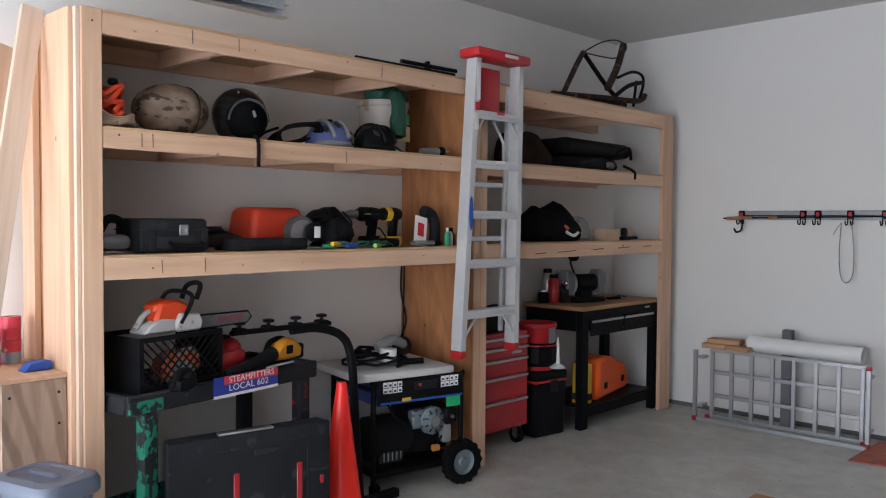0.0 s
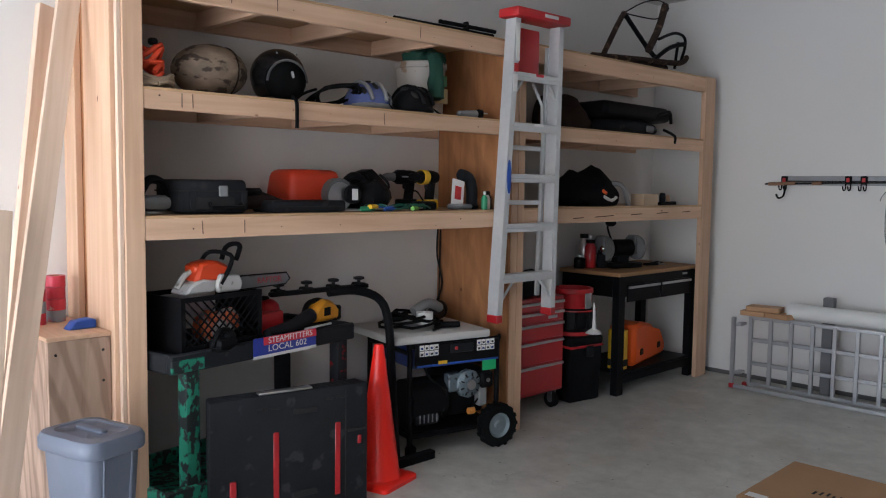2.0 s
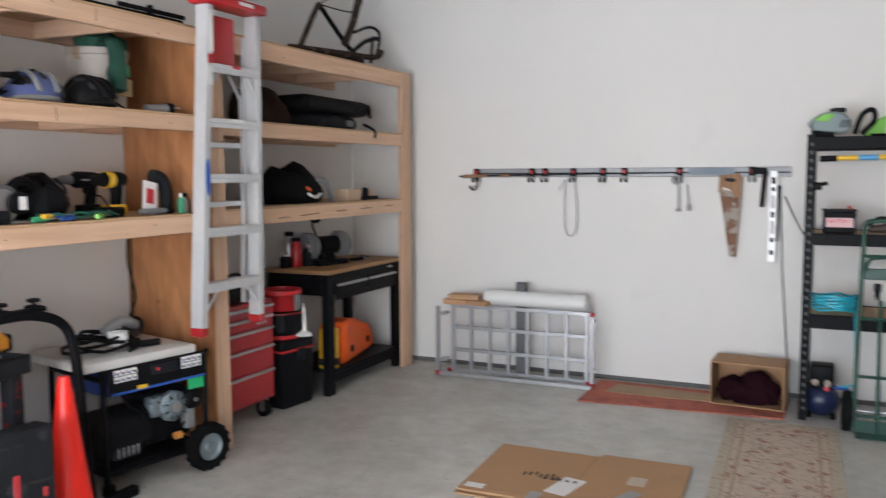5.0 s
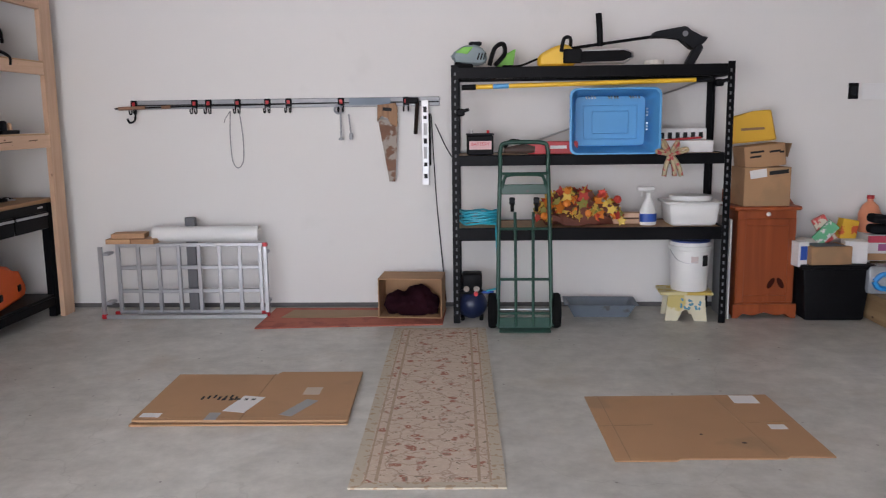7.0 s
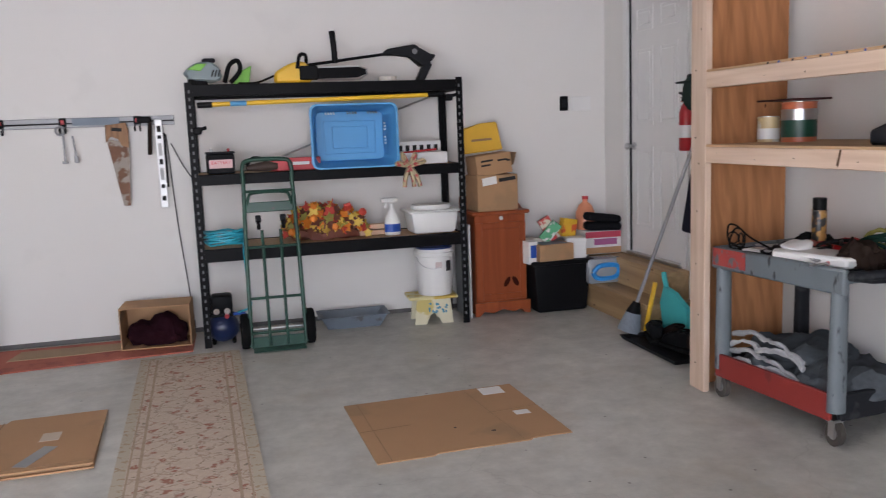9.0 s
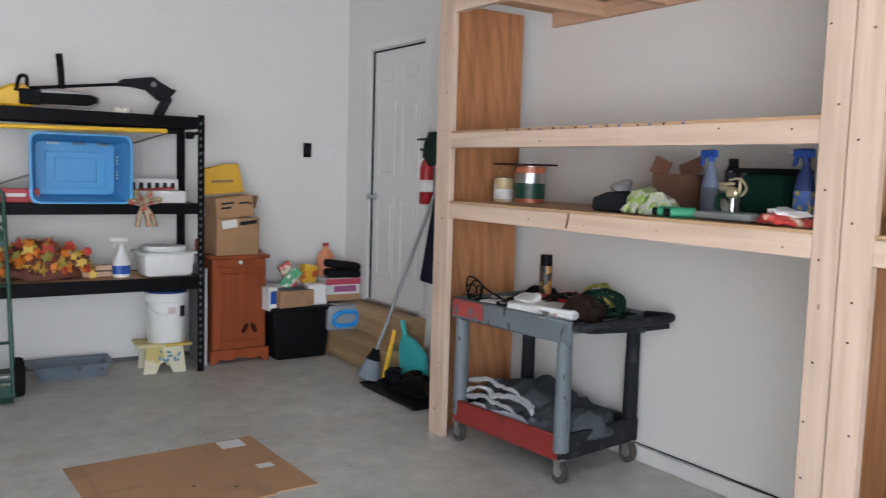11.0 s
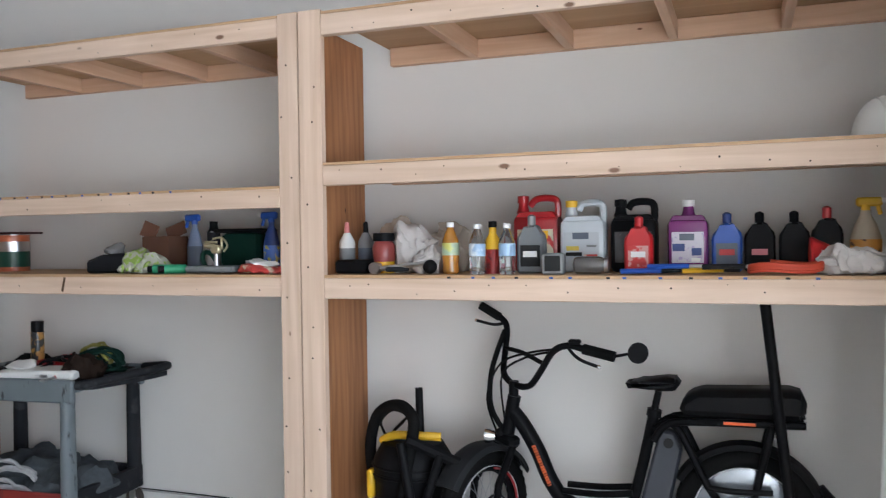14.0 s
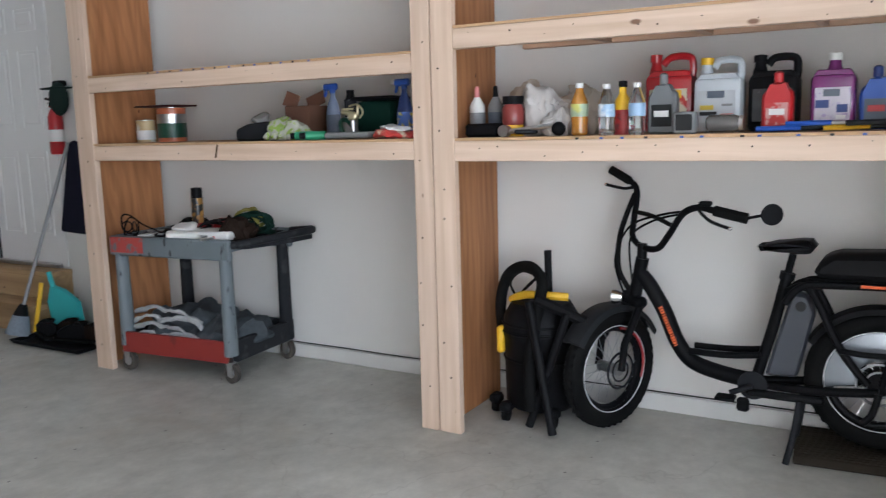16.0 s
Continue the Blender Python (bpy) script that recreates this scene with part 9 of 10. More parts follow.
# ---- bottles on the lower shelf of the second bay ----
def jug(name, label, at, w, h, d, body, cap, lab=None, lab2=None, cap_off=-0.3, handle=True, rz=0.0, bands=()):
    """A flat-sided canister seen from its broad side (w along y, d along x), with neck, cap and a looped handle."""
    o = thing(name, label, "bottle", at, rz)
    part("body", Geo().box((0, 0, h * 0.36), (d, w, h * 0.72), 0.02, seg=2).prism([(-w * 0.46, h * 0.70), (w * 0.46, h * 0.70), (w * 0.36, h * 0.78), (-w * 0.36, h * 0.78)], -d * 0.42, d * 0.42, "x", 0.004), body, o)
    y = -w * cap_off
    part("neck", Geo().lathe([(0.03, h * 0.76), (0.022, h * 0.84), (0.020, h * 0.92)], (0, y, 0), 14), body, o)
    part("cap", Geo().lathe([(0.025, h * 0.90), (0.025, h * 0.99), (0.008, h)], (0, y, 0), 14), cap, o)
    if handle:
        part("handle", Geo().tube(smooth_path([(0, y - 0.03 if y > 0 else y + 0.03, h * 0.86), (0, 0.0 if abs(y) > 0.02 else -w * 0.2, h * 0.95), (0, -w * 0.38 if y > 0 else w * 0.38, h * 0.94), (0, -w * 0.44 if y > 0 else w * 0.44, h * 0.80), (0, -w * 0.42 if y > 0 else w * 0.42, h * 0.68)]), 0.015, 8), body, o)
    if lab:
        part("label_panel", Geo().box((-d / 2 - 0.001, 0, h * 0.34), (0.003, w * 0.78, h * 0.42)), lab, o)
    if lab2:
        part("label_band", Geo().box((-d / 2 - 0.002, 0, h * 0.40), (0.004, w * 0.6, h * 0.14)), lab2, o)
    for u, v, bw, bh, bmat in bands:
        part("print_bar", Geo().box((-d / 2 - 0.0035, u * w, v * h), (0.003, bw * w, bh * h)), bmat, o)
    return o
def quart(label, at, w, h, body, cap, lab=None, lab2=None, rz=0.0):
    """A one-quart oil bottle with a sloped shoulder and an offset neck."""
    o = thing("oil_bottle", label, "bottle", at, rz, "oil bottles")
    part("body", Geo().prism([(-w / 2, 0.0), (w / 2, 0.0), (w / 2, h * 0.58), (w * 0.44, h * 0.66), (0.017, h * 0.76), (0.016, h * 0.82), (-0.016, h * 0.82), (-0.017, h * 0.78), (-w * 0.42, h * 0.70), (-w / 2, h * 0.62)], -0.03, 0.03, "x", 0.010), body, o)
    part("cap", Geo().lathe([(0.017, h * 0.81), (0.017, h * 0.97), (0.006, h)], (0, 0, 0), 12), cap, o)
    if lab:
        part("label_panel", Geo().box((-0.0315, 0, h * 0.30), (0.003, w * 0.7, h * 0.36)), lab, o)
    if lab2:
        part("label_band", Geo().box((-0.0325, 0, h * 0.33), (0.004, w * 0.5, h * 0.10)), lab2, o)
    return o
def pet(label, at, r, h, body, cap, lab):
    o = thing("drink_bottle", label, "bottle", at, 0, "drink bottles")
    part("bottle", Geo().lathe([(r * 0.8, 0), (r, 0.01), (r * 0.93, h * 0.2), (r, h * 0.3), (r * 0.93, h * 0.55), (r * 0.98, h * 0.64), (r * 0.5, h * 0.84), (r * 0.4, h * 0.9)], seg=16), body, o)
    part("label_wrap", Geo().lathe([(r * 1.01, h * 0.36), (r * 1.01, h * 0.6)], seg=16), lab, o)
    part("cap", Geo().lathe([(r * 0.46, h * 0.90), (r * 0.46, h * 0.99), (r * 0.2, h)], seg=12), cap, o)
    return o
DGLAB = mat("dark_grey_label", (0.05, 0.055, 0.06), 0.4, spot=(0.3, 0.3, 0.3), spot_amount=0.4, spot_scale=40)
jug("oil_jug", "dark red five-quart oil jug with a yellow and white label", (2.62, 0.135, F1), 0.20, 0.33, 0.12, RED, RED, mat("yellow_white_label", (0.72, 0.66, 0.5), 0.4, spot=(0.6, 0.05, 0.05), spot_amount=0.45, spot_scale=18), None, -0.33, bands=((0.12, 0.42, 0.22, 0.2, REDP), (-0.2, 0.48, 0.16, 0.1, YELLOW), (0.0, 0.22, 0.5, 0.05, INK)))
LABW, LABY = mat("silver_grey_label", (0.50, 0.53, 0.56), 0.4), mat("dull_yellow_print", (0.62, 0.47, 0.06), 0.4)
jug("coolant_jug", "pale grey antifreeze jug with a yellow cap", (2.56, -0.075, F1), 0.185, 0.30, 0.12, mat("pale_blue_grey_plastic", (0.55, 0.59, 0.63), 0.4), YELLOW, LABW, None, -0.28, bands=((0.02, 0.50, 0.36, 0.09, SLAB), (0.2, 0.33, 0.28, 0.06, LABY), (0.17, 0.25, 0.36, 0.05, INK), (-0.2, 0.22, 0.3, 0.05, MIXC), (-0.22, 0.36, 0.22, 0.03, GREYP)))
jug("oil_jug", "black oil jug with a grey label", (2.58, -0.28, F1), 0.185, 0.30, 0.12, BLACK, BLACK, DGLAB, None, -0.3)
pj = jug("washer_fluid", "clear jug of purple washer fluid with a white cap", (2.56, -0.495, F1), 0.155, 0.29, 0.14, mat("purple_fluid", (0.19, 0.035, 0.17), 0.2, coat=0.3), WHITEP, mat("lilac_white_label", (0.62, 0.58, 0.66), 0.4, spot=(0.42, 0.34, 0.55), spot_amount=0.42, spot_scale=40), None, 0.0, handle=False, bands=((0.02, 0.48, 0.36, 0.09, SLAB), (0.22, 0.34, 0.3, 0.1, NAVY), (-0.22, 0.28, 0.24, 0.1, NAVY), (-0.2, 0.17, 0.22, 0.05, PAPER)))
quart("grey quart bottle of motor oil with a black label", (2.40, 0.11, F1), 0.115, 0.24, mat("grey_oil_plastic", (0.17, 0.18, 0.19), 0.4), GREYP, INK, PAPER)
quart("red quart bottle of oil treatment with a round label", (2.43, -0.315, F1), 0.11, 0.225, REDP, REDP, mat("red_white_label", (0.6, 0.3, 0.28), 0.4, spot=(0.5, 0.03, 0.03), spot_amount=0.5, spot_scale=26), PAPER)
quart("blue quart bottle of motor oil with a dark label", (2.56, -0.64, F1), 0.115, 0.235, BLUE, NAVY, SLAB, REDP)
quart("black quart bottle of motor oil with a red label", (2.57, -0.76, F1), 0.115, 0.235, BLACK, BLACK, None, mat("pink_red_label", (0.5, 0.12, 0.14), 0.4))
quart("plain black quart bottle of motor oil", (2.57, -0.885, F1), 0.11, 0.235, BLACK, BLACK)
quart("black quart bottle of gear oil with a red spout", (2.57, -1.0, F1), 0.11, 0.25, BLACK, RED)
TEA, WAT = mat("amber_juice", (0.60, 0.27, 0.04), 0.12, coat=0.3, glass=0.4), mat("clear_bottle_plastic", (0.92, 0.94, 0.95), 0.06, glass=0.97, var=0.02)
pet("plastic bottle of amber juice with a green label", (2.35, 0.445, F1), 0.036, 0.215, TEA, WHITEP, mat("green_yellow_label", (0.4, 0.5, 0.35), 0.4, spot=(0.6, 0.6, 0.15), spot_amount=0.45))
pet("clear plastic water bottle with a blue label", (2.31, 0.315, F1), 0.034, 0.205, WAT, WHITEP, mat("pale_blue_label", (0.35, 0.5, 0.7), 0.4, spot=(0.75, 0.8, 0.85), spot_amount=0.5))
pet("clear plastic water bottle with a blue label", (2.31, 0.19, F1), 0.034, 0.205, WAT, WHITEP, bpy.data.materials["pale_blue_label"])
yb_ = thing("brake_fluid", "yellow-topped red and black bottle of brake fluid", "bottle", (2.38, 0.27, F1))
part("bottle", Geo().lathe([(0.035, 0), (0.036, 0.09), (0.033, 0.10)], seg=16), mat("red_black_bottle", (0.3, 0.02, 0.02), 0.4, spot=(0.02, 0.02, 0.02), spot_amount=0.5), yb_)
part("shoulder", Geo().lathe([(0.033, 0.10), (0.03, 0.14), (0.015, 0.165), (0.015, 0.19)], seg=16), YELLOW, yb_)
part("cap", Geo().lathe([(0.018, 0.19), (0.018, 0.215), (0.005, 0.217)], seg=12), BLACK, yb_)
for k, (y, m, c) in enumerate(((1.02, WHITEP, mat("pink_cap", (0.7, 0.25, 0.25), 0.5)), (0.94, GREYP, BLACK))):
    o = thing("glue_bottle", "white plastic bottle standing by the divider", "bottle", (2.50 + 0.03 * k, y - 0.02, F1), 0, "bottles by the divider")
    part("bottle", Geo().lathe([(0.034, 0), (0.036, 0.01), (0.036, 0.14), (0.014, 0.18)], seg=16), m, o)
    part("label_wrap", Geo().lathe([(0.0365, 0.03), (0.0365, 0.11)], seg=16), GREYP if k == 0 else SLAB, o)
    part("cap", Geo().lathe([(0.013, 0.18), (0.01, 0.225), (0.004, 0.23)], seg=12), c, o)
rj = thing("plastic_jar", "clear jar of red hardware with a black lid", "jar", (2.42, 0.78, F1))
part("jar", Geo().lathe([(0.045, 0.05), (0.05, 0.07), (0.05, 0.12), (0.038, 0.14)], seg=18), mat("red_brown_contents", (0.25, 0.05, 0.045), 0.3), rj)
part("yellow_base", Geo().lathe([(0.046, 0.0), (0.046, 0.05), (0.02, 0.05)], seg=18), YELLOW, rj)
part("lid", Geo().lathe([(0.048, 0.14), (0.048, 0.175), (0.01, 0.176)], seg=18), BLACK, rj)
bs = thing("black_tray", "low black plastic tray on the shelf", "tray", (2.40, 0.90, F1))
part("tray", Geo().box((0, 0, 0.03), (0.14, 0.16, 0.06), 0.012), BLACK, bs)
rgm = mat("white_cotton_rag", (0.56, 0.53, 0.51), 0.95, var=0.2, scale=14, bump=0.5)
for k, (x, y, s, h, m) in enumerate(((2.60, 0.78, (0.26, 0.2), 0.25, mat("beige_rag", (0.5, 0.42, 0.34), 0.95, var=0.25, bump=0.5)), (2.50, 0.66, (0.22, 0.18), 0.21, rgm), (2.62, 0.53, (0.24, 0.2), 0.22, mat("tan_paper_rag", (0.46, 0.40, 0.33), 0.95, var=0.2, bump=0.4)), (2.42, 0.56, (0.16, 0.12), 0.11, rgm))):
    o = thing("rag", "crumpled cotton rag heaped on the shelf", "rag", (x, y, F1), 20 * k, "rags on the shelf")
    part("cloth", Geo().cloth((0, 0, 0), s, h, n=34, amount=0.024, scale=16, seed=k * 5 + 1, rz=90), m, o)
sck = thing("ratchet_set", "steel ratchet and sockets lying on the shelf", "hand tool", (2.33, 0.66, F1), 0)
part("handle", Geo().cyl((0, 0.12, 0.02), (0, -0.12, 0.045), 0.011, seg=8), STEEL, sck)
part("head", Geo().cyl((-0.02, 0.12, 0.025), (0.02, 0.12, 0.025), 0.025), STEEL, sck)
part("knob", Geo().ball((0.0, -0.13, 0.03), (0.03, 0.03, 0.03)), BLACK, sck)
part("jaw", Geo().box((0.0, 0.02, 0.02), (0.05, 0.1, 0.02), 0.006, rot=(0, 0, 25)), DARKG, sck)
lbx = thing("gauge_box", "small grey square box with a dark face on the shelf edge", "box", (2.29, -0.005, F1), 0)
part("frame", Geo().box((0, 0, 0.042), (0.06, 0.085, 0.084), 0.008), GREYP, lbx)
part("face", Geo().box((-0.0305, 0, 0.044), (0.004, 0.062, 0.06), 0.002), INK, lbx)
gj = thing("glass_jar", "dark glass jar lying on its side on the shelf", "jar", (2.31, -0.14, F1), 0)
part("jar", Geo().lathe([(0.025, -0.06), (0.034, -0.05), (0.034, 0.04), (0.026, 0.06)], (0, 0, 0.036), 16, (90, 0, 0)), mat("smoky_glass", (0.2, 0.19, 0.18), 0.1, glass=0.5), gj)
part("lid", Geo().cyl((0, -0.06, 0.036), (0, -0.075, 0.036), 0.03), STEEL, gj)
for k, (y, m, r, l) in enumerate(((-0.36, BLUE, 8, "blue plastic caulk tool on the shelf edge"), (-0.46, BLUE, -5, "blue-handled pliers on the shelf edge"), (-0.58, YELLOW, 10, "yellow and black pliers on the shelf edge"), (-0.66, DARKG, -8, "dark-handled shears on the shelf edge"), (-0.40, BLACK, 14, "black and red trigger clamp on the shelf"))):
    o = thing("pliers", l, "hand tool", (2.30 + 0.03 * (k % 3), y, F1 + 0.016 * (k % 2)), r, "hand tools on the shelf edge")
    part("handle", Geo().tube(smooth_path([(0.01, 0.10, 0.012), (0.015, 0.0, 0.014), (0, -0.05, 0.014)]), 0.010, 6), m, o)
    part("handle", Geo().tube(smooth_path([(-0.02, 0.10, 0.012), (-0.018, 0.0, 0.014), (0, -0.05, 0.014)]), 0.010, 6), m, o)
    part("jaw", Geo().box((0, -0.08, 0.014), (0.025, 0.06, 0.014), 0.004), STEEL if k % 2 else DARKG, o)
rh = thing("bungee_coil", "coil of red-orange cord over the shelf edge", "cord", (2.29, -0.84, F1), 0)
part("coil", Geo().tube([(0.06 * math.cos(a), 0.12 * math.sin(a), 0.012 + 0.004 * math.sin(a * 3) + 0.0015 * a) for a in [0.35 * k for k in range(56)]], 0.009, 6), mat("red_orange_cord", (0.5, 0.06, 0.025), 0.6), rh)
fn = thing("funnel", "red plastic funnel with a white sticker lying on the shelf", "funnel", (2.43, -0.96, F1 + 0.062), 0)
part("cone", Geo().lathe([(0.07, 0.0), (0.072, 0.008), (0.03, 0.09), (0.014, 0.10), (0.01, 0.19), (0.007, 0.19)], (0, 0.03, 0), 20, (90, 0, 0)), REDP, fn)
part("sticker", Geo().lathe([(0.001, 0.0), (0.026, 0.0), (0.026, 0.002), (0.001, 0.002)], (-0.062, -0.008, 0.0), 16, (0, -62, 0)), PAPER, fn)
rg3 = thing("rag", "crumpled white rag on the shelf edge", "rag", (2.33, -1.08, F1), 0)
part("cloth", Geo().cloth((0, 0, 0), (0.26, 0.14), 0.10, n=32, amount=0.02, scale=18, seed=9, rz=90), rgm, rg3)
spray((2.55, -1.13, F1), 180, 0.29, mat("beige_cleaner", (0.5, 0.42, 0.3), 0.3), YELLOW, "detailing spray bottle with a yellow trigger", mat("orange_yellow_label", (0.65, 0.3, 0.05), 0.4, spot=(0.1, 0.05, 0.03), spot_amount=0.42, spot_scale=30), 0.05)
hh = thing("hard_hat", "white hard hat on the upper shelf", "hard hat", (2.47, -1.18, F2), 10)
part("shell", Geo().ball((0, 0, 0.012), (0.125, 0.105, 0.15), 26, lo=0.0), WHITEP, hh)
part("brim", Geo().lathe([(0.10, 0.004), (0.14, 0.0), (0.142, 0.008), (0.10, 0.018)], seg=28, sy=0.86), WHITEP, hh)
for y in (-0.03, 0.0, 0.03):
    part("ridge", Geo().tube([(0.127 * math.cos(a), y * (1 - 0.3 * abs(math.cos(a))), 0.013 + 0.151 * math.sin(a) * math.sqrt(1 - (y / 0.11) ** 2)) for a in [math.pi * k / 16 for k in range(1, 16)]], 0.004, 5), WHITEP, hh)

# poles leaning at the end of the shelving
ps = thing("shovel_handle", "orange-brown wooden handled tool leaning on the shelving", "long tool", (0, 0, 0))
part("handle", Geo().cyl((2.20, -1.19, 0.22), (2.12, -1.215, 1.95), 0.017, seg=10), wood("handle_wood", (0.42, 0.16, 0.06), (0.3, 0.1, 0.035), "z"), ps)
part("yellow_grip", Geo().cyl((2.135, -1.235, 1.35), (2.125, -1.232, 1.60), 0.018, seg=10), YELLOW, ps)
part("head", Geo().cyl((2.205, -1.188, 0.0), (2.20, -1.19, 0.22), 0.02, seg=10), mat("print_black_sleeve", (0.03, 0.03, 0.03), 0.5, spot=(0.5, 0.5, 0.5), spot_amount=0.4, spot_scale=30), ps)
pw2 = thing("white_pole", "white plastic sleeved pole leaning on the shelving", "long tool", (0, 0, 0))
part("sleeve", Geo().cyl((2.24, -1.135, 0.0), (2.17, -1.165, 1.22), 0.026, seg=14), WHITEP, pw2)
part("ferrule", Geo().cyl((2.17, -1.165, 1.22), (2.168, -1.166, 1.28), 0.016, seg=12), STEEL, pw2)
part("shaft", Geo().cyl((2.168, -1.166, 1.28), (2.14, -1.18, 1.85), 0.015, seg=10), mat("old_wood_shaft", (0.22, 0.12, 0.08), 0.7), pw2)
pk2 = thing("black_pole", "black steel tube leaning behind the bicycle", "pole", (0, 0, 0))
part("tube", Geo().cyl((2.44, -0.908, 0.0), (2.50, -0.775, 1.245), 0.021, seg=12), BLACKM, pk2)
part("socket", Geo().cyl((2.437, -0.913, 0.02), (2.443, -0.90, 0.11), 0.034, 0.028, 14).box((2.405, -0.903, 0.09), (0.05, 0.02, 0.02), 0.004), GREYM, pk2, "grey cast socket")
part("base_plate", Geo().lathe([(0.15, 0.0), (0.15, 0.008), (0.10, 0.022), (0.03, 0.03)], (2.437, -0.915, 0), 24), GREYM, pk2, "round grey metal base")
rdt = thing("red_jack", "small dark red bottle jack on the floor", "jack", (2.62, -1.12, 0), 0)
part("body", Geo().cyl((0, 0, 0), (0, 0, 0.20), 0.05, seg=16).box((0, 0, 0.015), (0.14, 0.14, 0.03), 0.006), mat("dark_red_jack", (0.16, 0.02, 0.02), 0.5), rdt)
part("ram", Geo().cyl((0, 0, 0.2), (0, 0, 0.26), 0.02), STEEL, rdt)

# shop vacuum
vc = thing("shop_vacuum", "black and yellow wet-dry shop vacuum with hose and tubes", "vacuum", (2.62, 0.74, 0), 0)
part("drum", Geo().lathe([(0.155, 0.06), (0.17, 0.08), (0.178, 0.40), (0.185, 0.41), (0.185, 0.44), (0.17, 0.45)], seg=28), BLACK, vc)
part("motor_head", Geo().lathe([(0.183, 0.44), (0.178, 0.50), (0.14, 0.565), (0.06, 0.58), (0.01, 0.58)], seg=28), BLACK, vc)
part("yellow_handle", Geo().tube(smooth_path([(-0.03, 0.14, 0.565), (-0.06, 0.06, 0.60), (-0.06, -0.06, 0.605), (-0.03, -0.15, 0.60)]), 0.020, 8), YELLOW, vc, "yellow carrying handle")
part("latch", Geo().box((-0.10, 0.165, 0.385), (0.05, 0.035, 0.13), 0.01), YELLOW, vc, "yellow drum latch")
for z in (0.47, 0.43, 0.30):
    part("drum_ring", Geo().torus((0, 0, z), 0.178 if z < 0.4 else 0.186, 0.005), BLACK, vc)
part("hose", Geo().tube(smooth_path([(0.02, 0.20, 0.30), (0.02, 0.225, 0.52), (0.0, 0.17, 0.68), (-0.04, 0.05, 0.735), (-0.09, -0.04, 0.69), (-0.13, -0.05, 0.60), (-0.20, -0.03, 0.35), (-0.23, -0.04, 0.1)], 8), 0.027, 12), RUBBER, vc)
part("wand", Geo().cyl((-0.28, -0.17, 0.02), (-0.19, -0.02, 0.6), 0.02, seg=12), BLACK, vc)
part("wand", Geo().cyl((-0.22, -0.03, 0.02), (-0.17, -0.20, 0.56), 0.019, seg=12), BLACK, vc)
part("floor_tool", Geo().tube([(-0.17, -0.05, 0.61), (-0.15, -0.28, 0.52)], 0.026, 8), BLACK, vc)
part("upper_tube", Geo().cyl((0.05, -0.02, 0.55), (0.06, -0.01, 0.80), 0.018, seg=10), BLACK, vc)
part("cord", Geo().tube(smooth_path([(0.0, 0.12, 0.56), (0.0, 0.16, 0.64), (0.0, 0.1, 0.70), (-0.02, 0.02, 0.68), (0.0, 0.1, 0.6), (0.0, 0.04, 0.66), (0.0, -0.02, 0.69)]), 0.006, 6), RUBBER, vc)
for x, y in ((-0.15, 0.12), (-0.15, -0.12), (0.14, 0.12), (0.14, -0.12), (-0.05, 0.22)):
    c_ = part("caster", Geo().cyl((x, y - 0.014, 0.032), (x, y + 0.014, 0.032), 0.032, seg=14), RUBBER, vc)
    part("caster_arm", Geo().box((x, y, 0.068), (0.07, 0.06, 0.05), 0.014), BLACK, c_)

# ---- electric bicycle ----
bi = thing("electric_bicycle", "matt black step-through electric bicycle with fat tyres", "bicycle", (2.62, 0, 0), 0)
def tb2(n, pts, r, m=BLACKM, parent=None, seg=10, sm=6):
    return part(n, Geo().tube(smooth_path([(p[0], p[1], p[2]) for p in pts], sm), r, seg), m, parent or bi)
WHITE_STRIPE = mat("reflective_white_stripe", (0.75, 0.75, 0.76), 0.4)
def wheel(cy, cz, turn, disc, lean=0.0):
    R, r = 0.235, 0.044
    m = pose(0, cy, cz, 0, 0, turn)
    def ring_pts(rad, x=0.0, n=40):
        return [m @ Vector((x, rad * math.cos(2 * math.pi * k / n), rad * math.sin(2 * math.pi * k / n))) for k in range(n)]
    w = part("tyre", Geo().tube(ring_pts(R), r, 12, True), RUBBER, bi)
    for s in (-1, 1):
        part("white_stripe", Geo().tube(ring_pts(R - 0.034, s * 0.032, 48), 0.0022, 5, True), WHITE_STRIPE, w)
    part("rim", Geo().tube(ring_pts(R - 0.048), 0.016, 8, True), BLACKM, w)
    part("hub", Geo().cyl(m @ Vector((-0.06, 0, 0)), m @ Vector((0.06, 0, 0)), 0.056 if disc else 0.026, seg=18), BLACKM if disc else STEEL, w)
    part("brake_disc", Geo().tube(ring_pts(0.082, -0.064, 28), 0.006, 4, True).tube(ring_pts(0.05, -0.064, 24), 0.005, 4, True), GREYM if disc else DARKG, w)
    for k in range(28):
        a = 2 * math.pi * k / 28
        s = 0.03 if k % 2 else -0.03
        part("spoke", Geo().tube([m @ Vector((s, 0.03 * math.cos(a + 0.4), 0.03 * math.sin(a + 0.4))), m @ Vector((0, (R - 0.05) * math.cos(a), (R - 0.05) * math.sin(a)))], 0.0016, 4), STEEL, w)
    for k in range(44):
        a = 2 * math.pi * k / 44
        for s in (-0.014, 0.014):
            c = m @ Vector((s, (R + r * 0.86) * math.cos(a + s * 3), (R + r * 0.86) * math.sin(a + s * 3)))
            part("tread_block", Geo().box(c, (0.022, 0.016, 0.006)).turned(pose(*c, 0, 0, turn) @ pose(0, 0, 0, math.degrees(a) - 90) @ pose(*(-c))), RUBBER, w)
    return w
FW, FZ, RWY, RWZ = 0.40, 0.279, -0.70, 0.365
fwh = wheel(FW, FZ, 66, False)
rwh = wheel(RWY, RWZ, 0, True)
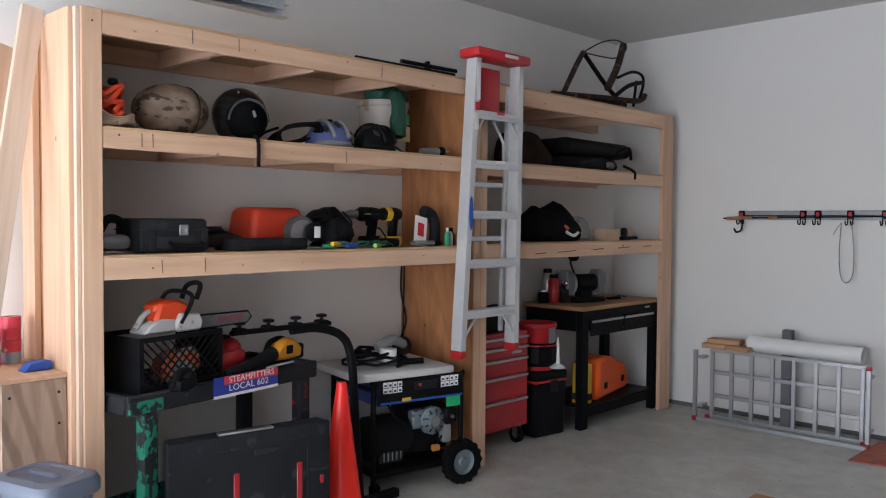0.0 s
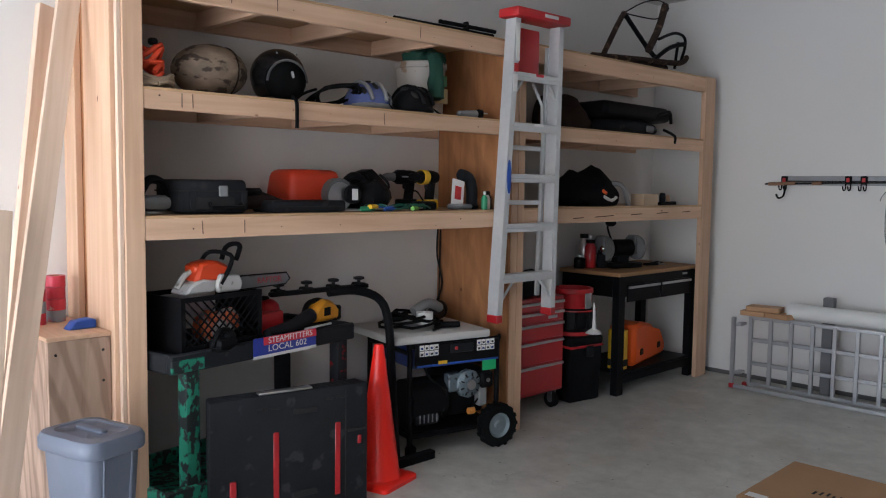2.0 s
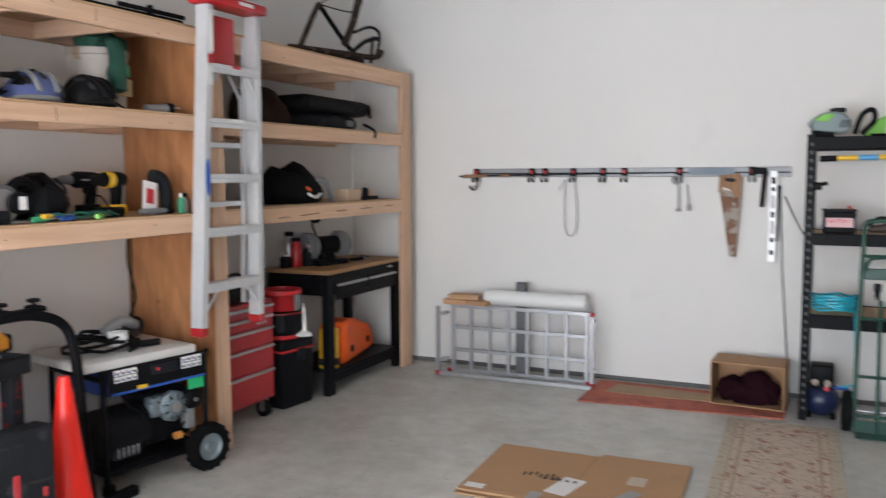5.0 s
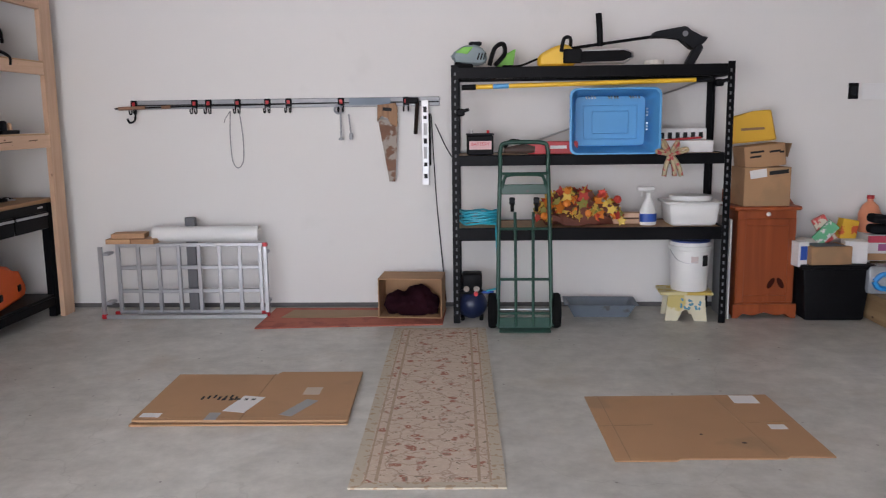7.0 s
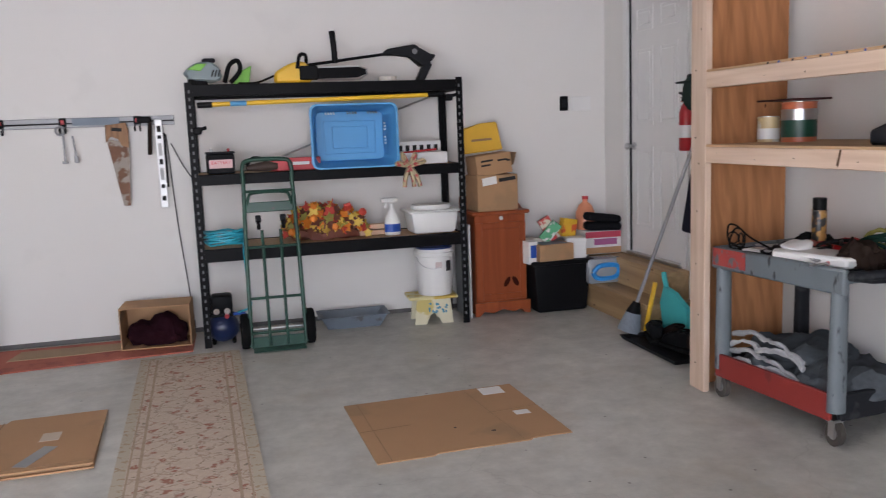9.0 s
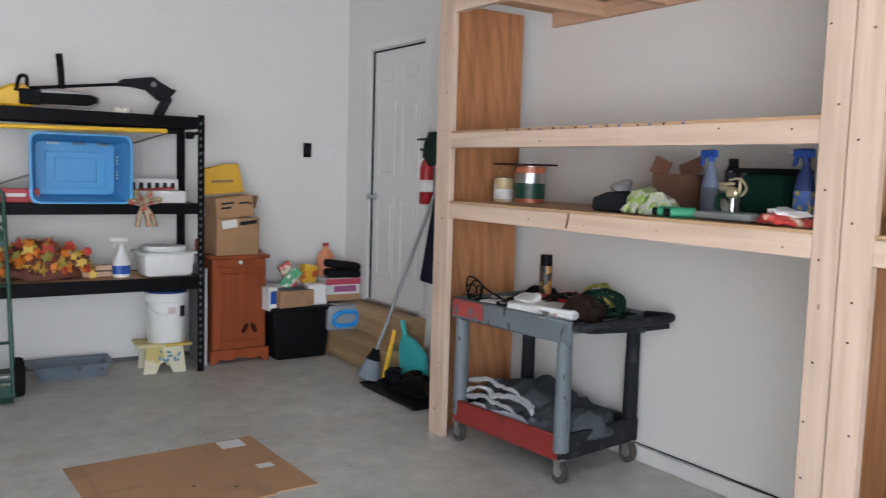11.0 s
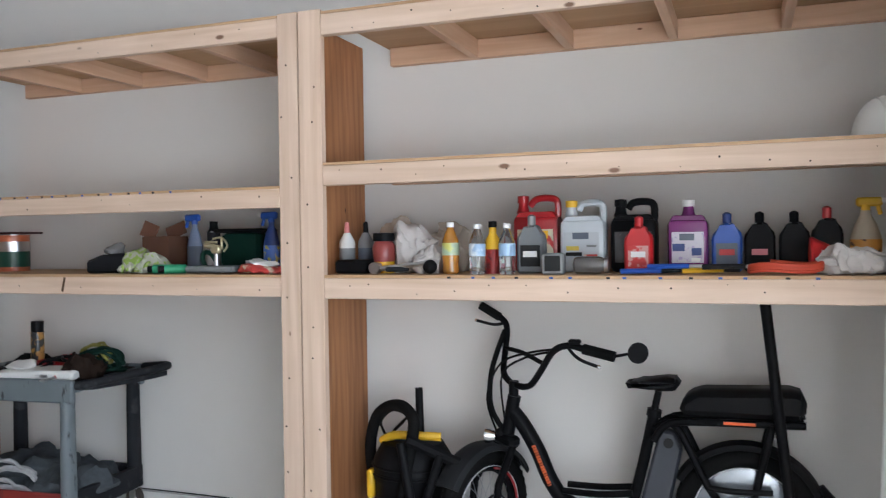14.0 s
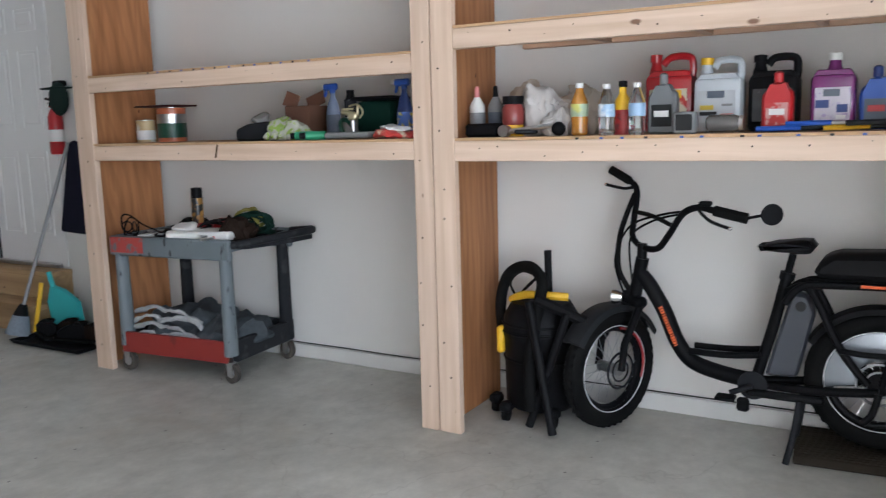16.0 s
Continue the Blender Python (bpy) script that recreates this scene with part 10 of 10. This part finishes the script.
g = Geo().ring([[(x, RWY + q * math.cos(a), RWZ + q * math.sin(a)) for x, q in ((-0.034, 0.085), (-0.040, 0.14), (-0.032, 0.198), (-0.030, 0.198), (-0.037, 0.14), (-0.031, 0.085))] for a in [radians(-12 + 5.5 * k) for k in range(31)]])
part("wheel_cover", g, mat("clear_wheel_cover", (0.34, 0.37, 0.41), 0.22, 0.6), rwh, "shiny clear plastic wheel cover")
part("red_rim_strip", Geo().tube([pose(0, FW, FZ, 0, 0, 66) @ Vector((-0.035, 0.19 * math.cos(a), 0.19 * math.sin(a))) for a in [radians(100 + 6 * k) for k in range(18)]], 0.006, 5), RED, fwh)
tb2("down_tube", [(0, 0.262, 0.73), (0, 0.215, 0.675), (0, 0.150, 0.565), (0, 0.095, 0.44), (0, 0.025, 0.355), (0, -0.10, 0.318), (0, -0.24, 0.30)], 0.034, seg=14)
tb2("head_tube", [(0, 0.252, 0.80), (0, 0.285, 0.63)], 0.03)
tb2("seat_tube", [(0, -0.345, 0.76), (0, -0.30, 0.55), (0, -0.235, 0.30)], 0.023)
tb2("seat_post", [(0, -0.345, 0.76), (0, -0.365, 0.85)], 0.015, BLACKM)
part("seat_clamp", Geo().cyl((0, -0.343, 0.745), (0, -0.349, 0.775), 0.03), BLACK, bi)
tb2("step_bar", [(-0.05, 0.03, 0.415), (-0.055, -0.12, 0.415), (-0.05, -0.26, 0.43)], 0.014)
tb2("step_bar", [(0.05, 0.03, 0.415), (0.055, -0.12, 0.415), (0.05, -0.26, 0.43)], 0.014)
for s in (-0.07, 0.07):
    tb2("chain_stay", [(s * 0.4, -0.24, 0.30), (s, -0.45, 0.31), (s * 1.1, RWY, RWZ - 0.03)], 0.018)
    tb2("seat_stay", [(s * 0.4, -0.35, 0.70), (s * 0.9, -0.44, 0.72), (s, -0.56, 0.49), (s * 1.1, RWY + 0.04, RWZ)], 0.016)
    tb2("rack_rail", [(s, -0.35, 0.66), (s, -0.40, 0.725), (s, -0.50, 0.745), (s, -0.92, 0.755)], 0.015)
    tb2("rack_strut", [(s * 1.1, -0.80, 0.75), (s * 1.15, -0.76, 0.58), (s * 1.1, RWY - 0.01, RWZ)], 0.015)
    tb2("foot_rail", [(s * 1.2, -0.56, 0.49), (s * 1.25, -0.66, 0.485), (s * 1.2, -0.80, 0.49)], 0.012)
part("rear_seat", Geo().prism([(-0.45, 0.775), (-0.46, 0.83), (-0.52, 0.872), (-0.89, 0.887), (-0.925, 0.865), (-0.92, 0.785), (-0.90, 0.775)], -0.10, 0.10, "x", 0.022), BLACK, bi, "long padded black passenger seat")
part("orange_mark", Geo().box((-0.087, -0.68, 0.752), (0.003, 0.12, 0.012)), ORANGE, bi)
part("saddle", Geo().prism([(-0.245, 0.868), (-0.238, 0.882), (-0.30, 0.90), (-0.42, 0.918), (-0.452, 0.91), (-0.456, 0.87), (-0.40, 0.856), (-0.33, 0.866)], -0.07, 0.07, "x", 0.02), BLACK, bi, "black saddle")
part("battery", Geo().prism([(-0.275, 0.34), (-0.40, 0.345), (-0.46, 0.62), (-0.43, 0.69), (-0.37, 0.70)], -0.035, 0.035, "x", 0.012), mat("grey_battery_case", (0.05, 0.055, 0.07), 0.4), bi, "dark grey battery pack")
part("battery_lock", Geo().cyl((-0.036, -0.405, 0.645), (-0.042, -0.405, 0.645), 0.02), INK, bi)
wr = mat("orange_frame_lettering", (0.75, 0.13, 0.03), 0.5)
for k in range(16):
    part("letter_bar", Geo().box((-0.0345, 0.160 - 0.0046 * k, 0.590 - 0.0108 * k), (0.003, 0.017, 0.0085 if k % 4 != 3 else 0.004), rot=(-28, 0, 0)), wr, bi)
# steering: fork, stem, handlebar, turned a little
st0 = pose(0, FW, FZ, 0, 0, 66)
for s in (-0.07, 0.07):
    part("fork_leg", Geo().tube([(s * 0.6, 0.295 + s * 0.65, 0.59), st0 @ Vector((s, -0.02, 0.12)), st0 @ Vector((s, 0, 0))], 0.018, 10), BLACKM, bi)
part("fork_crown", Geo().box((0, 0.293, 0.605), (0.16, 0.06, 0.05), 0.015, rot=(0, 0, 50)), BLACKM, bi)
tb2("steerer", [(0, 0.256, 0.79), (0, 0.254, 0.865)], 0.022)
# the front fender's sheen is put into its base colour as a lighter grey
part("front_fender", Geo().ring([[st0 @ Vector((x, q * math.cos(a), q * math.sin(a))) for x, q in ((-0.062, 0.272), (-0.052, 0.298), (0.0, 0.312), (0.052, 0.298), (0.062, 0.272), (0.058, 0.27), (0.0, 0.306), (-0.058, 0.27))] for a in [radians(32 + 6 * k) for k in range(21)]]), mat("black_fender_with_painted_sheen", (0.022, 0.023, 0.025), 0.5, var=0.2), bi)
part("rear_fender", Geo().ring([[(x, RWY + q * math.cos(a), RWZ + q * math.sin(a)) for x, q in ((-0.05, 0.275), (-0.045, 0.295), (0.0, 0.307), (0.045, 0.295), (0.05, 0.275), (0.046, 0.273), (0.0, 0.301), (-0.046, 0.273))] for a in [radians(28 + 7.5 * k) for k in range(20)]]), BLACK, bi)
part("fender_tail", Geo().tube([(0, RWY - 0.27, RWZ + 0.14), (0, -1.03, RWZ + 0.07)], 0.02, 6), BLACK, bi)
part("handlebar", Geo().tube(smooth_path([(0.18, 0.455, 1.177), (0.17, 0.36, 1.125), (0.16, 0.328, 1.075), (0.12, 0.328, 0.962), (0.06, 0.316, 0.886), (0.0, 0.256, 0.850), (-0.04, 0.176, 0.852), (-0.07, 0.119, 0.919), (-0.11, 0.054, 1.013), (-0.13, -0.014, 1.044), (-0.14, -0.086, 1.033), (-0.15, -0.205, 1.008)], 6), 0.0145, 10), BLACKM, bi)
tb2("cross_brace", [(0.125, 0.322, 0.99), (0.03, 0.22, 0.985), (-0.085, 0.095, 0.955)], 0.010)
part("grip", Geo().cyl((0.17, 0.365, 1.128), (0.181, 0.46, 1.180), 0.020, seg=12), RUBBER, bi)
part("grip", Geo().cyl((-0.14, -0.08, 1.034), (-0.151, -0.21, 1.007), 0.022, seg=12), RUBBER, bi)
part("display", Geo().box((-0.14, -0.045, 1.062), (0.04, 0.05, 0.02), 0.006), BLACK, bi)
for a, b, c in (((0.165, 0.345, 1.10), (0.15, 0.39, 1.095), (0.17, 0.478, 1.11)), ((-0.135, -0.02, 1.03), (-0.17, -0.07, 0.995), (-0.18, -0.15, 0.968))):
    tb2("brake_lever", [a, b, c], 0.007, BLACK)
    part("lever_tip", Geo().ball(c, (0.009, 0.009, 0.009), 8), CHROME, bi)
tb2("mirror_arm", [(-0.15, -0.205, 1.008), (-0.155, -0.265, 1.022)], 0.006)
part("mirror", Geo().lathe([(0.002, -0.012), (0.03, -0.01), (0.043, 0.0), (0.04, 0.006), (0.002, 0.007)], (-0.16, -0.303, 1.027), 20, (0, -90, 25)), BLACK, bi, "round black mirror")
for k, p in enumerate((((0.15, 0.335, 1.07), (0.07, 0.375, 0.90), (0.01, 0.365, 0.75), (0.0, 0.31, 0.65)), ((-0.13, 0.01, 1.03), (-0.05, 0.16, 1.0), (0.06, 0.33, 0.93), (0.02, 0.385, 0.78), (0.0, 0.33, 0.62)), ((-0.12, 0.03, 1.02), (-0.02, 0.2, 0.97), (0.04, 0.32, 0.88), (0.0, 0.30, 0.70)))):
    tb2("control_cable", p, 0.005 if k else 0.012, RUBBER, seg=6)
part("headlight", Geo().lathe([(0.02, 0), (0.032, 0.03), (0.034, 0.045), (0.01, 0.046)], (-0.02, 0.335, 0.62), 14, (-90, 0, 0)), CHROME, bi, "chromed front light")
part("headlight_body", Geo().box((0, 0.315, 0.635), (0.04, 0.04, 0.04), 0.01), BLACK, bi)
part("chain_guard", Geo().box((-0.072, -0.36, 0.272), (0.024, 0.30, 0.034), 0.010), BLACK, bi)
part("chainring", Geo().cyl((-0.066, -0.235, 0.30), (-0.06, -0.235, 0.30), 0.06, seg=24), DARKG, bi)
tb2("crank", [(-0.08, -0.235, 0.30), (-0.09, -0.15, 0.265)], 0.012, DARKG)
part("pedal", Geo().box((-0.13, -0.14, 0.255), (0.07, 0.08, 0.016), 0.006), BLACK, bi)
part("pedal", Geo().box((0.13, -0.32, 0.345), (0.09, 0.09, 0.022), 0.006), BLACK, bi)
part("bottle_bracket", Geo().box((-0.07, -0.2, 0.215), (0.03, 0.05, 0.06), 0.01), BLACK, bi)
for s in (-0.09, 0.09):
    tb2("kickstand_leg", [(s * 0.7, -0.42, 0.28), (s * 1.0, -0.405, 0.14), (s * 1.4, -0.38, 0.006)], 0.014, DARKG)
tb2("derailleur", [(-0.09, RWY, RWZ - 0.03), (-0.1, RWY + 0.02, RWZ - 0.11), (-0.1, RWY + 0.05, RWZ - 0.15)], 0.014, BLACK)
fm = thing("floor_mat", "dark ribbed rubber mat under the rear wheel", "mat", (2.72, -0.74, 0), 4)
FMM = mat("dark_brown_rubber_mat", (0.035, 0.028, 0.022), 0.85, var=0.4, bump=0.5)
part("mat", Geo().box((0, 0, 0.022), (0.36, 0.70, 0.04), 0.006), FMM, fm)
for k in range(14):
    part("rib", Geo().box((-0.165 + 0.0255 * k, 0, 0.044), (0.012, 0.69, 0.008), 0.002), FMM, fm)
